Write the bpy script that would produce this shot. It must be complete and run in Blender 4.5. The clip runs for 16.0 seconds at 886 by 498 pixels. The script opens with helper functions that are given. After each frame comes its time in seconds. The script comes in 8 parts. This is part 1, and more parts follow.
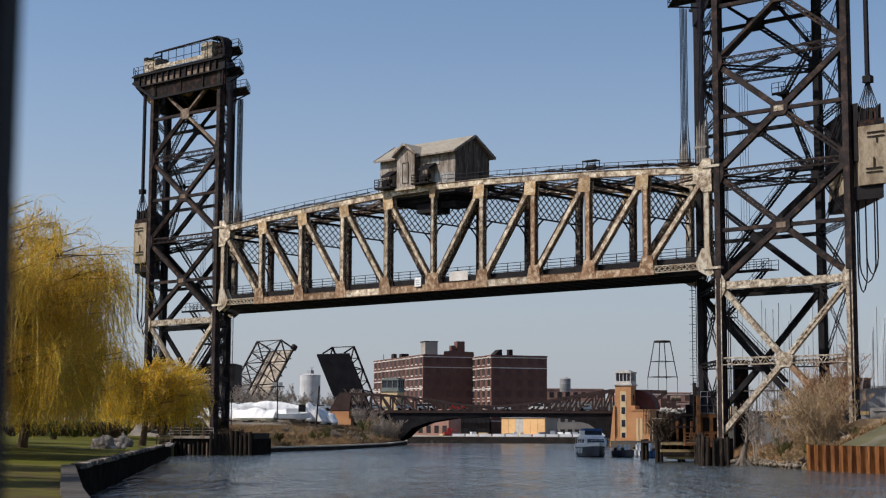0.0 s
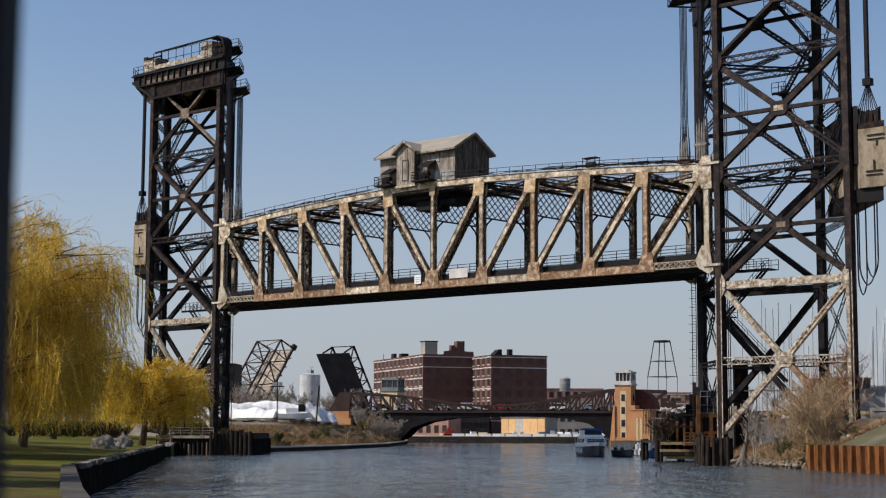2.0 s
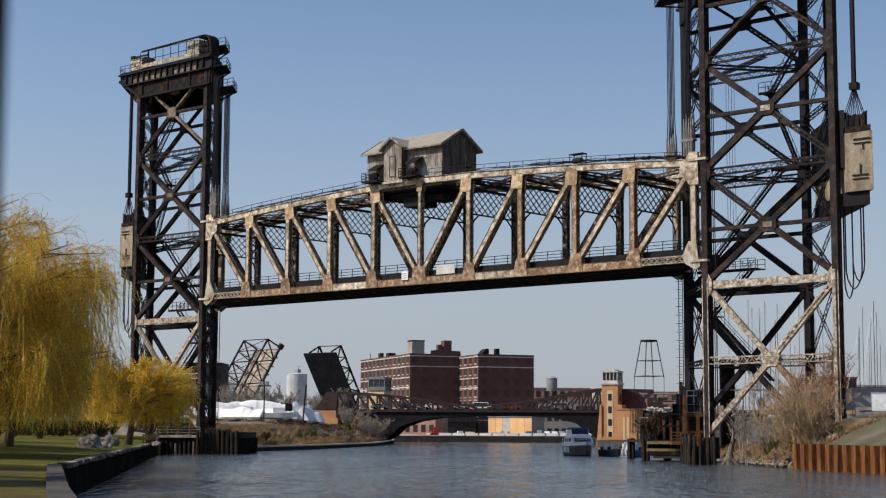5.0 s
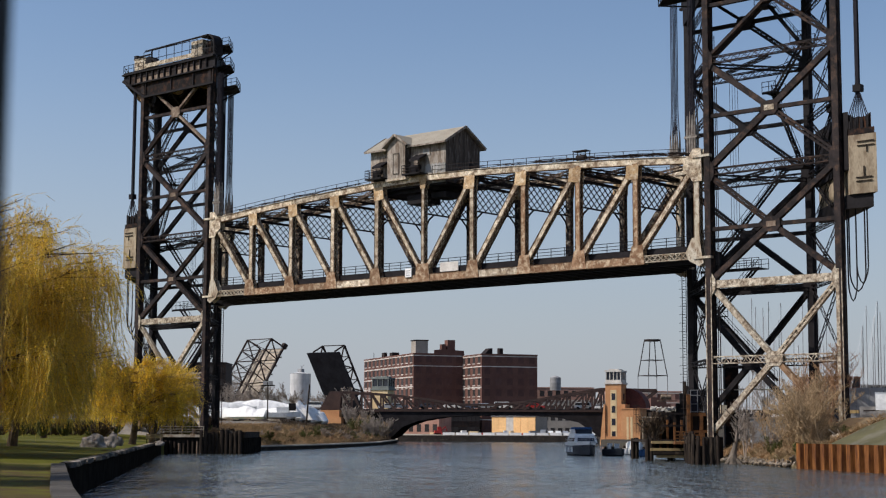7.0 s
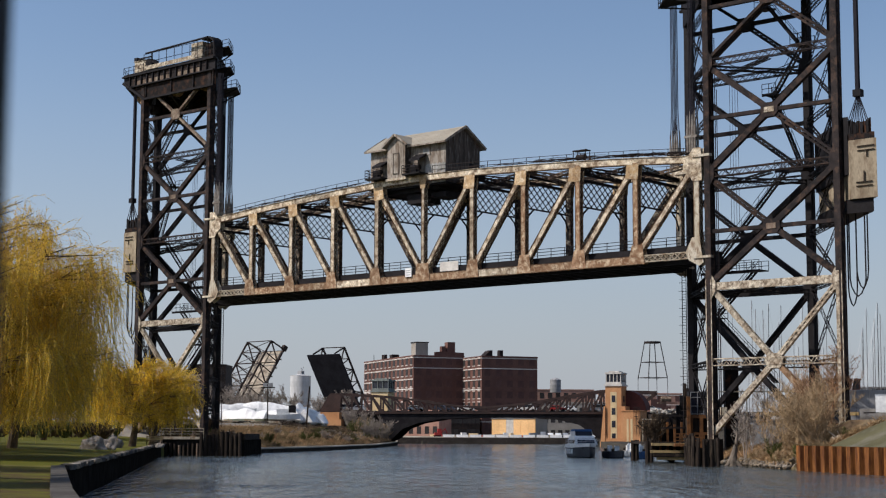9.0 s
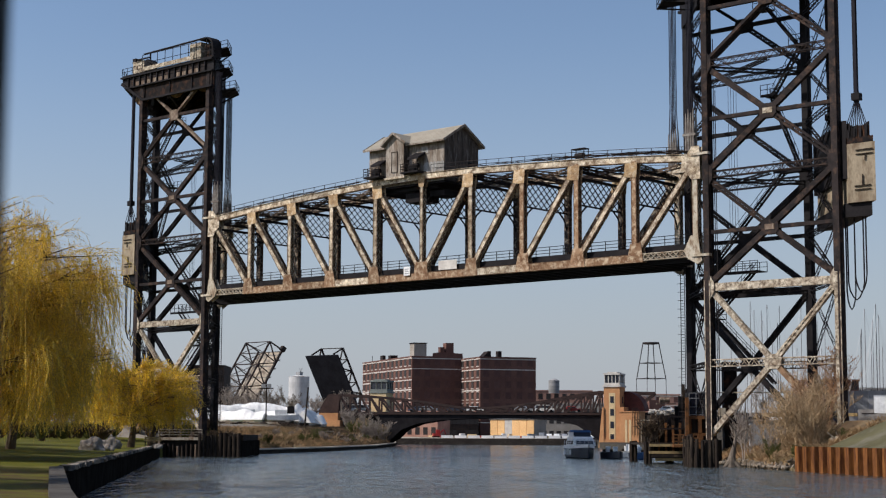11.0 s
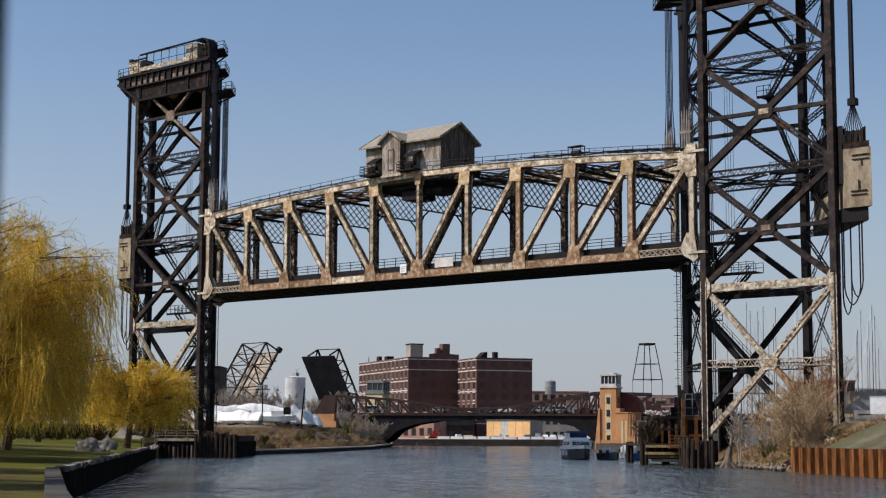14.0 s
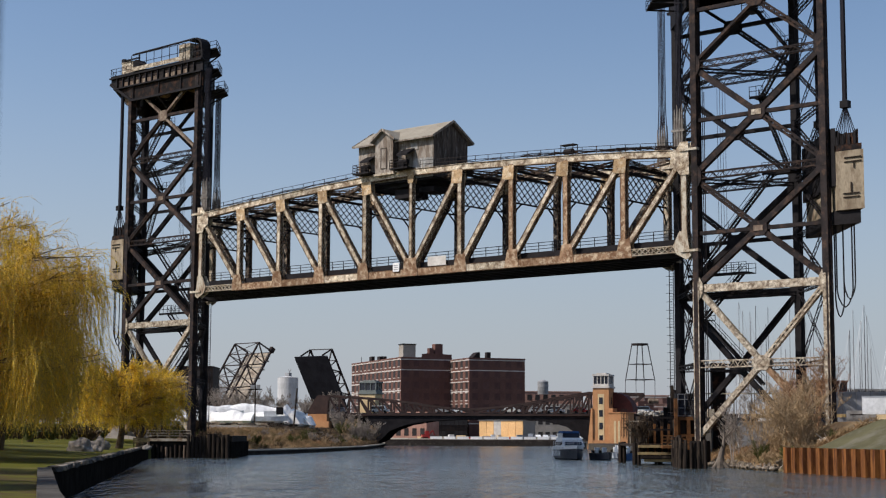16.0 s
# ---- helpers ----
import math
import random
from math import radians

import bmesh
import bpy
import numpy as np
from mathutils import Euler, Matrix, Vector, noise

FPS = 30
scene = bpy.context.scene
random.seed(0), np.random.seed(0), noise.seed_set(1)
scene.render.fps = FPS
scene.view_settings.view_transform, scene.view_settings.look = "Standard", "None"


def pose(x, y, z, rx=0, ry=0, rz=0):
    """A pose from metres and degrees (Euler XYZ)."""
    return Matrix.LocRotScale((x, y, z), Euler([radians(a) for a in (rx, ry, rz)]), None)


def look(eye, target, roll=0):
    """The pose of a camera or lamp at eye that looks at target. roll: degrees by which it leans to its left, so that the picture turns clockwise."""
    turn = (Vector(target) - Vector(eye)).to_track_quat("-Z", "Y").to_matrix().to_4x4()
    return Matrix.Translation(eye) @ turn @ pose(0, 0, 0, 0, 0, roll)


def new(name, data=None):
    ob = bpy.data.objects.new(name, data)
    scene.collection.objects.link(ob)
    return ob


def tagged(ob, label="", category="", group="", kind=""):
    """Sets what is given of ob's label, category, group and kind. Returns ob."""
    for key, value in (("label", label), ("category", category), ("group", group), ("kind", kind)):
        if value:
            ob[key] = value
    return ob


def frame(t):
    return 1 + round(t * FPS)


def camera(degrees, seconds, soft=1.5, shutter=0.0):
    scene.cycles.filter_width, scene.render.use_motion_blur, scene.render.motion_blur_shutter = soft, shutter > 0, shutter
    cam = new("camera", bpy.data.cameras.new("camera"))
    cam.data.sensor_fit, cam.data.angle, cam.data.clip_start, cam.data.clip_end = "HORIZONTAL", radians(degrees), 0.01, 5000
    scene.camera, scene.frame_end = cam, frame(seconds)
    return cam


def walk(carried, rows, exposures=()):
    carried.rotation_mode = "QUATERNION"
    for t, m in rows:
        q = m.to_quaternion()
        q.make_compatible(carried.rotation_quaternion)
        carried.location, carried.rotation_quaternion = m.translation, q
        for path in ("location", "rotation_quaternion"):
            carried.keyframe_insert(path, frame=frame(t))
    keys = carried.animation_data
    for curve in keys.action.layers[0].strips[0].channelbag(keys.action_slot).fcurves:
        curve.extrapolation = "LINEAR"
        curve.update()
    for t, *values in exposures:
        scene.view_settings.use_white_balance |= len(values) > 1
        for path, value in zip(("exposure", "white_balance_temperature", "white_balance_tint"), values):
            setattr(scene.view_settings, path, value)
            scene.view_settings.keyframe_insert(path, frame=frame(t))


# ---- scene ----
# ---- camera and its way: a tripod on the bank, nudged a little in pan and tilt ----
cam = camera(31.38, 16.0, soft=1.2)
cam.data.dof.use_dof, cam.data.dof.focus_distance, cam.data.dof.aperture_fstop = True, 190.0, 3.0
EYE = (177.71, -151.76, 3.43)
ROLL = -0.25
PAN = [(0.0, 6.578, 41.532), (0.5, 6.578, 41.532), (1.0, 6.573, 41.543), (1.5, 6.57, 41.545), (2.0, 6.57, 41.527),
       (2.5, 6.565, 41.44), (3.0, 6.565, 41.302), (3.5, 6.558, 41.119), (4.0, 6.556, 41.024), (6.5, 6.532, 41.158),
       (7.0, 6.532, 41.183), (7.5, 6.54, 41.191), (8.0, 6.566, 41.194), (8.5, 6.589, 41.191), (9.0, 6.607, 41.184),
       (11.5, 6.644, 41.109), (12.0, 6.652, 41.086), (12.5, 6.66, 41.068), (13.0, 6.668, 41.045), (13.5, 6.668, 41.014),
       (14.0, 6.671, 40.996), (14.5, 6.673, 40.975), (15.0, 6.671, 40.921), (15.5, 6.676, 40.825), (16.0, 6.677, 40.733)]
walk(cam, [(t, pose(*EYE, 90 + p, ROLL, h)) for t, p, h in PAN], exposures=[(0.0, 0.05, 6200, 13.5), (16.0, 0.05, 6200, 13.5)])

# ---- light ----
SUN_EL, SUN_AZ = 43.0, -147.3
world = bpy.data.worlds.new("sky")
scene.world = world
world.use_nodes = True
wn = world.node_tree.nodes
sky = wn.new("ShaderNodeTexSky")
sky.sky_type, sky.sun_disc = "NISHITA", False
sky.sun_elevation, sky.sun_rotation = radians(SUN_EL), radians(SUN_AZ)
sky.air_density, sky.dust_density, sky.ozone_density = 1.0, 0.8, 1.5
wn["Background"].inputs["Strength"].default_value = 0.106
# a thin even haze lies all round the horizon
wl = world.node_tree.links
way = wn.new("ShaderNodeTexCoord")
split = wn.new("ShaderNodeSeparateXYZ")
wl.new(way.outputs["Generated"], split.inputs[0])
low = wn.new("ShaderNodeMapRange")
low.interpolation_type = "SMOOTHSTEP"
low.inputs["From Min"].default_value, low.inputs["From Max"].default_value = -0.02, 0.27
low.inputs["To Min"].default_value, low.inputs["To Max"].default_value = 0.85, 0.0
wl.new(split.outputs["Z"], low.inputs["Value"])
haze = wn.new("ShaderNodeMix")
haze.data_type = "RGBA"
haze.inputs[7].default_value = (3.72, 3.98, 4.33, 1)
wl.new(low.outputs[0], haze.inputs[0])
wl.new(sky.outputs[0], haze.inputs[6])
# the air is a little brighter on the side of the sun
side = wn.new("ShaderNodeVectorMath")
side.operation = "DOT_PRODUCT"
side.inputs[1].default_value = (math.sin(radians(SUN_AZ)), math.cos(radians(SUN_AZ)), 0)
wl.new(way.outputs["Generated"], side.inputs[0])
glow = wn.new("ShaderNodeMapRange")
glow.inputs["From Min"].default_value, glow.inputs["From Max"].default_value = -1.0, 1.0
glow.inputs["To Min"].default_value, glow.inputs["To Max"].default_value = 0.89, 1.19
wl.new(side.outputs["Value"], glow.inputs["Value"])
scaled = wn.new("ShaderNodeVectorMath")
scaled.operation = "SCALE"
wl.new(haze.outputs[2], scaled.inputs[0])
wl.new(glow.outputs[0], scaled.inputs["Scale"])
wl.new(scaled.outputs[0], wn["Background"].inputs["Color"])
sun = new("sun", bpy.data.lights.new("sun", "SUN"))
sun.data.energy, sun.data.angle, sun.data.color = 4.2, radians(0.6), (1.0, 0.93, 0.82)
sd = Vector((math.sin(radians(SUN_AZ)) * math.cos(radians(SUN_EL)), math.cos(radians(SUN_AZ)) * math.cos(radians(SUN_EL)), math.sin(radians(SUN_EL))))
sun.matrix_world = look(sd * 200, (0, 0, 0))


# ---- materials ----
def mat(name, base, other=None, rough=0.75, metal=0.0, scale=0.6, fine=9.0, bump=0.25, stain=None, amount=0.45, stain_scale=1.3, vary=0.12, stretch=(1, 1, 1), island=False, trans=0.0, gloss=0.1, speck=None):
    """base and other mix in broad patches; stain lies over them in ragged patches; fine grain gives relief."""
    m = bpy.data.materials.new(name)
    m.use_nodes = True
    nt = m.node_tree
    n, l = nt.nodes, nt.links
    b = n["Principled BSDF"]
    b.inputs["Roughness"].default_value, b.inputs["Metallic"].default_value = rough, metal
    b.inputs["Specular IOR Level"].default_value = gloss if rough > 0.4 else 0.5
    tc = n.new("ShaderNodeTexCoord")
    mp = n.new("ShaderNodeMapping")
    mp.inputs["Scale"].default_value = stretch
    l.new(tc.outputs["Object"], mp.inputs[0])

    def tex(s, detail=5.0, r=0.6):
        t = n.new("ShaderNodeTexNoise")
        t.inputs["Scale"].default_value, t.inputs["Detail"].default_value, t.inputs["Roughness"].default_value = s, detail, r
        l.new(mp.outputs[0], t.inputs["Vector"])
        return t.outputs[0]

    def ramp(src, lo, hi):
        r = n.new("ShaderNodeMapRange")
        r.inputs["From Min"].default_value, r.inputs["From Max"].default_value = lo, hi
        l.new(src, r.inputs["Value"])
        return r.outputs[0]

    def mix(fac, a, c, blend="MIX"):
        x = n.new("ShaderNodeMix")
        x.data_type, x.blend_type = "RGBA", blend
        for sock, v in ((x.inputs[0], fac), (x.inputs[6], a), (x.inputs[7], c)):
            if isinstance(v, (int, float)):
                sock.default_value = v
            elif isinstance(v, tuple):
                sock.default_value = (*v, 1)
            else:
                l.new(v, sock)
        return x.outputs[2]

    col = mix(ramp(tex(scale), 0.38, 0.62), base, other or tuple(c * 0.72 for c in base))
    if stain:
        lay = n.new("ShaderNodeMath")
        lay.operation = "MULTIPLY"
        lay.inputs[1].default_value = 0.85
        l.new(ramp(tex(stain_scale, 8.0, 0.62), 0.60 - amount * 0.3, 0.80 - amount * 0.28), lay.inputs[0])
        col = mix(lay.outputs[0], col, stain)
    # small dark flecks: rust, and on the truss painted rivet shadow too
    if speck:
        col = mix(ramp(tex(5.5, 6.0, 0.7), 0.56, 0.64), col, speck)
    grain = tex(fine, 6.0, 0.7)
    col = mix(0.45, col, mix(ramp(grain, 0.3, 0.7), (0.62, 0.62, 0.62), (1.35, 1.35, 1.35)), "MULTIPLY")
    if vary:
        if island:
            src = n.new("ShaderNodeNewGeometry").outputs["Random Per Island"]
        else:
            src = n.new("ShaderNodeObjectInfo").outputs["Random"]
        v = n.new("ShaderNodeMapRange")
        v.inputs["To Min"].default_value, v.inputs["To Max"].default_value = 1 - vary, 1 + vary
        l.new(src, v.inputs["Value"])
        h = n.new("ShaderNodeHueSaturation")
        l.new(v.outputs[0], h.inputs["Value"])
        l.new(col, h.inputs["Color"])
        col = h.outputs[0]
    l.new(col, b.inputs["Base Color"])
    if bump:
        bp = n.new("ShaderNodeBump")
        bp.inputs["Strength"].default_value, bp.inputs["Distance"].default_value = bump, 0.05
        l.new(grain, bp.inputs["Height"])
        l.new(bp.outputs[0], b.inputs["Normal"])
    if trans:
        t = n.new("ShaderNodeBsdfTranslucent")
        l.new(col, t.inputs["Color"])
        a = n.new("ShaderNodeMixShader")
        a.inputs[0].default_value = trans
        l.new(b.outputs[0], a.inputs[1])
        l.new(t.outputs[0], a.inputs[2])
        l.new(a.outputs[0], n["Material Output"].inputs["Surface"])
    return m


DARK = mat("dark_steel", (0.03, 0.024, 0.022), (0.016, 0.013, 0.013), 0.7, 0.0, 0.5, 7, stain=(0.07, 0.04, 0.026), amount=0.3)
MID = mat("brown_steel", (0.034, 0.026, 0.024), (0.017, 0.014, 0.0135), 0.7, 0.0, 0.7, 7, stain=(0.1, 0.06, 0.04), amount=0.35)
TAN = mat("weathered_cream_paint", (0.8, 0.7, 0.53), (0.5, 0.4, 0.27), 0.75, 0.0, 1.1, 7, stain=(0.1, 0.056, 0.032), amount=0.62, stain_scale=1.6, vary=0.2, speck=(0.15, 0.08, 0.042))
RUST = mat("rust_brown_paint", (0.29, 0.18, 0.105), (0.16, 0.085, 0.045), 0.8, 0.0, 1.0, 7, stain=(0.58, 0.46, 0.31), amount=0.42, stain_scale=1.9, vary=0.2, speck=(0.1, 0.05, 0.028))
GOLDRUST = mat("ochre_rusting_paint", (0.5, 0.34, 0.18), (0.3, 0.19, 0.1), 0.8, 0.0, 1.0, 7, stain=(0.66, 0.56, 0.4), amount=0.4, stain_scale=1.9, vary=0.2, speck=(0.13, 0.065, 0.032))
# posts and diagonals of the far truss: near-black base with pale flecks
FARPAINT = mat("dark_flaked_paint", (0.05, 0.04, 0.036), (0.03, 0.025, 0.023), 0.8, 0.0, 0.9, 7, stain=(0.52, 0.45, 0.34), amount=0.32, stain_scale=2.0, vary=0.2, speck=(0.09, 0.055, 0.035))
PALE = mat("pale_peeling_paint", (0.56, 0.50, 0.39), (0.42, 0.35, 0.25), 0.75, 0.0, 0.8, 6, stain=(0.17, 0.09, 0.045), amount=0.45, stain_scale=1.8, speck=(0.2, 0.12, 0.07), stretch=(1, 1, 0.5))
# member edges: rust scale together with painted shadow of rivets and lacing
EDGE = mat("rust_and_shadow_edges", (0.12, 0.066, 0.036), (0.07, 0.038, 0.022), 0.85, 0, 1.2, 6, stain=(0.36, 0.28, 0.18), amount=0.35, stain_scale=2.0, vary=0.2)
LEGBROWN = mat("brown_flaking_paint", (0.19, 0.135, 0.098), (0.09, 0.062, 0.046), 0.75, 0, 0.8, 6, stain=(0.4, 0.33, 0.24), amount=0.35, stain_scale=1.5, stretch=(1, 1, 0.4))
DIRTY = mat("grimy_cream_paint", (0.68, 0.6, 0.46), (0.38, 0.3, 0.21), 0.8, 0.0, 1.0, 7, stain=(0.085, 0.055, 0.036), amount=0.62, stain_scale=2.6, vary=0.15, speck=(0.11, 0.07, 0.045))
DARKRUST = mat("dark_rusting_steel", (0.016, 0.013, 0.012), (0.009, 0.008, 0.008), 0.8, 0.0, 0.8, 5, stain=(0.085, 0.038, 0.02), amount=0.36, stain_scale=1.0)
BLACK = mat("near_black_steel", (0.019, 0.0165, 0.017), (0.011, 0.0095, 0.01), 0.65, 0.0, 0.8, 5)
ROPE = mat("greased_wire_rope", (0.022, 0.02, 0.026), rough=0.5, scale=3, bump=0.1)
SOCKET = mat("galvanised_socket", (0.3, 0.27, 0.23), (0.16, 0.13, 0.11), 0.6, 0.3, 2.0, 12)
WEIGHT = mat("stained_concrete", (0.38, 0.31, 0.215), (0.25, 0.2, 0.135), 0.85, 0, 0.5, 5, stain=(0.14, 0.095, 0.06), amount=0.5, stretch=(1, 1, 0.45))
BOARD = mat("grey_weathered_boards", (0.38, 0.335, 0.28), (0.19, 0.15, 0.115), 0.85, 0, 0.7, 9, stain=(0.12, 0.085, 0.06), amount=0.46, stretch=(2.2, 2.2, 0.6))
# dark boards for the faces turned from the sun: shade put into the colour
SHADEBOARD = mat("boards_darkened_for_shade", (0.12, 0.095, 0.075), (0.06, 0.047, 0.038), 0.85, 0, 0.7, 9, stain=(0.26, 0.24, 0.21), amount=0.25, stretch=(3, 3, 0.5))
WHITEWASH = mat("faded_white_boards", (0.37, 0.365, 0.345), (0.24, 0.23, 0.21), 0.85, 0, 0.7, 9, stain=(0.25, 0.18, 0.12), amount=0.3, stretch=(3, 3, 0.5))
SHINGLE = mat("grey_brown_shingles", (0.33, 0.295, 0.235), (0.29, 0.255, 0.2), 0.9, 0, 0.4, 14, vary=0.05)
CONCRETE = mat("old_concrete", (0.33, 0.31, 0.28), (0.2, 0.185, 0.165), 0.9, 0, 0.5, 8, stain=(0.1, 0.085, 0.07), amount=0.45)
# grimy coping, its grey also lowered for the tree shade lying on it
SHADECAP = mat("shade_and_grime_coping", (0.115, 0.105, 0.092), (0.07, 0.064, 0.056), 0.9, 0, 0.6, 8, stain=(0.06, 0.05, 0.04), amount=0.4)
DARKWALL = mat("wet_dark_wall", (0.024, 0.021, 0.018), (0.014, 0.012, 0.011), 0.75, 0, 0.7, 5, stain=(0.03, 0.025, 0.018), amount=0.3, gloss=0.0)
TIMBER = mat("dark_creosoted_timber", (0.035, 0.026, 0.02), (0.02, 0.015, 0.012), 0.85, 0, 1.5, 9, stain=(0.1, 0.075, 0.05), amount=0.25, stretch=(2, 2, 0.4))
GRASS = mat("spring_grass", (0.108, 0.104, 0.012), (0.072, 0.074, 0.009), 0.95, 0, 0.12, 1.6, stain=(0.15, 0.12, 0.055), amount=0.25, stain_scale=0.25, vary=0)
BRUSH = mat("dry_brush_soil", (0.24, 0.175, 0.105), (0.14, 0.11, 0.06), 0.95, 0, 0.15, 0.9, bump=0.8, stain=(0.2, 0.1, 0.045), amount=0.4, stain_scale=0.12, vary=0)
GRAVEL = mat("pale_gravel_and_dust", (0.27, 0.24, 0.2), (0.2, 0.175, 0.145), 0.95, 0, 0.1, 2.0, stain=(0.12, 0.1, 0.075), amount=0.3, stain_scale=0.1, vary=0)
DULLGRASS = mat("dull_winter_grass", (0.115, 0.105, 0.055), (0.08, 0.073, 0.04), 0.95, 0, 0.2, 1.6, bump=0.6, stain=(0.17, 0.155, 0.125), amount=0.35, stain_scale=0.3, vary=0)
# brown stain is bare earth and also the painted shadow beside the coping
WORN = mat("worn_grass_earth_and_shade", (0.095, 0.092, 0.013), (0.066, 0.066, 0.01), 0.95, 0, 0.3, 1.6, bump=0.6, stain=(0.075, 0.045, 0.025), amount=0.7, stain_scale=0.6)
CINDER = mat("dark_cinders_and_weeds", (0.05, 0.043, 0.034), (0.033, 0.03, 0.024), 0.95, 0, 0.3, 1.6, bump=0.6, stain=(0.09, 0.075, 0.05), amount=0.4)
BED = mat("river_mud", (0.05, 0.045, 0.03), vary=0)
SHEETPILE = mat("rusty_sheet_steel", (0.25, 0.1, 0.028), (0.12, 0.046, 0.016), 0.85, 0.0, 0.9, 5, stain=(0.06, 0.022, 0.012), amount=0.5, stretch=(2, 2, 0.35))
STONE = mat("grey_boulder", (0.24, 0.21, 0.18), (0.12, 0.105, 0.09), 0.9, 0, 0.9, 4, bump=0.6, stain=(0.34, 0.32, 0.29), amount=0.35)
RUBBLE = mat("brown_bank_rubble", (0.2, 0.16, 0.115), (0.11, 0.085, 0.06), 0.95, 0, 0.6, 4, bump=0.6, stain=(0.34, 0.31, 0.27), amount=0.3, vary=0.4, island=True)


def water_material():
    m = bpy.data.materials.new("river_water")
    m.use_nodes = True
    n, l = m.node_tree.nodes, m.node_tree.links
    b = n["Principled BSDF"]
    b.inputs["Base Color"].default_value = (0.06, 0.073, 0.076, 1)
    b.inputs["Roughness"].default_value, b.inputs["IOR"].default_value = 0.12, 1.33
    tc = n.new("ShaderNodeTexCoord")

    def wave(st, detail=3.0):
        mp = n.new("ShaderNodeMapping")
        mp.inputs["Scale"].default_value = (*st, 1)
        l.new(tc.outputs["Object"], mp.inputs[0])
        t = n.new("ShaderNodeTexNoise")
        t.inputs["Scale"].default_value, t.inputs["Detail"].default_value = 1.0, detail
        l.new(mp.outputs[0], t.inputs["Vector"])
        return t.outputs[0]

    def calc(op, a, c):
        x = n.new("ShaderNodeMath")
        x.operation = op
        for sock, v in zip(x.inputs, (a, c)):
            if isinstance(v, float):
                sock.default_value = v
            else:
                l.new(v, sock)
        return x.outputs[0]

    # ripples across the wind, broken by slow gusts
    h = calc("MULTIPLY", wave((1.25, 0.32)), 0.6)
    h = calc("ADD", h, calc("MULTIPLY", wave((0.5, 0.12)), 0.75))
    h = calc("ADD", h, calc("MULTIPLY", wave((4.0, 1.1)), 0.14))
    g = n.new("ShaderNodeMapRange")
    g.inputs["From Min"].default_value, g.inputs["From Max"].default_value = 0.35, 0.65
    g.inputs["To Min"].default_value, g.inputs["To Max"].default_value = 0.5, 1.35
    l.new(wave((0.09, 0.028), 4.0), g.inputs["Value"])
    h = calc("MULTIPLY", h, g.outputs[0])
    bp = n.new("ShaderNodeBump")
    bp.inputs["Strength"].default_value, bp.inputs["Distance"].default_value = 1.0, 1.2
    l.new(h, bp.inputs["Height"])
    l.new(bp.outputs[0], b.inputs["Normal"])
    return m


TRIMCAP = mat("pale_worn_coping", (0.62, 0.54, 0.43), (0.45, 0.39, 0.31), 0.9, 0, 0.3, 4)
QUAYWALL = mat("brown_quay_stone", (0.062, 0.05, 0.041), (0.04, 0.033, 0.028), 0.9, 0, 0.4, 3, stain=(0.14, 0.115, 0.085), amount=0.2, gloss=0.0)
WATER = water_material()


# ---- mesh helpers ----
def part(name, bm, material, parent=None, label="", smooth=False):
    me = bpy.data.meshes.new(name)
    bm.normal_update()
    bm.to_mesh(me)
    bm.free()
    for m in material if isinstance(material, (list, tuple)) else (material,):
        me.materials.append(m)
    if smooth:
        me.polygons.foreach_set("use_smooth", [True] * len(me.polygons))
    ob = new(name, me)
    if parent:
        ob.parent = parent
    if label:
        tagged(ob, label)
    return ob


def thing(name, x, y, z, rz=0, label="", category="", group="", kind=""):
    ob = new(name)
    ob.matrix_basis = pose(x, y, z, 0, 0, rz)
    ob.empty_display_size = 0.5
    return tagged(ob, label, category, group, kind)


def mesh(*fns):
    bm = bmesh.new()
    for f in fns:
        f(bm)
    return bm


BOXF = ((0, 2, 3, 1), (4, 5, 7, 6), (0, 1, 5, 4), (2, 6, 7, 3), (0, 4, 6, 2), (1, 3, 7, 5))


def hexa(bm, pts, mi=0):
    """Eight corners: x fastest, then y, then z."""
    v = [bm.verts.new(p) for p in pts]
    for f in BOXF:
        bm.faces.new([v[i] for i in f]).material_index = mi


def box(bm, x0, x1, y0, y1, z0, z1, mi=0):
    hexa(bm, [(x, y, z) for z in (z0, z1) for y in (y0, y1) for x in (x0, x1)], mi)


def frame_of(p, q, up):
    d = (Vector(q) - Vector(p)).normalized()
    s = d.cross(Vector(up))
    if s.length < 1e-4:
        s = d.cross(Vector((1, 0, 0)))
    s.normalize()
    return d, s, s.cross(d)


def bar(bm, p, q, w, h, up=(0, 0, 1), mi=0):
    """A box from p to q, w wide across up and h along it."""
    p, q = Vector(p), Vector(q)
    d, s, n = frame_of(p, q, up)
    hexa(bm, [e + s * a + n * b for e in (q, p) for b in (-h / 2, h / 2) for a in (-w / 2, w / 2)], mi)


def tube(bm, p, q, r, r2=None, n=6, caps=True):
    p, q = Vector(p), Vector(q)
    d, s, u = frame_of(p, q, (0, 0, 1))
    r2 = r if r2 is None else r2
    ring = [[bm.verts.new(e + (s * math.cos(6.2832 * i / n) + u * math.sin(6.2832 * i / n)) * k) for i in range(n)] for e, k in ((p, r), (q, r2))]
    for i in range(n):
        bm.faces.new((ring[0][i], ring[0][(i + 1) % n], ring[1][(i + 1) % n], ring[1][i]))
    if caps:
        bm.faces.new(ring[0][::-1])
        bm.faces.new(ring[1])


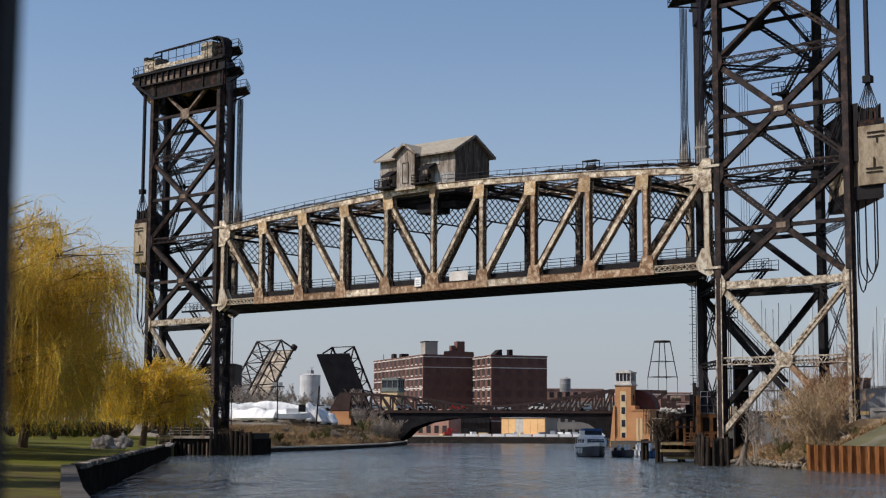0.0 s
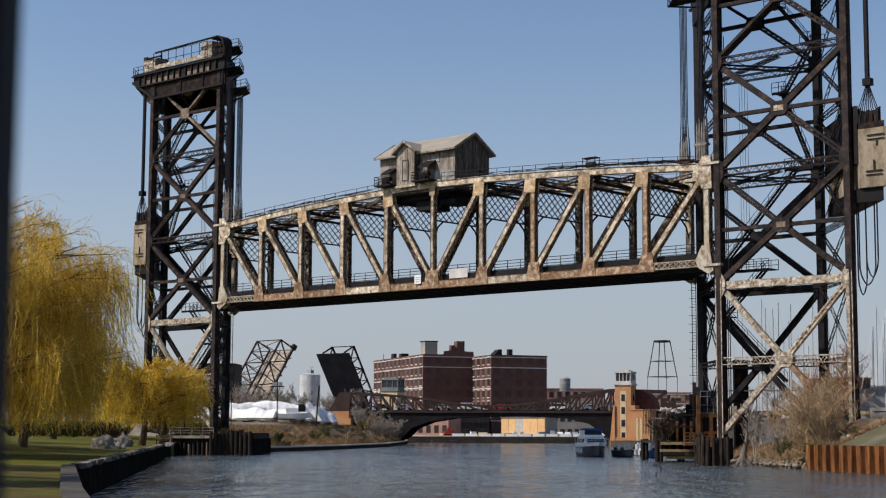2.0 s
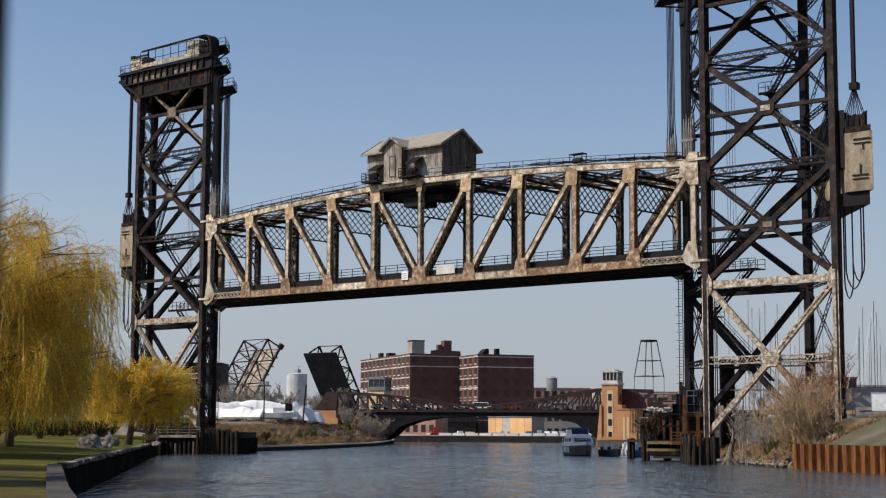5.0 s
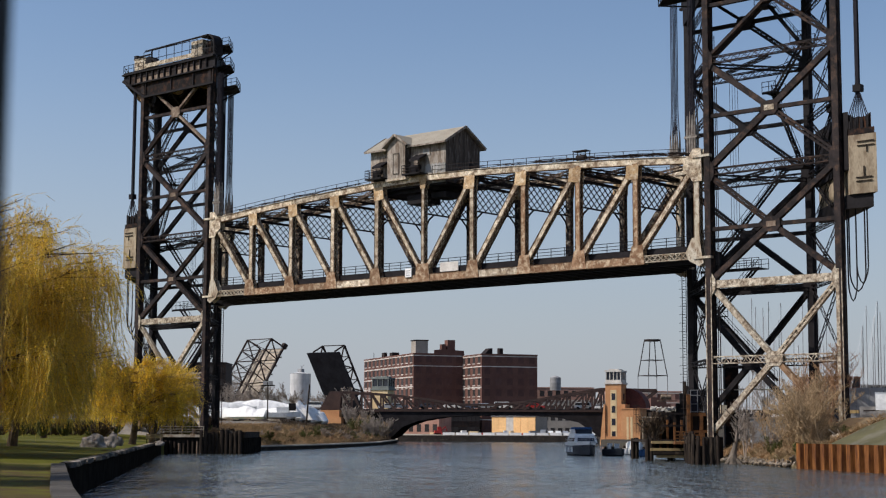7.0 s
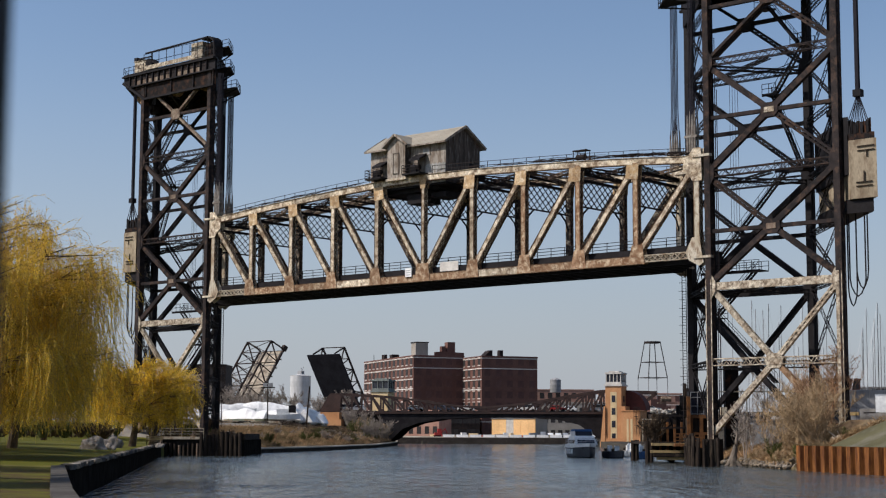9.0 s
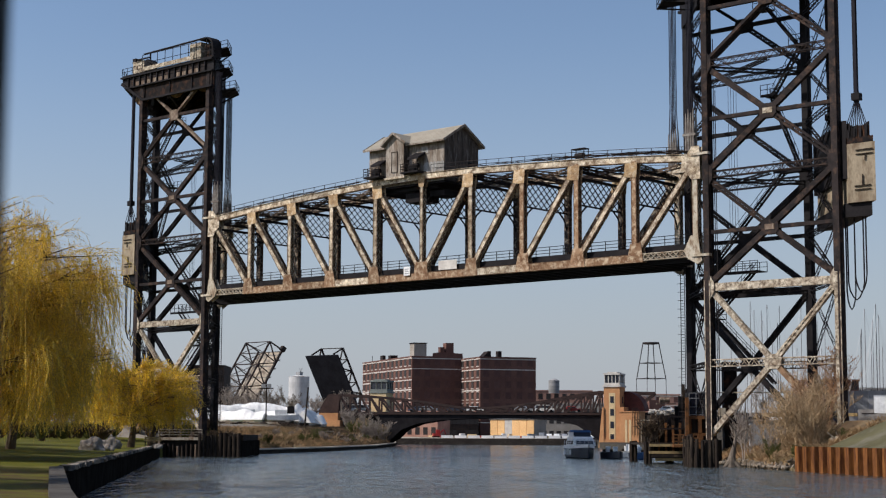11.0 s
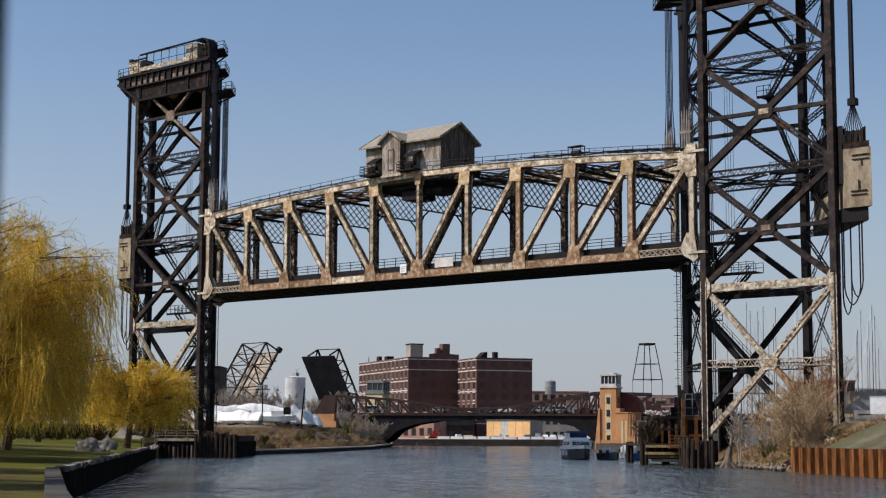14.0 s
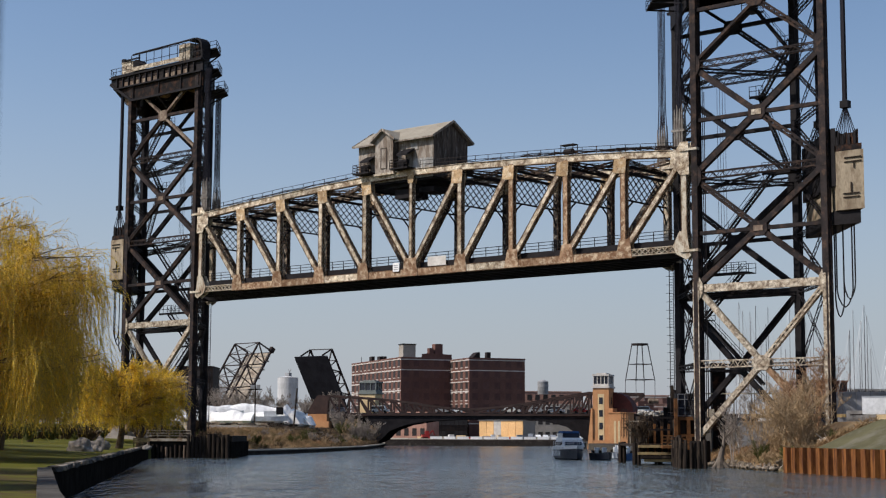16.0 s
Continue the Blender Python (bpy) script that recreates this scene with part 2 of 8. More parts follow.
def polytube(bm, pts, r, n=5):
    """One round cable through the points."""
    rings = []
    for i, p in enumerate(pts):
        a, c = pts[max(0, i - 1)], pts[min(len(pts) - 1, i + 1)]
        d, s, u = frame_of(a, c, (0.13, 0.21, 1))
        rings.append([bm.verts.new(Vector(p) + (s * math.cos(6.2832 * k / n) + u * math.sin(6.2832 * k / n)) * r) for k in range(n)])
    for a, c in zip(rings, rings[1:]):
        for k in range(n):
            bm.faces.new((a[k], a[(k + 1) % n], c[(k + 1) % n], c[k]))
    bm.faces.new(rings[0][::-1])
    bm.faces.new(rings[-1])


def sag(p, q, drop, n=12):
    p, q = Vector(p), Vector(q)
    return [p.lerp(q, i / n) - Vector((0, 0, drop * 4 * (i / n) * (1 - i / n))) for i in range(n + 1)]


def laced(bm, p, q, w, h, up, t=0.07, pitch=0.9, lace=0.09, cross=True, edge=False):
    """Two plates w apart and h deep, tied by lacing bars on both open sides."""
    p, q = Vector(p), Vector(q)
    d, s, n = frame_of(p, q, up)
    length = (q - p).length
    for a in (-1, 1):
        o = s * a * (w / 2 - t / 2)
        bar(bm, p + o, q + o, t, h, n)
        if edge:
            for e in (-1, 1):
                o3 = s * a * (w / 2 + 0.012) + n * e * (h / 2 - 0.04)
                bar(bm, p + o3, q + o3, 0.03, 0.08, n, 1)
        for b in (-1, 1):
            o2 = s * a * (w / 2 - t - 0.05) + n * b * (h / 2 - 0.03)
            bar(bm, p + o2, q + o2, 0.12, 0.05, n)
    k = max(2, int(length / pitch))
    for b in (-1, 1):
        f = n * b * (h / 2)
        for i in range(k):
            e0, e1 = p + d * (length * i / k) + f, p + d * (length * (i + 1) / k) + f
            g = s * (w / 2 - t)
            if cross or i % 2 == 0:
                bar(bm, e0 - g, e1 + g, lace, 0.03, n, 1 if edge else 0)
            if cross or i % 2:
                bar(bm, e0 + g, e1 - g, lace, 0.03, n, 1 if edge else 0)


def angles(bm, p, q, w, h, up, a=0.11, pitch=0.8, lace=0.07):
    """An open strut: four corner angles with zigzag lacing on all sides."""
    p, q = Vector(p), Vector(q)
    d, s, n = frame_of(p, q, up)
    length = (q - p).length
    for i in (-1, 1):
        for j in (-1, 1):
            o = s * i * w / 2 + n * j * h / 2
            bar(bm, p + o, q + o, a, a, n)
    k = max(2, int(length / pitch))
    for i in range(k):
        e0, e1 = p + d * (length * i / k), p + d * (length * (i + 1) / k)
        g = 1 if i % 2 else -1
        for j in (-1, 1):
            bar(bm, e0 + s * g * w / 2 + n * j * h / 2, e1 - s * g * w / 2 + n * j * h / 2, lace, 0.03, n)
            bar(bm, e0 + s * j * w / 2 + n * g * h / 2, e1 + s * j * w / 2 - n * g * h / 2, lace, 0.03, s)


def plate(bm, pts, thick, normal):
    """A flat plate of any outline, thick along normal, centred on the outline's plane."""
    o = Vector(normal).normalized() * thick / 2
    a = [bm.verts.new(Vector(p) - o) for p in pts]
    b = [bm.verts.new(Vector(p) + o) for p in pts]
    bm.faces.new(a[::-1])
    bm.faces.new(b)
    for i in range(len(pts)):
        j = (i + 1) % len(pts)
        bm.faces.new((a[i], a[j], b[j], b[i]))


def railing(bm, p, q, high=1.1, step=2.0, r=0.03, rails=2):
    p, q = Vector(p), Vector(q)
    k = max(1, round((q - p).length / step))
    for i in range(k + 1):
        e = p.lerp(q, i / k)
        bar(bm, e, e + Vector((0, 0, high)), r * 2, r * 2, (0, 1, 0))
    for i in range(rails):
        o = Vector((0, 0, high * (i + 1) / rails))
        bar(bm, p + o, q + o, r * 2, r * 2)


# plan of the river: u to the right and d up the river, from the tripod
FH, RH = Vector((-0.65697, 0.75392, 0)), Vector((0.75392, 0.65697, 0))
RIVER = 41.07


def plan(u, d, z=0.0):
    return Vector((EYE[0], EYE[1], z)) + RH * u + FH * d


def pick(table, d):
    for (a, x), (b, y) in zip(table, table[1:]):
        if d <= b:
            return x + (y - x) * max(0.0, d - a) / (b - a)
    return table[-1][1]


# ---- ground, river and banks ----
LEFT_EDGE = [(-250, 55.0), (0, 1.2), (44, -10.4), (73, -17.6), (113, -23.4), (150, -28.8), (212, -38.0), (236, -38.5), (244, -30.4), (283, -21.3), (336, -14.6), (395, -13.0), (420, -13.0), (455, -14.0)]
RIGHT_EDGE = [(-250, 115.0), (0, 63.0), (130, 36.4), (148, 32.8), (160, 31.6), (178, 30.4), (210, 30.5), (300, 33.0), (372, 36.5), (455, 41.0)]
QUAY_D = 458.0


def land_left(s, d):
    """Height of the left bank, s metres inland."""
    lawn = 1.6 + 0.5 * min(1, s / 14) + 0.9 * min(1, max(0, (s - 14) / 60))
    yard = 0.6 + 3.0 * min(1, s / 10.0) + 1.2 * min(1, max(0, (s - 10) / 8)) if d > 238 else lawn
    k = min(1, max(0, (d - 238) / 10))
    return lawn * (1 - k) + yard * k


def land_right(s, d):
    wall = 2.2 + 2.7 * min(1, max(0, s - 1.5) / 5.5)
    rip = 0.2 + 4.6 * min(1, s / 10.5)
    pier = 1.3 + 3.5 * min(1, max(0, s - 13) / 9)
    a = min(1, max(0, (d - 146) / 4))
    b = min(1, max(0, (d - 185) / 8))
    return (wall * (1 - a) + rip * a) * (1 - b) + pier * b


def build_ground():
    rng = random.Random(4)
    inland = [0, 0.6, 1.5, 3, 5, 7.5, 10.5, 14, 20, 30, 48, 75, 120, 250, 700, 2500]
    rows = [-250, -120, -60, -30] + list(range(-10, 460, 5)) + [458, 458.3, 470, 500, 560, 650, 800, 1100, 1800, 3000, 4200]
    bm = bmesh.new()
    grid = []
    for d in rows:
        ul, ur = pick(LEFT_EDGE, d), pick(RIGHT_EDGE, d)
        line = []
        for s in reversed(inland):
            line.append((ul - s, land_left(s, d)))
        shut = d > QUAY_D
        for k in (0.0005, 0.33, 0.67, 0.9995):
            line.append((ul + (ur - ul) * k, 1.7 if shut else -3.0))
        for s in inland:
            line.append((ur + s, land_right(s, d)))
        out = []
        for i, (u, z) in enumerate(line):
            far = min(1, max(0, (d - 455) / 30))
            if d > QUAY_D:
                z = z * (1 - far) + 2.6 * far + (0 if d < 900 else 0.0)
            if z > 0.3 and abs(u) < 200 and d < 450:
                z += 0.12 * noise.noise((u * 0.23, d * 0.23, 0)) * min(1, z)
            p = plan(u, d, z)
            out.append(bm.verts.new(p))
        grid.append(out)
    n = len(inland)
    for i in range(len(rows) - 1):
        d = rows[i]
        for j in range(len(grid[i]) - 1):
            f = bm.faces.new((grid[i][j], grid[i][j + 1], grid[i + 1][j + 1], grid[i + 1][j]))
            if n - 1 < j < n + 3 and d < 457:
                f.material_index = 3
            elif j <= n - 1:
                f.material_index = (5 if d < 72 and n - 1 - j < 4 else 0) if d < 238 or (n - 1 - j > 8 and d < 400) else (1 if n - 1 - j < 7 and d < 455 else 2)
            else:
                s = j - n - 4
                f.material_index = 4 if d < 144 and s < 7 else (1 if d < 190 or (s > 6 and d < 230) else (6 if s < 9 and d < 450 else 2))
    ob = part("ground", bm, [GRASS, BRUSH, GRAVEL, BED, DULLGRASS, WORN, CINDER], smooth=True)
    tagged(ob, "riverbank land with mown spring grass, dry brush and gravel", "ground", kind="structure")


build_ground()


def build_water():
    bm = bmesh.new()
    bm.faces.new([bm.verts.new((u, d, 0)) for u, d in ((-700, -500), (700, -500), (700, 400), (-700, 400))])
    ob = part("water", bm, WATER)
    ob.matrix_basis = pose(*plan(0, 200, 0), 0, 0, RIVER)
    tagged(ob, "grey-blue river water with short wind ripples", "water", kind="structure")
    return ob


water = build_water()


def strip_wall(name, pts, top, bottom, thick, material, label, category="wall", out=1):
    """A wall along plan points, thick towards the land."""
    bm = bmesh.new()
    rows = []
    for i, (u, d) in enumerate(pts):
        a = pts[max(0, i - 1)]
        b = pts[min(len(pts) - 1, i + 1)]
        t = Vector((b[0] - a[0], b[1] - a[1])).normalized()
        nrm = Vector((-t.y, t.x)) * out
        rows.append([bm.verts.new(plan(u, d, bottom)), bm.verts.new(plan(u, d, top)), bm.verts.new(plan(u + nrm.x * thick, d + nrm.y * thick, top)), bm.verts.new(plan(u + nrm.x * thick, d + nrm.y * thick, bottom))])
    for a, b in zip(rows, rows[1:]):
        for i in range(4):
            j = (i + 1) % 4
            bm.faces.new((a[i], b[i], b[j], a[j]))
    bm.faces.new(rows[0])
    bm.faces.new(rows[-1][::-1])
    bmesh.ops.recalc_face_normals(bm, faces=bm.faces)
    ob = part(name, bm, material)
    return tagged(ob, label, category, kind="structure")


strip_wall("seawall", [(u + 0.06, d) for d, u in LEFT_EDGE[0:8]], 1.66, -2.5, 0.45, DARKWALL, "dark wet seawall along the grassy bank")
strip_wall("wall_cap", [(u + 0.1, d) for d, u in LEFT_EDGE[0:4]], 1.82, 1.662, 0.62, SHADECAP, "pale cracked concrete coping of the seawall", "coping")
def edge_stones():
    rng = random.Random(8)
    t = tagged(thing("stone_edging", *plan(-17.6, 73, 1.6), RIVER, "rough dark edging stones along the top of the seawall", "edging"), kind="structure")
    m = t.matrix_basis.inverted()
    d = 73.5
    while d < 206:
        w = rng.uniform(0.7, 1.6)
        u = pick(LEFT_EDGE, d) + 0.12
        bm = bmesh.new()
        bmesh.ops.create_icosphere(bm, subdivisions=2, radius=0.5)
        for v in bm.verts:
            k = 1 + 0.35 * noise.noise(v.co * 2.2 + Vector((d, 0, 0)))
            v.co = Vector((max(-0.42, min(0.42, v.co.x * 1.25)) * 0.6, max(-0.45, min(0.45, v.co.y * 1.2)) * w, max(-0.35, min(0.38, v.co.z * 1.2)) * 0.34)) * k
        o = part("edge_stone", bm, RUBBLE if rng.random() < 0.45 else SHADECAP, t)
        o.matrix_basis = m @ pose(*plan(u - 0.1, d + w / 2, 1.7), rng.uniform(-4, 4), rng.uniform(-6, 6), RIVER + 8 + rng.uniform(-8, 8))
        d += w * 0.93


edge_stones()
strip_wall("wall_far_bank", [(u + 0.08, d) for d, u in LEFT_EDGE[7:14]], 0.6, -2.5, 0.5, QUAYWALL, "low dark river wall below the brushy bank")
strip_wall("wall_cap", [(u + 0.16, d) for d, u in LEFT_EDGE[7:14]], 0.82, 0.602, 0.75, TRIMCAP, "pale worn coping of the far river wall", "coping")
strip_wall("wall_quay", [(-60, QUAY_D - 0.2), (60, QUAY_D - 0.2)], 1.75, -2.5, 0.6, QUAYWALL, "dark quay wall closing the far reach")

# ---- the lift bridge: near truss along x, far truss one panel back ----
SPAN, PANEL, BACK = 83.1, 8.31, 9.27
BASE, TOP = 2.6, 58.2
LEVELS = [11.2, 19.63, 25.84, 32.34, 38.72, 45.1, 51.49]
WIDE = 15.86


def sk(x, b, z):
    return Vector((x - PANEL * b, BACK * b, z))


def column(bm, p, q, w=0.74, h=0.92):
    """A riveted box column with proud cover plates and open webs."""
    bar(bm, p, q, w, 0.08, (0, 1, 0))
    p, q = Vector(p), Vector(q)
    for s in (-1, 1):
        o = Vector((0, s * h / 2, 0))
        bar(bm, p + o, q + o, w, 0.07, (0, 1, 0))
        o = Vector((s * (w / 2 - 0.1), 0, 0))
        bar(bm, p + o, q + o, 0.07, h, (0, 1, 0))
    k = int((q - p).length / 1.6)
    for i in range(1, k):
        e = p.lerp(q, i / k)
        box(bm, e.x - w / 2 + 0.02, e.x + w / 2 - 0.02, e.y - h / 2 - 0.06, e.y - h / 2 - 0.035, e.z - 0.07, e.z + 0.07)


def stair(bm, p, q, w=0.75):
    p, q = Vector(p), Vector(q)
    side = (q - p).cross(Vector((0, 0, 1))).normalized() * w / 2
    for s in (-1, 1):
        bar(bm, p + side * s, q + side * s, 0.06, 0.26)
        bar(bm, p + side * s + Vector((0, 0, 0.95)), q + side * s + Vector((0, 0, 0.95)), 0.05, 0.05)
    k = max(3, int(abs(q.z - p.z) / 0.3))
    for i in range(k + 1):
        e = p.lerp(q, i / k)
        bar(bm, e - side, e + side, 0.26, 0.05)
        if i % 4 == 0:
            for s in (-1, 1):
                bar(bm, e + side * s, e + side * s + Vector((0, 0, 0.95)), 0.04, 0.04, (0, 1, 0))


def tower(xin, sgn, label):
    xout = xin + sgn * WIDE
    o = sk((xin + xout) / 2, 0.5, BASE)
    t = thing("lift_tower", *o, label=label, category="bridge tower", group="towers of the lift bridge")

    def L(x, b, z):
        return sk(x, b, z) - o

    def add(name, bm, m, label=""):
        return part(name, bm, m, t, label)

    lo, zs = LEVELS[0], LEVELS[1:] + [TOP - 0.6]
    for x in (xin, xout):
        for b in (0, 1):
            cut = LEVELS[1] if (b == 0 and sgn > 0) else None
            near = b == 0
            if cut:
                add("leg", mesh(lambda m: column(m, L(x, b, BASE), L(x, b, cut + 0.8))), MID, "peeling lower part of a column")
                for e, wide in ((-0.33, 0.11), (0.33, 0.11)) if x == xin else ((-0.17, 0.4), (0.32, 0.1)):
                    o2 = Vector((e, -0.52, 0))
                    add("cover_strip", mesh(lambda m: bar(m, L(x, b, BASE) + o2, L(x, b, cut + 0.8) + o2, wide, 0.04, (0, 1, 0))), DIRTY, "pale peeling edge strip")
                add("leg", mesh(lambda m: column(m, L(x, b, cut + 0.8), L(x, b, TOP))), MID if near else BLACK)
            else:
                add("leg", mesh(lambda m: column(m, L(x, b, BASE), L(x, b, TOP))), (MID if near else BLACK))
            add("footing", mesh(lambda m: box(m, *(v for a, w in ((L(x, b, 0).x, 0.8), (L(x, b, 0).y, 0.8)) for v in (a - w, a + w)), -BASE - 2.5, 0.15)), DARKWALL)
    for b in (0, 1):
        # near side in brown steel, far side in the darker black
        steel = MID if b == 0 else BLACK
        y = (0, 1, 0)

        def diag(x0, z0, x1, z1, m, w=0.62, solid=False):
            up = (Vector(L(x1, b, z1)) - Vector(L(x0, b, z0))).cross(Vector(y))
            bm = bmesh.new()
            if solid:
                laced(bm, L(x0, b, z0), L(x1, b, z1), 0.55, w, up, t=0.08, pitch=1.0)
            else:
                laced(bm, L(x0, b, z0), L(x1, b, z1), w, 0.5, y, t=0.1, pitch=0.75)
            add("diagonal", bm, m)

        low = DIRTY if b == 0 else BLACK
        # base panel
        xm = (xin + xout) / 2
        diag(xin, BASE + 0.7, xm, lo, low, 0.6, True)
        diag(xout, BASE + 0.7, xm, lo, RUST if b == 0 else BLACK, 0.6, True)
        diag(xm, lo, xin, zs[0], low, 0.6, True)
        diag(xm, lo, xout, zs[0], low, 0.6, False)
        add("strut", mesh(lambda m: angles(m, L(xin, b, lo), L(xout, b, lo), 0.75, 0.7, y, pitch=0.6)), low)
        add("strut", mesh(lambda m: laced(m, L(xin, b, zs[0]), L(xout, b, zs[0]), 0.6, 0.85, (0, 0, 1), t=0.09)), low, "pale peeling strut" if b == 0 else "")
        for k in (0, 2, 4):
            a, c, e = zs[k], zs[k + 1], zs[k + 2]
            upper = LEGBROWN if k == 4 and b == 0 and sgn < 0 else steel
            diag(xin, a + 0.3, xout, e - 0.3, upper, 0.62 if k < 4 else 0.34, k < 4 or b == 0)
            diag(xm, c, xin, e - 0.3, upper, 0.62 if k < 4 else 0.34, k == 2 or (k == 4 and b == 0))
            diag(xm, c, xout, a + 0.3, steel, 0.62, False if k else True)
            add("strut", mesh(lambda m: laced(m, L(xin, b, c), L(xout, b, c), 0.5, 0.42, (0, 0, 1), t=0.08)), steel)
            add("strut", mesh(lambda m: angles(m, L(xin, b, e), L(xout, b, e), 0.7, 0.6, y, pitch=0.65)), steel)
        for z, m in ((lo, low), (zs[1], steel), (zs[3], steel), (zs[5], LEGBROWN if b == 0 and sgn < 0 else steel)):
            c = L(xm, b, z)
            g = bmesh.new()
            for s in (-0.33, 0.33):
                pts = [c + Vector((dx, s, dz)) for dx, dz in ((-1.05, -0.35), (-0.65, -0.8), (0.65, -0.8), (1.05, -0.35), (1.05, 0.35), (0.65, 0.8), (-0.65, 0.8), (-1.05, 0.35))]
                plate(g, pts, 0.05, (0, 1, 0))
            add("gusset", g, m)
            if b == 0 and z in (zs[3], zs[1]):
                g = bmesh.new()
                box(g, c.x - 0.6, c.x + 0.6, c.y - 0.42, c.y - 0.37, c.z - 0.3, c.z + 0.3)
                add("patch_plate", g, DIRTY if sgn > 0 and z == zs[3] else LEGBROWN, "pale patch plate")
        for x in (xin, xout):
            for z in (zs[0], zs[2], zs[4]):
                s = 1 if (x < xm) else -1
                c = L(x, b, z)
                g = bmesh.new()
                for k in (-0.42, 0.42):
                    plate(g, [c + Vector((s * dx, k, dz)) for dx, dz in ((-0.35, -1.25), (0.4, -1.25), (0.85, -0.5), (0.85, 0.5), (0.4, 1.25), (-0.35, 1.25))], 0.05, (0, 1, 0))
                add("gusset", g, low if z == zs[0] and b == 0 else steel)
    # the two sides, along the skew
    side = (PANEL, -BACK, 0)
    for x in (xin, xout):
        zz = [BASE + 0.8, lo] + zs
        for a, c in zip(zz, zz[1:]):
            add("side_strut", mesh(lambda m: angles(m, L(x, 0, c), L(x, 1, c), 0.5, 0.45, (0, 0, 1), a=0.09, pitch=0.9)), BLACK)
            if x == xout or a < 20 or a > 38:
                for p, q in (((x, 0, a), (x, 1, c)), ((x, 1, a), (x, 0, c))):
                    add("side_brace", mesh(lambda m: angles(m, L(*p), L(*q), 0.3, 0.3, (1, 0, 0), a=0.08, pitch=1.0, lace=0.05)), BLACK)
    # stairs wind up inside: share of the width, height
    flights = [((0.6, 9.0), (0.13, 16.5)), ((0.13, 16.6), (0.46, 21.7)), ((0.07, 21.7), (0.7, 32.4)), ((0.84, 32.7), (0.62, 41.4)), ((0.64, 41.5), (0.86, 46.6)), ((0.84, 46.7), (0.6, 51.6))]
    decks = [(0.04, 0.18, 16.5), (0.04, 0.52, 21.65), (0.66, 0.88, 32.6), (0.57, 0.68, 41.45), (0.8, 0.92, 46.65), (0.52, 0.62, 51.6)]
    for (f0, z0), (f1, z1) in flights:
        p, q = L(xin + (xout - xin) * f0, 0.5, z0), L(xin + (xout - xin) * f1, 0.5, z1)
        add("stair_flight", mesh(lambda m: stair(m, p, q)), BLACK)
    for f0, f1, z in decks:
        p, q = L(xin + (xout - xin) * f0, 0.5, z), L(xin + (xout - xin) * f1, 0.5, z)
        g = bmesh.new()
        box(g, min(p.x, q.x), max(p.x, q.x), p.y - 1.1, p.y + 1.1, p.z - 0.1, p.z)
        box(g, min(p.x, q.x), max(p.x, q.x), p.y - 1.12, p.y - 1.0, p.z - 0.3, p.z - 0.1)
        add("landing", g, BLACK)
        for yy in (-1.08, 1.08):
            o2 = Vector((0, yy, 0))
            add("landing_railing", mesh(lambda m: railing(m, p + o2, q + o2, 1.1, 0.9)), BLACK)
    # plan bracing at the main levels
    for z in (zs[0] - 0.3, zs[2] - 0.5, zs[4] - 0.5):
        add("plan_brace", mesh(lambda m: angles(m, L(xin, 0, z), L(xout, 1, z), 0.45, 0.4, (0, 0, 1), a=0.1, pitch=0.8)), BLACK)
        add("plan_brace", mesh(lambda m: angles(m, L(xin + (xout - xin) * 0.5, 0, z), L(xin, 1, z), 0.35, 0.3, (0, 0, 1), a=0.09, pitch=0.8)), BLACK)
    # conduits, a caged ladder and slack cables
    for i in range(3):
        x = xin + sgn * (0.75 + 0.22 * i)
        add("conduit", mesh(lambda m: bar(m, L(x, 0.03, BASE + 1), L(x, 0.03, 54.0 - 6 * i), 0.07, 0.07, (0, 1, 0))), BLACK)
    g = bmesh.new()
    c0, c1 = L(xin - sgn * 1.1, 1, 4.0), L(xin - sgn * 1.1, 1, 24.0)
    for e in (-0.28, 0.28):
        bar(g, c0 + Vector((e, 0, 0)), c1 + Vector((e, 0, 0)), 0.07, 0.07, (0, 1, 0))
    for i in range(60):
        p = c0.lerp(c1, i / 59)
        bar(g, p - Vector((0.28, 0, 0)), p + Vector((0.28, 0, 0)), 0.04, 0.04)
        if i % 3 == 0:
            bar(g, p + Vector((-0.4, -0.5, 0)), p + Vector((0.4, -0.5, 0)), 0.05, 0.05)
    add("caged_ladder", g, DARK)
    for p, q, drop in (((xin + sgn * 0.4, 0.02, 40), (xin + sgn * 0.4, 0.98, 39), 4.0), ((xin - sgn * 0.5, 0.3, 21.5), (xin + sgn * 0.5, 0.1, 19.5), 1.6), ((xin - sgn * 0.8, 0.5, 22.5), (xin + sgn * 0.5, 0.2, 19.8), 2.4), ((xin + sgn * 3, 0.3, 33), (xin + sgn * 12, 0.6, 32.5), 1.4), ((xin + sgn * 2, 0.2, 46), (xin + sgn * 13, 0.8, 45.5), 1.2)):
        add("slack_cable", mesh(lambda m: polytube(m, sag(L(*p), L(*q), drop), 0.05, 5)), BLACK)
    for i in range(4):
        x = xin + sgn * (4.2 + 0.35 * i)
        add("hanging_wire", mesh(lambda m: bar(m, L(x, 0.5, 24.0 + i), L(x, 0.5, 44.0), 0.035, 0.035, (0, 1, 0))), BLACK)
    head(add, L, xin, xout, sgn)
    return t


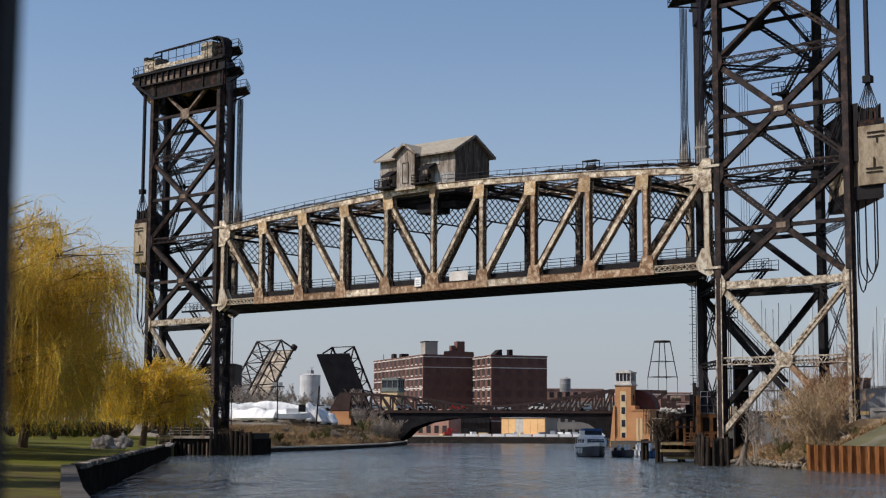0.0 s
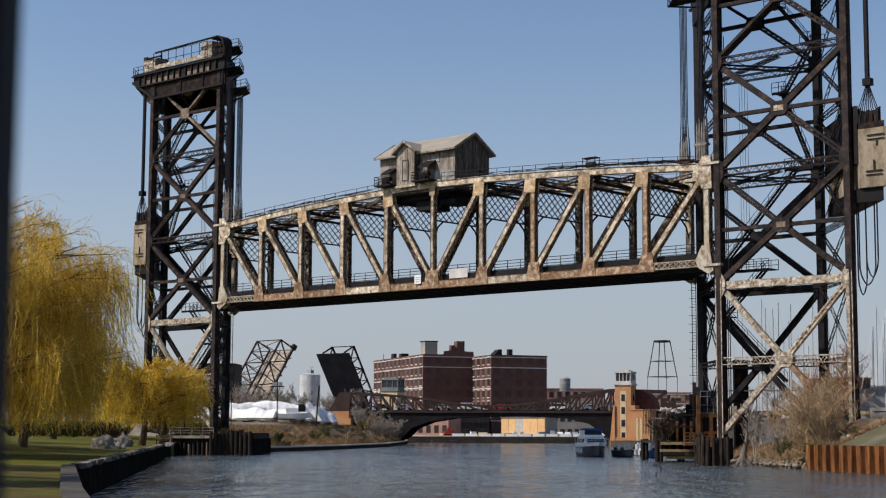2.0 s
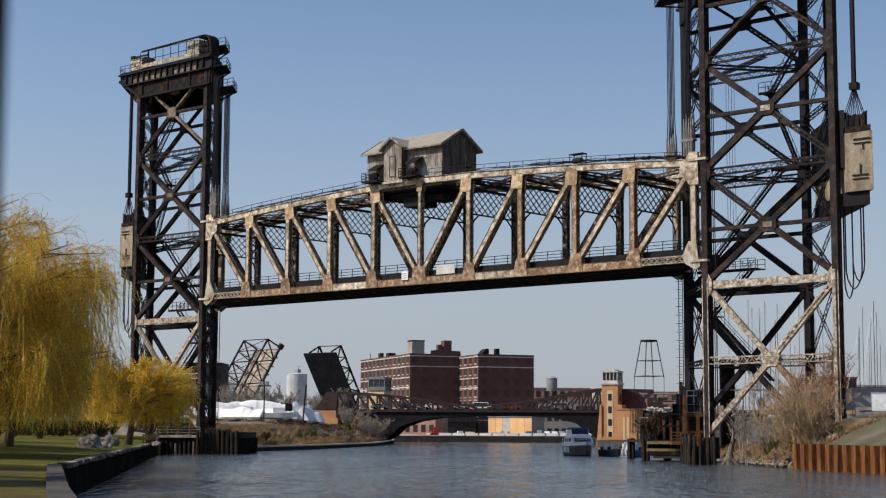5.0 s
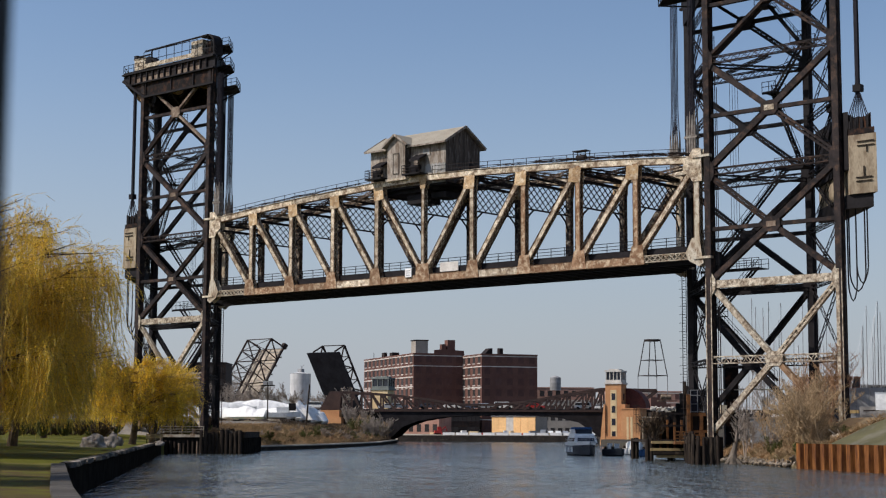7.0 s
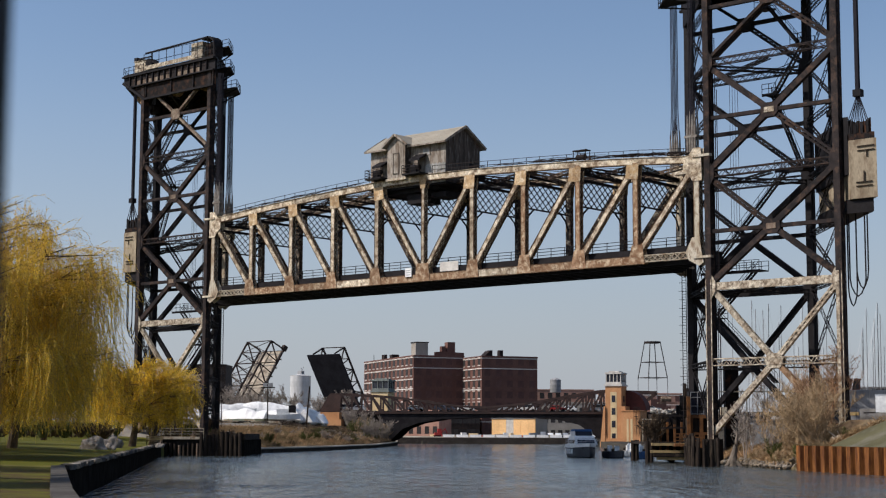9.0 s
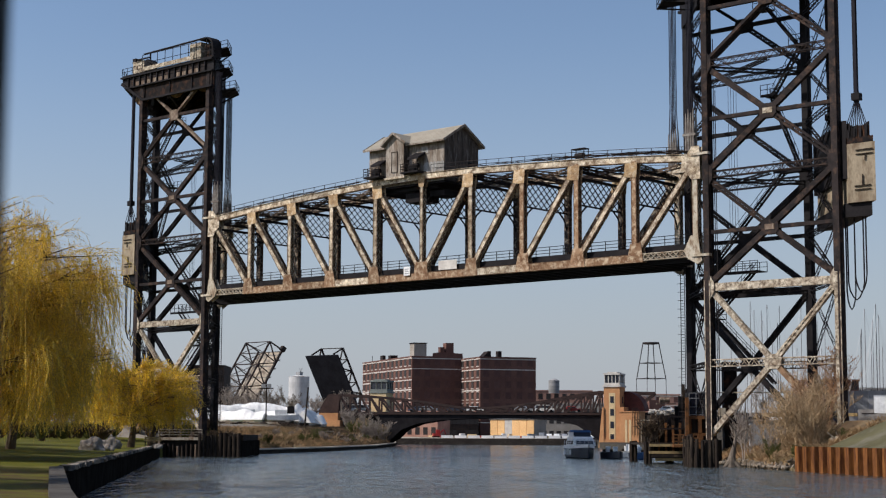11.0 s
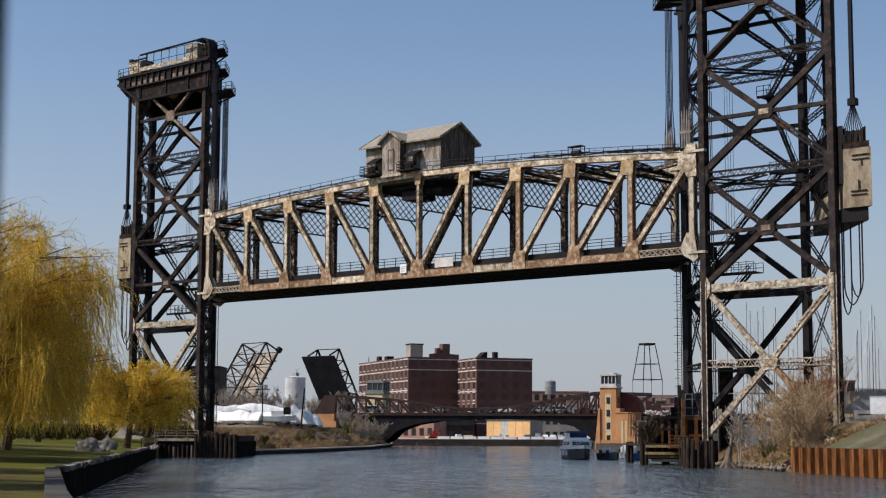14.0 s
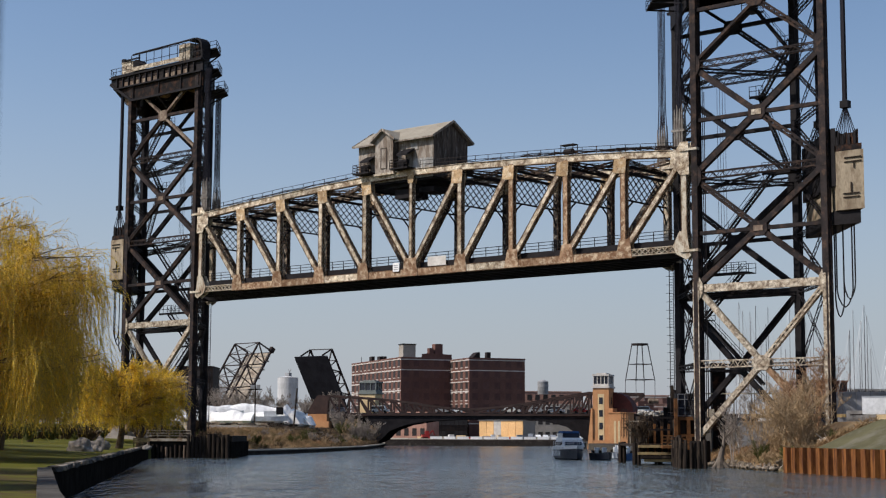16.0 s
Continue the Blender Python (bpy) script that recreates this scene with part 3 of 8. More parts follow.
def head(add, L, xin, xout, sgn):
    """Sheave girders, their walkways and the sheave houses."""
    x0, x1 = xin - sgn * 0.9, xout + sgn * 5.2
    z0, z1 = 54.6, 58.0
    for b in (-0.05, 1.05):
        g = bmesh.new()
        c0, c1 = L(x0, b, 0), L(x1, b, 0)
        lo, hi = min(c0.x, c1.x), max(c0.x, c1.x)
        y = c0.y
        o = -BASE
        ze = 57.2
        tip = hi if sgn > 0 else lo
        inn = lo if sgn > 0 else hi
        knee = tip - sgn * 5.6
        outline = [(inn, y, 57.0 + o), (tip - sgn * 1.2, y, 57.0 + o), (tip, y, 58.0 + o), (tip, y, z1 + 1.0 + o), (inn, y, z1 + 1.0 + o)]
        plate(g, outline, 0.12, (0, 1, 0))
        plate(g, [(a, y - 0.25, c) for a, _, c in ((inn, 0, z1 + 0.75 + o), (tip, 0, z1 + 0.75 + o), (tip, 0, z1 + 1.0 + o), (inn, 0, z1 + 1.0 + o))], 0.5, (0, 1, 0))
        plate(g, [(a, y - 0.2, c) for a, _, c in ((inn, 0, z0 + o), (knee, 0, z0 + o), (knee, 0, z0 + 0.3 + o), (inn, 0, z0 + 0.3 + o))], 0.45, (0, 1, 0))
        bar(g, (knee, y - 0.1, z0 + 0.1 + o), (tip, y - 0.1, 58.0 + o), 0.5, 0.4)
        plate(g, [(a, y - 0.22, c) for a, _, c in ((inn, 0, 57.0 + o), (tip - sgn * 1.4, 0, 57.0 + o), (tip - sgn * 1.4, 0, 57.2 + o), (inn, 0, 57.2 + o))], 0.4, (0, 1, 0))
        add("sheave_girder", g, BLACK)
        # rust-patched web, its colour kept very dark for the shadow in the girder
        g = bmesh.new()
        plate(g, [(inn, y + 0.1, z0 + 0.2 + o), (knee, y + 0.1, z0 + 0.2 + o), (tip - sgn * 1.0, y + 0.1, 57.4 + o), (inn, y + 0.1, 57.4 + o)], 0.08, (0, 1, 0))
        add("girder_web", g, DARKRUST, "sooty web plate with rust patches")
        for i in range(4):
            a = inn + (knee - inn) * (0.02, 0.3, 0.62, 1.0)[i]
            h = bmesh.new()
            bar(h, (a, y - 0.1, z0 + 0.2 + o), (a, y - 0.1, 57.0 + o), 0.14, 0.16, (0, 1, 0))
            add("girder_web_bar", h, BLACK if i % 3 else DARK)
        n = 13
        for i in range(n + 1):
            a = inn + (tip - inn) * (0.08 + 0.84 * i / n)
            h = bmesh.new()
            box(h, a - 0.09, a + 0.09, y - 0.36, y - 0.02, 57.2 + o, z1 + 0.75 + o)
            add("stiffener", h, BLACK)
            if i < n:
                w = (tip - inn) * 0.84 / n
                h = bmesh.new()
                lo2, hi2 = sorted((a + w * 0.14, a + w * 0.86))
                box(h, lo2, hi2, y - 0.12, y - 0.06, 57.3 + o, 57.95 + o)
                add("web_panel", h, LEGBROWN if i not in (0, 5, 12) else DARK, "faded grey-brown web panel")
                h = bmesh.new()
                box(h, lo2, hi2, y - 0.12, y - 0.06, 58.05 + o, 58.7 + o)
                add("web_panel", h, MID)
    o = -BASE
    # cross girders and sheaves between the main girders
    for f in (0.02, 0.5, 0.98):
        x = x0 + (x1 - x0) * f
        g = bmesh.new()
        plate(g, [L(x, 0, z0 + 0.6 if f < 0.9 else 57.4), L(x, 1, z0 + 0.6 if f < 0.9 else 57.4), L(x, 1, z1), L(x, 0, z1)], 0.3, (BACK, PANEL, 0))
        add("cross_girder", g, BLACK)
    for f in (0.12, 0.42, 0.80):
        for b in (0.14, 0.30, 0.7, 0.86):
            x = x0 + (x1 - x0) * f
            c = L(x, b, 56.2)
            g = bmesh.new()
            tube(g, c + Vector((0, -0.3, 0)), c + Vector((0, 0.3, 0)), 1.5, n=28)
            tube(g, c + Vector((0, -0.5, 0)), c + Vector((0, 0.5, 0)), 0.35, n=12)
            add("sheave", g, RUST if b < 0.2 else BLACK)
    # deck on top
    g = bmesh.new()
    plate(g, [L(x0, -0.1, 59.1), L(x1, -0.1, 59.1), L(x1, 1.1, 59.1), L(x0, 1.1, 59.1)], 0.16, (0, 0, 1))
    add("deck", g, BLACK)
    g = bmesh.new()
    a, c = L(x0 + sgn * 4.6, -0.11, 0), L(x1 - sgn * 5.2, -0.11, 0)
    box(g, min(a.x, c.x), max(a.x, c.x), a.y - 0.08, a.y + 0.02, 59.22 + o, 59.85 + o)
    add("fascia_board", g, DIRTY, "pale board along the walkway")
    # sheave houses: a pale box at the outer end, a pale box with a dark drum at the inner end
    for b in (0.06, 0.94):
        skin = DIRTY if b < 0.5 else MID
        c = L(x0 + (x1 - x0) * 0.8, b, 59.18)
        g = bmesh.new()
        box(g, c.x - 1.4, c.x + 1.4, c.y - 0.7, c.y + 0.7, c.z, c.z + 2.0)
        box(g, c.x - 1.5, c.x + 1.5, c.y - 0.8, c.y + 0.8, c.z + 2.0, c.z + 2.1)
        add("sheave_house", g, skin, "pale sheet-metal sheave housing")
        g = bmesh.new()
        box(g, c.x - 1.45, c.x - 0.7, c.y - 0.75, c.y + 0.5, c.z + 2.12, c.z + 2.7)
        add("vent_box", g, BLACK)
        g = bmesh.new()
        xm = c.x - sgn * 2.3
        tube(g, (xm, c.y - 0.85, c.z + 1.3), (xm, c.y + 0.6, c.z + 1.3), 0.8, n=16)
        bar(g, (xm - sgn * 0.9, c.y - 0.9, c.z), (xm - sgn * 0.9, c.y - 0.9, c.z + 2.9), 0.16, 0.16, (0, 1, 0))
        bar(g, (xm + sgn * 2.4, c.y - 0.85, c.z + 2.3), (xm - sgn * 0.9, c.y - 0.85, c.z + 2.3), 0.2, 0.2)
        box(g, xm - 0.7, xm + 0.7, c.y - 0.5, c.y + 0.5, c.z, c.z + 0.9)
        bar(g, (xm, c.y - 0.9, c.z + 1.9), (xm - sgn * 2.6, c.y - 0.9, c.z + 0.8), 0.3, 0.3)
        add("rope_drum", g, BLACK)
        c = L(x0 + (x1 - x0) * 0.12, b, 59.18)
        g = bmesh.new()
        xa = c.x + sgn * 1.2
        box(g, xa - 1.3, xa + 1.3, c.y - 0.7, c.y + 0.7, c.z, c.z + 2.8)
        add("sheave_house", g, skin, "pale sheet-metal sheave housing")
        if b > 0.5:
            continue
        g = bmesh.new()
        xd = c.x - sgn * 1.3
        hood = [(xd + sgn * 1.2, 3.15), (xd + sgn * 0.1, 3.35)] + [(xd - sgn * (0.1 + 1.6 * math.sin(a2)), 1.75 + 1.6 * math.cos(a2)) for a2 in (0.25, 0.5, 0.75, 1.0, 1.25, 1.57)] + [(xd - sgn * 1.7, 0.0), (xd - sgn * 1.5, 0.0), (xd - sgn * 1.5, 1.7), (xd - sgn * 1.1, 2.6), (xd - sgn * 0.4, 3.1), (xd + sgn * 1.2, 2.95)]
        plate(g, [(x, c.y, c.z + z) for x, z in hood], 1.7, (0, 1, 0))
        for x, z in ((xd - sgn * 0.2, 3.0), (xd - sgn * 1.0, 2.5)):
            bar(g, (x, c.y - 0.8, c.z), (x, c.y - 0.8, c.z + z), 0.1, 0.12, (0, 1, 0))
        bar(g, (xd + sgn * 1.1, c.y - 0.8, c.z + 1.2), (xd - sgn * 1.5, c.y - 0.8, c.z + 1.2), 0.1, 0.14)
        add("sheave_hood", g, BLACK, "dark curved guard over a sheave")
        g = bmesh.new()
        tube(g, (xd - sgn * 0.3, c.y - 0.35, c.z + 1.3), (xd - sgn * 0.3, c.y + 0.35, c.z + 1.3), 1.2, n=28)
        add("sheave", g, DARKRUST)
    # rails along the top
    for b in (-0.1, 1.1):
        g = bmesh.new()
        railing(g, L(x0 + sgn * 4, b, 59.2), L(x1 - sgn * 5, b, 59.2), 2.6, 1.9, 0.035, 2)
        tube(g, L(x0 + sgn * 1.8, b, 62.15), L(x1 - sgn * 5.4, b, 61.9), 0.15)
        railing(g, L(x1 - sgn * 5, b, 59.2), L(x1, b, 59.2), 1.1, 1.3, 0.03, 2)
        add("railing", g, BLACK)
    g = bmesh.new()
    railing(g, L(x1, -0.1, 59.2), L(x1, 1.1, 59.2), 1.1, 1.6, 0.03, 2)
    railing(g, L(x0, -0.1, 59.2), L(x0, 1.1, 59.2), 1.1, 1.6, 0.03, 2)
    add("railing", g, BLACK)
    # small balconies towards the span
    for z, reach in ((60.8, 3.0), (57.6, 3.4), (54.3, 4.9)):
        g = bmesh.new()
        xi = xin - sgn * 0.4
        xe = xi - sgn * reach
        plate(g, [L(xi, 0.15, z), L(xe, 0.15, z), L(xe, 0.55, z), L(xi, 0.55, z)], 0.2, (0, 0, 1))
        railing(g, L(xe, 0.15, z), L(xe, 0.55, z), 1.15, 1.6, 0.03, 2)
        railing(g, L(xi, 0.15, z), L(xe, 0.15, z), 1.15, 1.2, 0.03, 2)
        railing(g, L(xi, 0.55, z), L(xe, 0.55, z), 1.15, 1.2, 0.03, 2)
        for b in (0.2, 0.5):
            bar(g, L(xi, b, z - 1.1), L(xe, b, z - 0.1), 0.14, 0.18)
        add("balcony", g, BLACK)
    g = bmesh.new()
    plate(g, [L(xin - sgn * 0.6, 0.1, 52.5), L(xin - sgn * 0.6, 1, 52.5), L(xin - sgn * 0.6, 1, 60.4), L(xin - sgn * 0.6, 0.1, 60.4)], 0.3, (BACK, PANEL, 0))
    add("end_plate", g, BLACK)


tower_left = tower(-1.5, -1, "dark rusty riveted lattice tower of a lift bridge")
tower_right = tower(SPAN + 1.5, 1, "tall dark lattice bridge tower with pale peeling feet")

# ---- the lift span, in its own space ----
RISE = [11.9, 12.75, 13.15, 13.55, 13.95, 14.05, 13.85, 13.5, 13.05, 12.35, 11.85]
ZB = 23.27


def top_z(k):
    return 0.5 * (RISE[k] + RISE[10 - k])


def build_span():
    s = thing("lift_span", 0, 0, ZB, label="long rust-streaked cream steel truss span hung between two towers", category="bridge span")
    Y = (0, 1, 0)

    def add(name, bm, m, label=""):
        return part(name, bm, m, s, label)

    def J(k, b, z):
        return Vector((k * PANEL - PANEL * b, BACK * b, z))

    def inplane(p, q):
        return (Vector(q) - Vector(p)).cross(Vector(Y))

    for b in (0, 1):
        def member(name, p, q, h, m, w=0.62, pitch=0.8, label=""):
            bm = bmesh.new()
            laced(bm, p, q, w, h, inplane(p, q), t=0.07, pitch=pitch, lace=0.1, edge=True)
            add(name, bm, [m, EDGE], label)
        for k in range(10):
            m = TAN
            member("top_chord", J(k, b, top_z(k) - 0.42), J(k + 1, b, top_z(k + 1) - 0.42), 0.84, m)
            bm = bmesh.new()
            p, q = J(k, b, top_z(k) - 0.01), J(k + 1, b, top_z(k + 1) - 0.01)
            bar(bm, p, q, 0.86, 0.05)
            add("cover_plate", bm, TAN)
            if k in (0, 9):
                bm = bmesh.new()
                for z in (0.25, 1.0):
                    bar(bm, J(k, b, z), J(k + 1, b, z), 0.62, 0.1)
                n = 11
                for i in range(n):
                    p, q = J(k + i / n, b, 0.3), J(k + (i + 1) / n, b, 0.95)
                    for yy in (-0.3, 0.3):
                        bar(bm, p + Vector((0, yy, 0)), q + Vector((0, yy, 0)), 0.05, 0.1)
                        bar(bm, J(k + i / n, b, 0.95) + Vector((0, yy, 0)), J(k + (i + 1) / n, b, 0.3) + Vector((0, yy, 0)), 0.05, 0.1)
                add("lattice_chord", bm, PALE, "pale open lattice end of the bottom chord")
            else:
                member("bottom_chord", J(k, b, 0.52), J(k + 1, b, 0.52), 1.0, RUST if k % 3 else TAN)
        for k in range(1, 10):
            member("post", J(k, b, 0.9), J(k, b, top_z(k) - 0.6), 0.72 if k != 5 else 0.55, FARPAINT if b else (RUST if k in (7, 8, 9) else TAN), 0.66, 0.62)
        for k in (0, 10):
            c = 1 if k == 0 else -1
            member("end_post", J(k, b, 0.3), J(k, b, top_z(k) - 0.4), 0.78, PALE, 0.7, 0.8, "pale end post")
            for yy in (-0.42, 0.42):
                zt = top_z(k)
                bm = bmesh.new()
                plate(bm, [J(k, b, z) + Vector((c * x, yy, 0)) for x, z in ((-0.8, zt - 2.9), (0.4, zt - 2.9), (0.9, zt - 2.2), (1.7, zt - 1.6), (1.6, zt - 0.3), (0.9, zt + 0.1), (0.3, zt + 0.9), (-0.7, zt + 0.9))], 0.06, Y)
                add("end_gusset", bm, TAN, "cream end gusset plate")
                bm = bmesh.new()
                plate(bm, [J(k, b, z) + Vector((c * x, yy, 0)) for x, z in ((-0.9, -0.3), (-0.3, -0.7), (1.0, 0.0), (1.5, 0.9), (0.6, 2.6), (-0.4, 2.6), (-0.6, 1.0))], 0.06, Y)
                add("end_gusset", bm, PALE, "pale end gusset plate")
            for z in (0.3, top_z(k) - 0.05):
                bm = bmesh.new()
                bar(bm, J(k, b, z) + Vector((-c * 1.9, -0.3, 0)), J(k, b, z) + Vector((c * 0.4, -0.3, 0)), 0.6, 0.28)
                add("guide_shoe", bm, PALE)
        for k in range(10):
            a, c = (k, k + 1) if k < 5 else (k + 1, k)
            p, q = J(a, b, top_z(a) - 0.7), J(c, b, 0.9)
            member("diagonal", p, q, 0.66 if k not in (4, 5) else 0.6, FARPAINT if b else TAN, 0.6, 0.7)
        for k in range(1, 10):
            for z, hh, top in ((0.5, 1.35, False), (top_z(k) - 0.6, 1.3, True)):
                bm = bmesh.new()
                lean = -1 if k < 5 else 1
                for yy in (-0.36, 0.36):
                    if top:
                        if k == 5:
                            pts = [(-0.75, top_z(k) - 0.1), (-0.4, top_z(k) - 1.8), (0.4, top_z(k) - 1.8), (0.75, top_z(k) - 0.1)]
                        else:
                            pts = [(-0.55, top_z(k) - 0.75), (-0.42, top_z(k) - 2.5), (0.35, top_z(k) - 2.5), (1.35, top_z(k) - 2.35), (1.15, top_z(k) - 0.75)]
                            pts = [(x * -lean, zz) for x, zz in pts]
                    else:
                        pts = [(-1.25, 0.05), (-0.95, 2.3), (0.5, 2.3), (0.85, 0.9), (0.95, 0.05)]
                        if k == 5:
                            pts = [(-1.3, 0.05), (-1.0, 2.4), (1.0, 2.4), (1.3, 0.05)]
                        elif k > 5:
                            pts = [(-x, zz) for x, zz in pts]
                    plate(bm, [J(k, b, zz) + Vector((x, yy, 0)) for x, zz in pts], 0.06, Y)
                add("gusset", bm, GOLDRUST if top else RUST)
    # sway frames square across: near joint k meets far joint k + 1
    def sway(k):
        bm = bmesh.new()
        x = k * PANEL
        zt = min(top_z(k), top_z(min(10, k + 1))) - 1.7
        zb = zt - 3.2
        bar(bm, (x, 0.3, zt), (x, BACK - 0.3, zt), 0.3, 0.32)
        bar(bm, (x, 0.3, zb), (x, BACK - 0.3, zb), 0.2, 0.18)
        bar(bm, (x, 0.3, zt + 0.8), (x, BACK - 0.3, zt + 0.8), 0.3, 0.3)
        n = 8
        st = BACK / n
        h = zt - zb
        run = h * 1.2
        for i in range(-4, n + 1):
            for sgn in (1, -1):
                y0, y1 = i * st, i * st + run
                z0, z1 = (zb, zt) if sgn > 0 else (zt, zb)
                a, c = max(0, -y0 / (y1 - y0)), min(1, (BACK - y0) / (y1 - y0))
                if c - a > 0.05:
                    bar(bm, (x, y0 + (y1 - y0) * a, z0 + (z1 - z0) * a), (x, y0 + (y1 - y0) * c, z0 + (z1 - z0) * c), 0.06, 0.13, (1, 0, 0))
        for y0, y1 in ((0.3, 1.9), (BACK - 0.3, BACK - 1.9)):
            bar(bm, (x, y0, zb - 2.1), (x, y0 + (y1 - y0) * 0.35, zb - 0.8), 0.12, 0.18)
            bar(bm, (x, y0 + (y1 - y0) * 0.35, zb - 0.8), (x, y1, zb), 0.12, 0.18)
        add("sway_frame", bm, BLACK, "dark diamond lattice sway frame")
    for k in range(0, 10):
        sway(k)
    # laterals under the top chords
    for k in range(0, 10):
        for p, q in ((J(k, 0, top_z(k) - 0.9), J(k + 1, 1, top_z(k + 1) - 0.9)), (J(k, 0, top_z(k) - 0.9), J(min(10, k + 2), 1, top_z(min(10, k + 2)) - 0.9)), (J(k, 1, top_z(k) - 0.9), J(k + 1, 0, top_z(k + 1) - 0.9))):
            bm = bmesh.new()
            angles(bm, p, q, 0.4, 0.35, (0, 0, 1), a=0.1, pitch=0.9)
            add("lateral", bm, LEGBROWN if k % 2 else MID)
    # floor: beams, stringers, sleepers
    for k in range(-1, 11):
        bm = bmesh.new()
        x = k * PANEL
        y0 = 0.35 if k >= 0 else BACK * 0.5
        y1 = BACK - 0.35 if k < 10 else BACK * 0.5
        box(bm, x - 0.25, x + 0.25, y0, y1, -0.1, 1.35)
        box(bm, x - 0.4, x + 0.4, y0, y1, -0.14, -0.08)
        add("floor_beam", bm, BLACK)
    for i in range(6):
        y = 0.9 + i * (BACK - 1.8) / 5
        x0 = -PANEL * y / BACK
        bm = bmesh.new()
        box(bm, x0, x0 + SPAN, y - 0.18, y + 0.18, -0.25, 1.55)
        add("stringer", bm, BLACK)
    bm = bmesh.new()
    for i in range(140):
        x = i * SPAN / 140
        a, c = Vector((x, 0.45, 1.56)), Vector((x - PANEL, BACK - 0.45, 1.56))
        a.x, c.x = x - PANEL * 0.05, x - PANEL * 0.95
        hexa(bm, [p + Vector((dx, 0, dz)) for dz in (0, 0.25) for p in (a, c) for dx in (0, 0.32)])
    tagged(part("sleepers", bm, TIMBER, s), kind="stuff")
    for y in (1.9, 3.35, 5.9, 7.35):
        bm = bmesh.new()
        x0 = -PANEL * y / BACK
        box(bm, x0, x0 + SPAN, y - 0.04, y + 0.04, 1.82, 1.98)
        add("rail", bm, BLACK)
    for b, z in ((0.07, 1.8), (0.93, 1.8)):
        bm = bmesh.new()
        railing(bm, J(0, b, z), J(10, b, z), 1.15, 2.1, 0.035, 3)
        box(bm, J(0, b, 0).x, J(10, b, 0).x, BACK * b - 0.2, BACK * b - 0.05, 1.0, 1.8)
        add("walkway_railing", bm, BLACK)
    # walkway rail on top of both chords
    for b in (0, 1):
        for k in range(10):
            if k == 4 and b == 0:
                continue
            k0 = 5.2 if k == 5 and b == 0 else k
            bm = bmesh.new()
            railing(bm, J(k0, b, top_z(k)) + Vector((0, 0.35 if k0 == k else -0.35, 0)), J(k + 1, b, top_z(k + 1)) + Vector((0, 0.35, 0)), 1.0, 2.0, 0.028, 2)
            add("chord_railing", bm, DARK)
    # loose cables and pipes on the near chord
    rng = random.Random(6)
    for k0, k1, n in ((7.2, 10.0, 7), (0.6, 3.6, 4), (5.9, 8.5, 3), (8.6, 10.0, 6)):
        for i in range(n):
            bm = bmesh.new()
            steps = 14
            ph = rng.uniform(0, 6)
            pts = []
            for j in range(steps + 1):
                kk = k0 + (k1 - k0) * j / steps
                a = min(9, int(kk))
                z = top_z(a) + (top_z(a + 1) - top_z(a)) * (kk - a)
                pts.append(Vector((kk * PANEL, 0.1 + 0.25 * math.sin(j * 1.3 + ph), z + 0.12 + 0.22 * abs(math.sin(j * 0.9 + ph)) + 0.05 * i)))
            polytube(bm, pts, 0.035, 4)
            add("cable", bm, DARK)
    bm = bmesh.new()
    z = top_z(8)
    for x in (65.8, 67.6):
        for y in (-0.2, 0.7):
            bar(bm, (x, y, z), (x, y, z + 1.3), 0.08, 0.08, (0, 1, 0))
    box(bm, 65.7, 67.7, -0.25, 0.75, z + 1.25, z + 1.35)
    tube(bm, (66.1, 0.2, z + 0.5), (67.3, 0.2, z + 0.5), 0.35, n=12)
    add("winch_frame", bm, DARK)
    # machinery hung under the house
    bm = bmesh.new()
    box(bm, 33.0, 43.0, 1.2, BACK - 1.5, 12.2, 13.2)
    box(bm, 37.2, 40.4, 1.4, 4.5, 10.7, 11.9)
    box(bm, 41.5, 44.0, 1.4, 4.5, 11.2, 11.9)
    add("machinery_casing", bm, BLACK)
    # hoist ropes with their sockets
    for k in (0, 10):
        c = 1 if k == 0 else -1
        for b in (0, 1):
            base = J(k, b, top_z(k) + 0.9) + Vector((c * 0.6, 0, 0))
            for i in range(4):
                for j in range(2):
                    x, y = base.x - 0.48 + 0.32 * i, base.y - 0.3 + 0.6 * j
                    bm = bmesh.new()
                    tube(bm, (x, y, base.z - 0.4), (x, y, base.z + 1.3), 0.13, n=6)
                    tube(bm, (x, y, base.z + 1.5), (x, y, base.z + 3.9 + 0.5 * (i % 2)), 0.16, 0.06, n=6)
                    add("rope_socket", bm, SOCKET, "worn galvanised rope socket")
                    bm = bmesh.new()
                    x2, y2 = base.x - 0.27 + 0.18 * i, y
                    tube(bm, (x, y, base.z + 2.5), (x2, y2, base.z + 7.0), 0.055, n=5)
                    tube(bm, (x2, y2, base.z + 7.0), (x2, y2, 57.0 - ZB), 0.055, n=5)
                    add("hoist_rope", bm, ROPE)
            bm = bmesh.new()
            bar(bm, base + Vector((-0.9, 0, 1.4)), base + Vector((0.8, 0, 1.4)), 0.8, 0.25)
            add("equaliser_bar", bm, SOCKET)
    return s


lift_span = build_span()


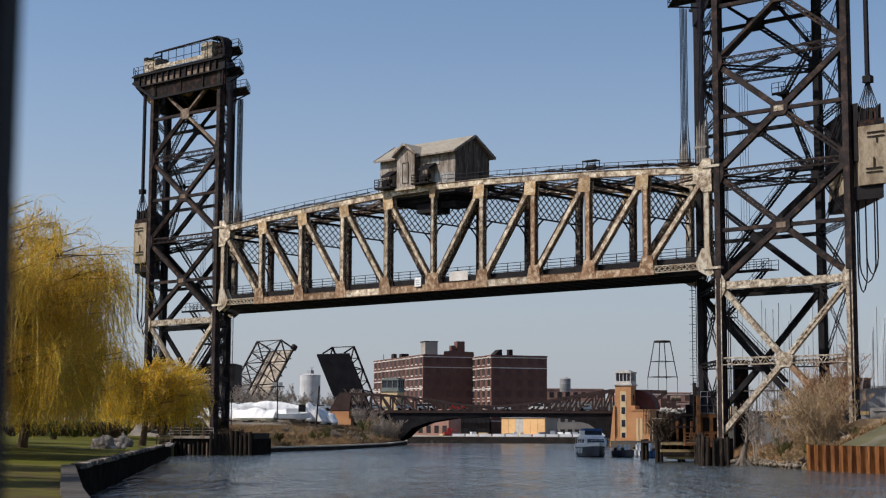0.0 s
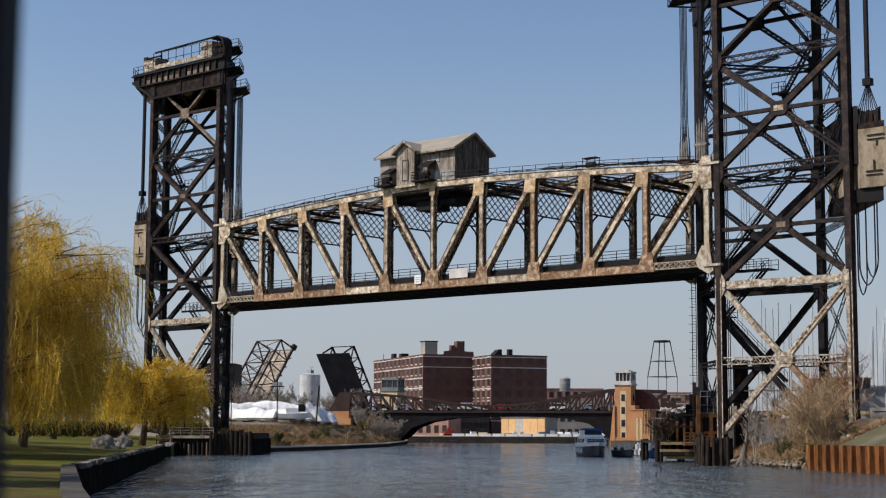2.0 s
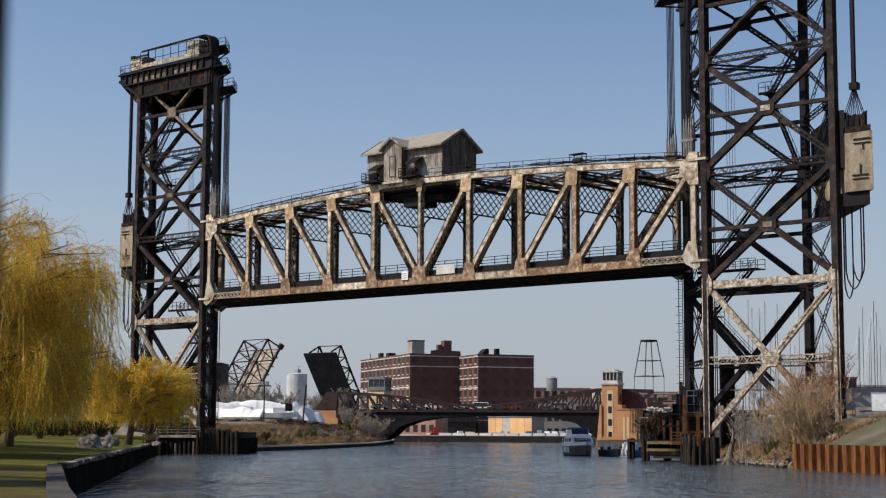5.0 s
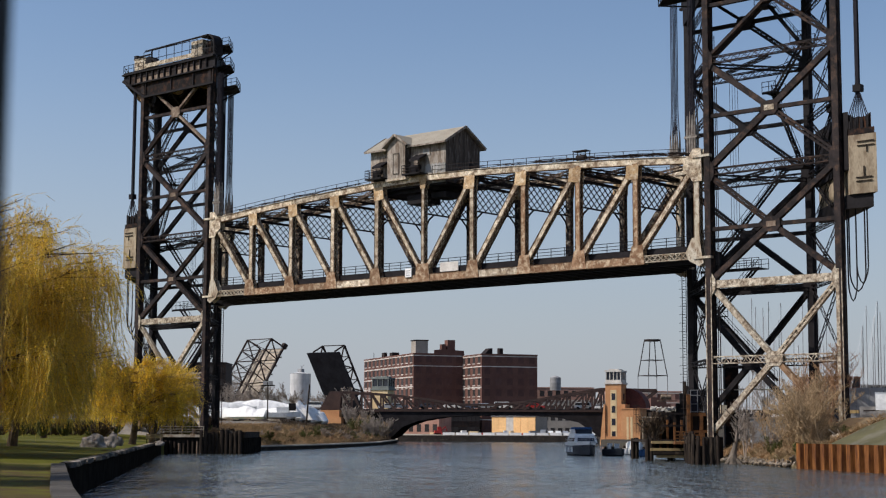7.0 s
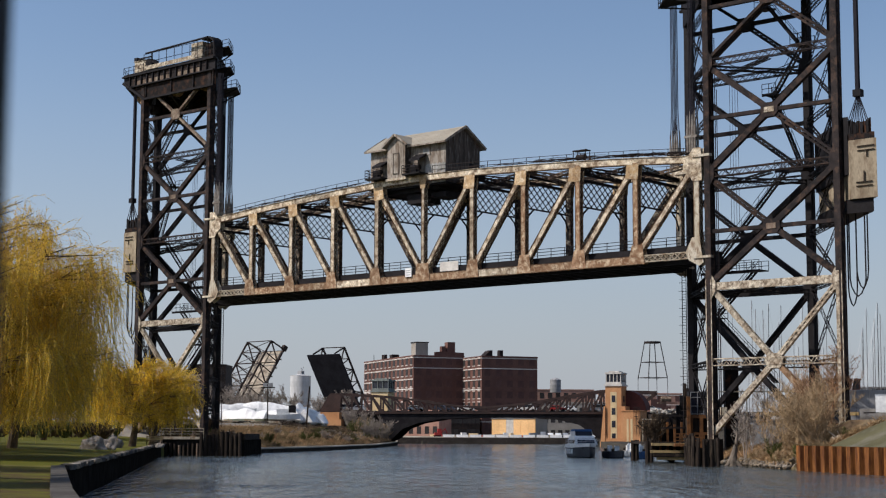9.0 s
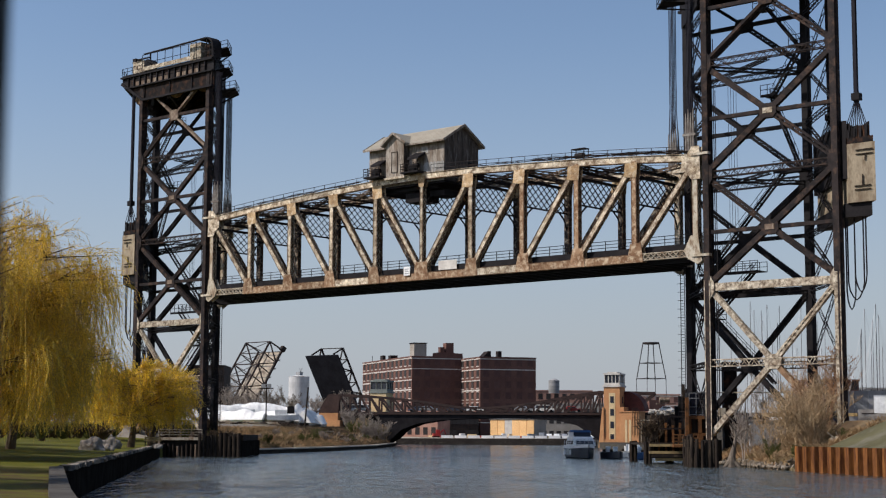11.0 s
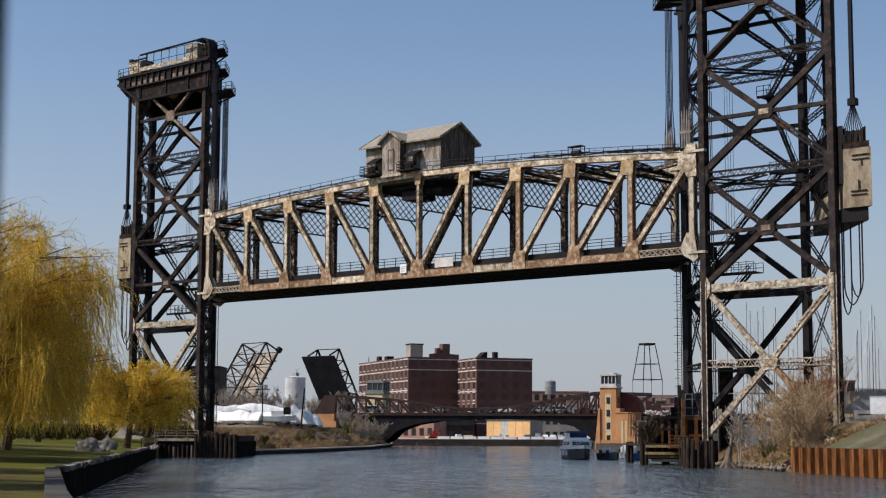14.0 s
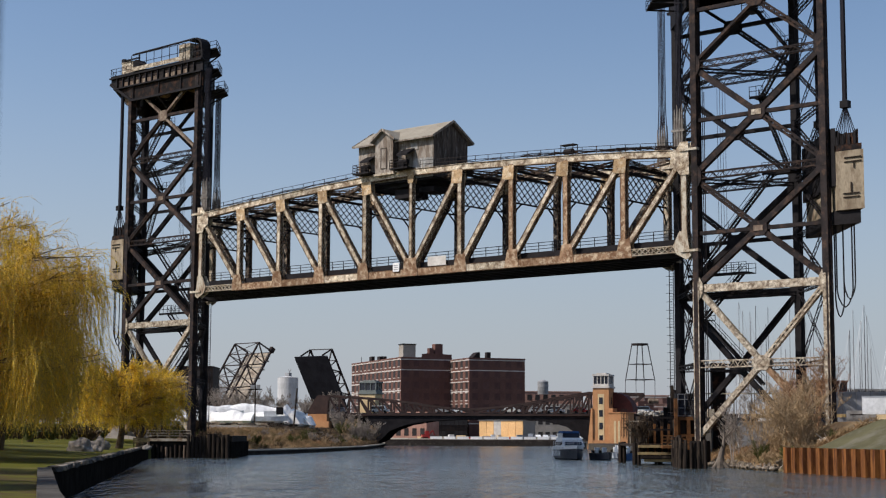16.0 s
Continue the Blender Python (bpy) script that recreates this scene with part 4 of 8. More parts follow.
def counterweight(xout, sgn, label):
    t = thing("counterweight", *sk(xout + sgn * 2.75, 0.5, 25.9), label=label, category="counterweight", group="counterweights of the lift bridge")
    o = sk(xout + sgn * 2.75, 0.5, 25.9)
    def P(a, b, z):
        return sk(xout + sgn * a, b, z) - o
    def slab(bm, a0, a1, b0, b1, z0, z1):
        pts = [P(a, b, z) for z in (z0, z1) for b in (b0, b1) for a in ((a0, a1) if sgn > 0 else (a1, a0))]
        hexa(bm, pts)
    part("block", mesh(lambda m: slab(m, 1.2, 4.3, -0.02, 1.02, 27.35, 33.6)), WEIGHT, t, "tan stained concrete block")
    part("skirt", mesh(lambda m: slab(m, 0.9, 4.0, 0.02, 0.98, 25.9, 27.35)), BLACK, t)
    part("frame", mesh(lambda m: (slab(m, 1.1, 4.2, 0.0, 1.0, 33.6, 34.3), slab(m, 1.3, 4.0, 0.05, 0.3, 34.3, 35.6), slab(m, 1.3, 4.0, 0.65, 0.95, 34.3, 35.6))), DARKRUST, t)
    for a0, a1, c0, c1 in ((1.9, 3.7, 28.6, 28.7), (1.9, 3.7, 28.98, 29.1), (2.75, 2.85, 29.1, 30.2), (2.1, 4.0, 32.35, 32.45), (2.1, 4.0, 32.78, 32.9), (3.1, 3.18, 31.7, 32.35)):
        part("strap", mesh(lambda m: slab(m, a0, a1, -0.035, -0.018, c0, c1)), TIMBER, t)
    rng = random.Random(41)
    for i in range(12):
        a = 1.3 + i * 0.225
        part("top_casting", mesh(lambda m: slab(m, a, a + rng.uniform(0.12, 0.24), -0.005 + 0.01 * (i % 3), 0.08, 34.28, 34.9 + rng.uniform(0.0, 1.1))), (BLACK, BLACK, DARKRUST)[i % 3], t)
    bm = bmesh.new()
    slab(bm, 0.7, 1.25, 0.0, 1.0, 30.0, 36.2)
    part("guide", bm, BLACK, t)
    for b in (0.06, 0.94):
        bm = bmesh.new()
        for i in range(5):
            for j in (-0.25, 0.25):
                p = P(1.5 + 0.55 * i, b, 35.5)
                q = P(2.55 + 0.06 * i, b, 38.4)
                tube(bm, p + Vector((0, j, 0)), q + Vector((0, j * 0.3, 0)), 0.05, n=5)
        part("rope_fan", bm, ROPE, t)
        bm = bmesh.new()
        bar(bm, P(2.25, b, 38.7), P(3.15, b, 38.7), 0.8, 0.75)
        part("rope_clamp", bm, BLACK, t)
        bm = bmesh.new()
        for i in range(4):
            for j in (-0.15, 0.15):
                p = P(2.5 + 0.1 * i, b, 38.7) + Vector((0, j, 0))
                tube(bm, p, (p.x, p.y, 57.8 - 25.9), 0.07, n=5)
        part("hanging_ropes", bm, ROPE, t)
    # balance chains hang in loops below
    for a0, a1, low in ((1.4, 3.2, 17.6), (1.2, 2.2, 16.6), (2.2, 3.5, 18.4)):
        bm = bmesh.new()
        pts = []
        for i in range(25):
            f = i / 24
            if f < 0.4:
                pts.append(P(a0, 0.1, 26.0 + (low + 1.0 - 26.0) * f / 0.4))
            elif f > 0.6:
                pts.append(P(a1, 0.1, low + 1.0 + (26.0 - low - 1.0) * (f - 0.6) / 0.4))
            else:
                g = (f - 0.4) / 0.2
                pts.append(P(a0 + (a1 - a0) * g, 0.1, low + 1.0 - 1.4 * math.sin(math.pi * g)))
        polytube(bm, pts, 0.08, 6)
        part("balance_chain", bm, BLACK, t)
    return t


weight_left = counterweight(-1.5 - WIDE, -1, "tan concrete counterweight hanging beside the lift tower")
weight_right = counterweight(SPAN + 1.5 + WIDE, 1, "tan stained concrete counterweight with looped chains below")


def machine_house():
    t = thing("machine_house", 38.4, 0.3, 37.2, label="weathered grey wooden machine house with shingled gable roofs", category="machine house")
    x0, x1, y0, y1 = -6.9, 6.6, 0.0, 6.8
    e, zt = 4.55, 6.6
    ym = (y0 + y1) / 2
    # board walls, plank by plank
    def planks(p, q, z0, tops, material, name="wall"):
        p, q = Vector(p), Vector(q)
        n = max(2, int((q - p).length / 0.3))
        nrm = (q - p).cross(Vector((0, 0, 1))).normalized()
        for i in range(n):
            bm = bmesh.new()
            a, c = p.lerp(q, i / n), p.lerp(q, (i + 0.95) / n)
            off = nrm * (0.01 * (i % 3))
            za, zc = tops(i / n), tops((i + 0.95) / n)
            hexa(bm, [v + off + Vector((0, 0, z)) + w for v2 in (0, 1) for w in (nrm * 0.0, nrm * -0.08) for v, z in ((a, (z0, za)[v2]), (c, (z0, zc)[v2]))])
            part("board", bm, material, t)
    base = -1.0
    planks((x0, y0, 0), (x1 - 3.0, y0, 0), base, lambda f: e, BOARD)
    planks((x1 - 3.0, y0, 0), (x1 - 0.0, y0, 0), base, lambda f: e, BOARD)
    planks((x1 - 3.6, y0 - 0.09, 0), (x1 - 0.05, y0 - 0.09, 0), base, lambda f: 1.3 + 0.35 * ((f * 5.3) % 1), WHITEWASH)
    # this gable faces away from the sun; its boards are coloured darker
    planks((x1, y0, 0), (x1, y1, 0), base, lambda f: e + (zt - e) * (1 - abs(2 * f - 1)) - 0.1, SHADEBOARD)
    planks((x0, y1, 0), (x0, y0, 0), base, lambda f: e + (zt - e) * (1 - abs(2 * f - 1)) - 0.1, BOARD)
    planks((x1, y1, 0), (x0, y1, 0), base, lambda f: e, BOARD)
    # main roof
    ov = 0.75
    for s, ye in ((-1, y0 - ov), (1, y1 + ov)):
        ze = e - (zt - e) / ym * ov + 0.12
        n = 9
        for i in range(n):
            bm = bmesh.new()
            a, c = i / n, (i + 1) / n
            pa, pc = (ye + (ym - ye) * a, ze + (zt + 0.12 - ze) * a), (ye + (ym - ye) * c, ze + (zt + 0.12 - ze) * c)
            lift = 0.035
            hexa(bm, [(x, yy, z) for (za, zc) in ((-0.12, -0.12), (lift, 0.0)) for yy, z in ((pa[0], pa[1] + za), (pc[0], pc[1] + zc)) for x in (x0 - 0.5, x1 + 0.5)])
            part("shingle_course", bm, SHINGLE, t)
        for x in (x0 - 0.5, x1 + 0.5):
            bm = bmesh.new()
            bar(bm, (x, ye, ze - 0.06), (x, ym, zt + 0.06), 0.08, 0.3)
            part("barge_board", bm, BOARD, t)
        bm = bmesh.new()
        box(bm, x0 - 0.5, x1 + 0.5, ye - 0.05 if s < 0 else ye - 0.01, ye + 0.01 if s < 0 else ye + 0.05, ze - 0.2, ze + 0.02)
        part("eaves_board", bm, BOARD, t)
    # front gabled porch bay
    bx0, bx1, by = -2.9, 0.35, -1.0
    base = 0.05
    bm_mid = (bx0 + bx1) / 2
    pk, pe = 5.75, 4.6
    planks((bx0, by, 0), (bx1, by, 0), base, lambda f: pe + (pk - pe) * (1 - abs(2 * f - 1)) - 0.1, BOARD, "bay_wall")
    # shaded cheek of the bay, darkened in the board colour
    planks((bx1, by, 0), (bx1, y0, 0), base, lambda f: pe, SHADEBOARD, "bay_wall")
    planks((bx0, y0, 0), (bx0, by, 0), base, lambda f: pe, BOARD, "bay_wall")
    for s in (-1, 1):
        bm = bmesh.new()
        xe = bm_mid + s * ((bx1 - bx0) / 2 + 0.6)
        ze = pe - 0.6 * (pk - pe) / ((bx1 - bx0) / 2) + 0.15
        hexa(bm, [(x, y, z + dz) for dz in (-0.1, 0.08) for y in (by - 0.5, ym - 0.6) for x, z in ((xe, ze), (bm_mid, pk + 0.12))])
        part("bay_roof", bm, SHINGLE, t, "shingled bay roof slope")
        bm = bmesh.new()
        bar(bm, (xe, by - 0.52, ze), (bm_mid, by - 0.52, pk + 0.1), 0.08, 0.28)
        part("barge_board", bm, BOARD, t)
    part("bay_sill", mesh(lambda m: box(m, bx0 - 0.2, bx1 + 0.2, by - 0.15, y0 - 0.1, -0.25, 0.04)), PALE, t, "pale ledge under the bay")

    # openings
    def window(name, xa, xb, y, z0, z1, material, frame):
        bm = bmesh.new()
        box(bm, xa, xb, y - 0.05, y - 0.02, z0, z1)
        w = part(name, bm, material, t)
        bm = bmesh.new()
        for a, b2, c, d in ((xa - 0.1, xa, z0, z1), (xb, xb + 0.1, z0, z1), (xa - 0.1, xb + 0.1, z1, z1 + 0.12), (xa - 0.1, xb + 0.1, z0 - 0.1, z0)):
            box(bm, a, b2, y - 0.1, y - 0.021, c, d)
        part("window_frame", bm, frame, w)
    window("door", -1.75, -0.85, by, 0.7, 3.3, BOARD, SHADEBOARD)
    window("window", -4.6, -3.5, y0, 2.3, 3.3, SHADEBOARD, BOARD)
    window("window", 2.6, 3.8, y0, 2.9, 3.7, WHITEWASH, BOARD)
    bm = bmesh.new()
    box(bm, x1 + 0.02, x1 + 0.06, 4.6, 5.5, 0.7, 1.9)
    part("window", bm, BLACK, t)
    # side balconies with canopies
    for xa, xb, cz in ((-6.2, -3.3, 2.6), (0.5, 3.6, 2.9)):
        bm = bmesh.new()
        box(bm, xa, xb, -1.9, y0, 0.15, 0.35)
        part("balcony_floor", bm, BLACK, t)
        for p, q in (((xa, -1.85), (xb, -1.85)), ((xa, -1.85), (xa, y0))):
            for z in (0.72, 1.08, 1.45):
                part("handrail", mesh(lambda m: bar(m, (*p, z), (*q, z), 0.06, 0.06)), DARK, t)
            k = max(1, round((Vector(q) - Vector(p)).length / 0.8))
            for i in range(k + (q[0] == p[0])):
                e2 = Vector((*p, 0.35)).lerp(Vector((*q, 0.35)), i / k)
                part("baluster", mesh(lambda m: bar(m, e2, e2 + Vector((0, 0, 1.1)), 0.06, 0.06, (0, 1, 0))), DARK, t)
        bm = bmesh.new()
        hexa(bm, [(x, y, z + dz) for dz in (-0.15, 0.15) for y, z in ((-1.5, cz - 0.8), (y0 - 0.02, cz)) for x in (xa + 0.9, xb - 0.3)])
        part("canopy", bm, BLACK, t)
        bm = bmesh.new()
        box(bm, xa + 0.8, xb - 1.2, -1.2, -0.4, 0.35, 1.0)
        tube(bm, (xa + 0.7, -0.8, 1.2), (xb - 0.9, -0.8, 1.2), 0.34, n=12)
        bar(bm, (xb - 0.8, -1.2, 0.4), (xb - 1.3, -0.6, 2.1), 0.1, 0.12)
        part("winch", bm, BLACK, t)
    bm = bmesh.new()
    box(bm, x0 + 0.1, x1 - 0.1, y0 + 0.1, y1 - 0.1, -1.25, -0.9)
    part("floor_frame", bm, BLACK, t)
    return t


house = machine_house()


# ---- more materials for the banks and the town ----
LEAF = mat("yellow_willow_leaves", (0.93, 0.62, 0.055), (0.72, 0.51, 0.055), 0.6, 0, 0.35, 3, bump=0, vary=0.3, island=True, trans=0.52)
LEAF2 = mat("golden_willow_leaves", (0.9, 0.61, 0.045), (0.7, 0.49, 0.04), 0.6, 0, 0.5, 3, bump=0, vary=0.3, island=True, trans=0.5)
TWIGGY = mat("yellow_brown_twigs", (0.55, 0.38, 0.1), (0.4, 0.28, 0.08), 0.8, 0, 0.4, 3, bump=0, vary=0.3, island=True)
DRIFT = mat("bleached_dead_wood", (0.22, 0.18, 0.14), (0.12, 0.1, 0.08), 0.9, 0, 1.5, 8, bump=0.6)
DECKTAN = mat("pale_tan_planking", (0.46, 0.39, 0.3), (0.3, 0.25, 0.19), 0.85, 0, 0.25, 2, stain=(0.2, 0.15, 0.11), amount=0.4, stain_scale=0.4)
TARRED = mat("tarred_deck", (0.022, 0.0225, 0.027), (0.014, 0.014, 0.017), 0.8, 0, 0.2, 3, stain=(0.03, 0.028, 0.03), amount=0.2, gloss=0.02)
MASTGREY = mat("weathered_grey_mast", (0.24, 0.235, 0.23), (0.17, 0.165, 0.16), 0.6, 0.2, 0.3, 3, bump=0)
BARK = mat("brown_bark", (0.13, 0.095, 0.06), (0.075, 0.055, 0.036), 0.9, 0, 1.5, 8, bump=0.6)
TWIG = mat("dry_tan_twigs", (0.44, 0.31, 0.175), (0.3, 0.21, 0.12), 0.9, 0, 0.4, 3, bump=0, vary=0.3, island=True)
RUSTTWIG = mat("reddish_bare_twigs", (0.36, 0.21, 0.11), (0.25, 0.14, 0.08), 0.9, 0, 0.4, 3, bump=0, vary=0.3, island=True)
DARKTWIG = mat("dark_brown_twigs", (0.1, 0.07, 0.045), (0.06, 0.042, 0.028), 0.9, 0, 0.4, 3, bump=0, vary=0.3, island=True)
GREYTWIG = mat("grey_bare_twigs", (0.3, 0.25, 0.205), (0.2, 0.165, 0.135), 0.9, 0, 0.3, 3, bump=0, vary=0.3, island=True)
GREENBUSH = mat("olive_scrub", (0.1, 0.1, 0.03), (0.07, 0.075, 0.025), 0.9, 0, 0.5, 3, bump=0, vary=0.3, island=True)
DRYGRASS = mat("dry_grass_blades", (0.34, 0.21, 0.11), (0.18, 0.135, 0.068), 0.9, 0, 0.12, 1.0, bump=0, vary=0.4, island=True)
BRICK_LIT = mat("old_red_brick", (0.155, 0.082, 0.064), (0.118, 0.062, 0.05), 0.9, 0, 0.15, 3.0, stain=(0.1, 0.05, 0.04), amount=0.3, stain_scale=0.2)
BRICK_PINK = mat("sunny_pink_brick", (0.42, 0.25, 0.19), (0.34, 0.19, 0.14), 0.9, 0, 0.3, 3)
BRICK_TAN = mat("buff_orange_brick", (0.5, 0.26, 0.12), (0.42, 0.2, 0.09), 0.9, 0, 0.3, 4.0)
LIMESTONE = mat("golden_limestone", (0.68, 0.51, 0.29), (0.57, 0.43, 0.24), 0.85, 0, 0.5, 6)
TRIM = mat("pale_stone_trim", (0.6, 0.56, 0.5), (0.47, 0.43, 0.38), 0.85, 0, 0.6, 4)
BLIND = mat("brick_toned_blind_window", (0.115, 0.062, 0.052), (0.085, 0.046, 0.04), 0.6, 0, 0.5, 2, bump=0)
GLASS = mat("dark_window_glass", (0.03, 0.035, 0.045), (0.02, 0.02, 0.03), 0.12, 0, 0.5, 2, bump=0)
SILLSTONE = mat("sooty_pale_sill", (0.46, 0.39, 0.34), (0.34, 0.28, 0.245), 0.85, 0, 0.3, 3, vary=0.35)
DARKPANE = mat("dusty_dark_pane", (0.045, 0.04, 0.038), (0.025, 0.023, 0.022), 0.5, 0, 0.3, 2, bump=0, vary=0.3)
SAGE = mat("grey_green_painted_metal", (0.19, 0.21, 0.19), (0.15, 0.16, 0.145), 0.7, 0, 0.4, 3)
SLATE = mat("brown_bridge_paint", (0.062, 0.04, 0.034), (0.042, 0.029, 0.026), 0.75, 0, 0.4, 3)
MAROON = mat("maroon_sheet_metal", (0.12, 0.04, 0.032), (0.08, 0.03, 0.025), 0.7, 0, 0.5, 3)
ASPHALT = mat("road_asphalt", (0.05, 0.05, 0.05), rough=0.9)
WRAP = mat("white_shrink_wrap", (0.86, 0.84, 0.8), (0.74, 0.72, 0.68), 0.45, 0, 0.4, 1.5, bump=0.3)
GELCOAT = mat("white_gelcoat", (0.78, 0.78, 0.76), (0.66, 0.66, 0.64), 0.3, 0, 0.5, 3, bump=0)
NAVY = mat("dark_hull_paint", (0.03, 0.035, 0.045), (0.02, 0.022, 0.03), 0.4, 0, 0.5, 3, bump=0)
CANVAS = mat("blue_boat_canvas", (0.04, 0.1, 0.22), (0.03, 0.07, 0.16), 0.8, 0, 1.0, 4)
SILO = mat("white_silo_steel", (0.52, 0.515, 0.5), (0.43, 0.425, 0.41), 0.7, 0.0, 0.15, 1, stretch=(1, 1, 0.2))
OCHRE = mat("ochre_board_wall", (0.88, 0.55, 0.25), (0.76, 0.45, 0.2), 0.85, 0, 0.1, 2)
GREYWALL = mat("grey_painted_wall", (0.3, 0.3, 0.3), (0.22, 0.22, 0.22), 0.85, 0, 0.3, 3)
CREAM = mat("cream_render", (0.36, 0.32, 0.27), (0.28, 0.25, 0.21), 0.85, 0, 0.2, 3)
YELLOWISH = mat("worn_yellow_timber", (0.4, 0.285, 0.13), (0.23, 0.165, 0.085), 0.85, 0, 1.0, 5)
ORANGE = mat("rust_orange_steel", (0.23, 0.1, 0.036), (0.13, 0.06, 0.026), 0.8, 0, 0.8, 5, stain=(0.05, 0.03, 0.02), amount=0.4)
RED = mat("red_car_paint", (0.42, 0.03, 0.025), rough=0.3, bump=0, vary=0)
SILVER = mat("silver_car_paint", (0.45, 0.46, 0.48), rough=0.3, metal=0.3, bump=0, vary=0)
BLUEGREY = mat("dark_blue_car_paint", (0.05, 0.06, 0.09), rough=0.3, bump=0, vary=0)
TYRE = mat("black_rubber", (0.015, 0.015, 0.015), rough=0.8, bump=0, vary=0)
ALU = mat("aluminium_mast", (0.55, 0.55, 0.55), (0.42, 0.42, 0.42), 0.4, 0.5, 0.3, 3, bump=0)


def raw(name, verts, faces, material, parent=None, label=""):
    me = bpy.data.meshes.new(name)
    me.from_pydata(verts, [], faces)
    me.materials.append(material)
    ob = new(name, me)
    if parent:
        ob.parent = parent
    if label:
        tagged(ob, label)
    return ob


class Sticks:
    """Collects thin tapered three-sided twigs and small leaves for one mesh."""

    def __init__(self):
        self.v, self.f = [], []

    def stick(self, p, q, r0, r1, n=3):
        d, s, u = frame_of(p, q, (0.1, 0.2, 1))
        k = len(self.v)
        for e, r in ((p, r0), (q, r1)):
            for i in range(n):
                a = 6.2832 * i / n
                self.v.append(e + (s * math.cos(a) + u * math.sin(a)) * r)
        for i in range(n):
            j = (i + 1) % n
            self.f.append((k + i, k + j, k + n + j, k + n + i))

    def leaf(self, p, d, s, length, width):
        k = len(self.v)
        m = p + d * (length * 0.5)
        self.v += [p, m + s * width * 0.5, p + d * length, m - s * width * 0.5]
        self.f.append((k, k + 1, k + 2, k + 3))


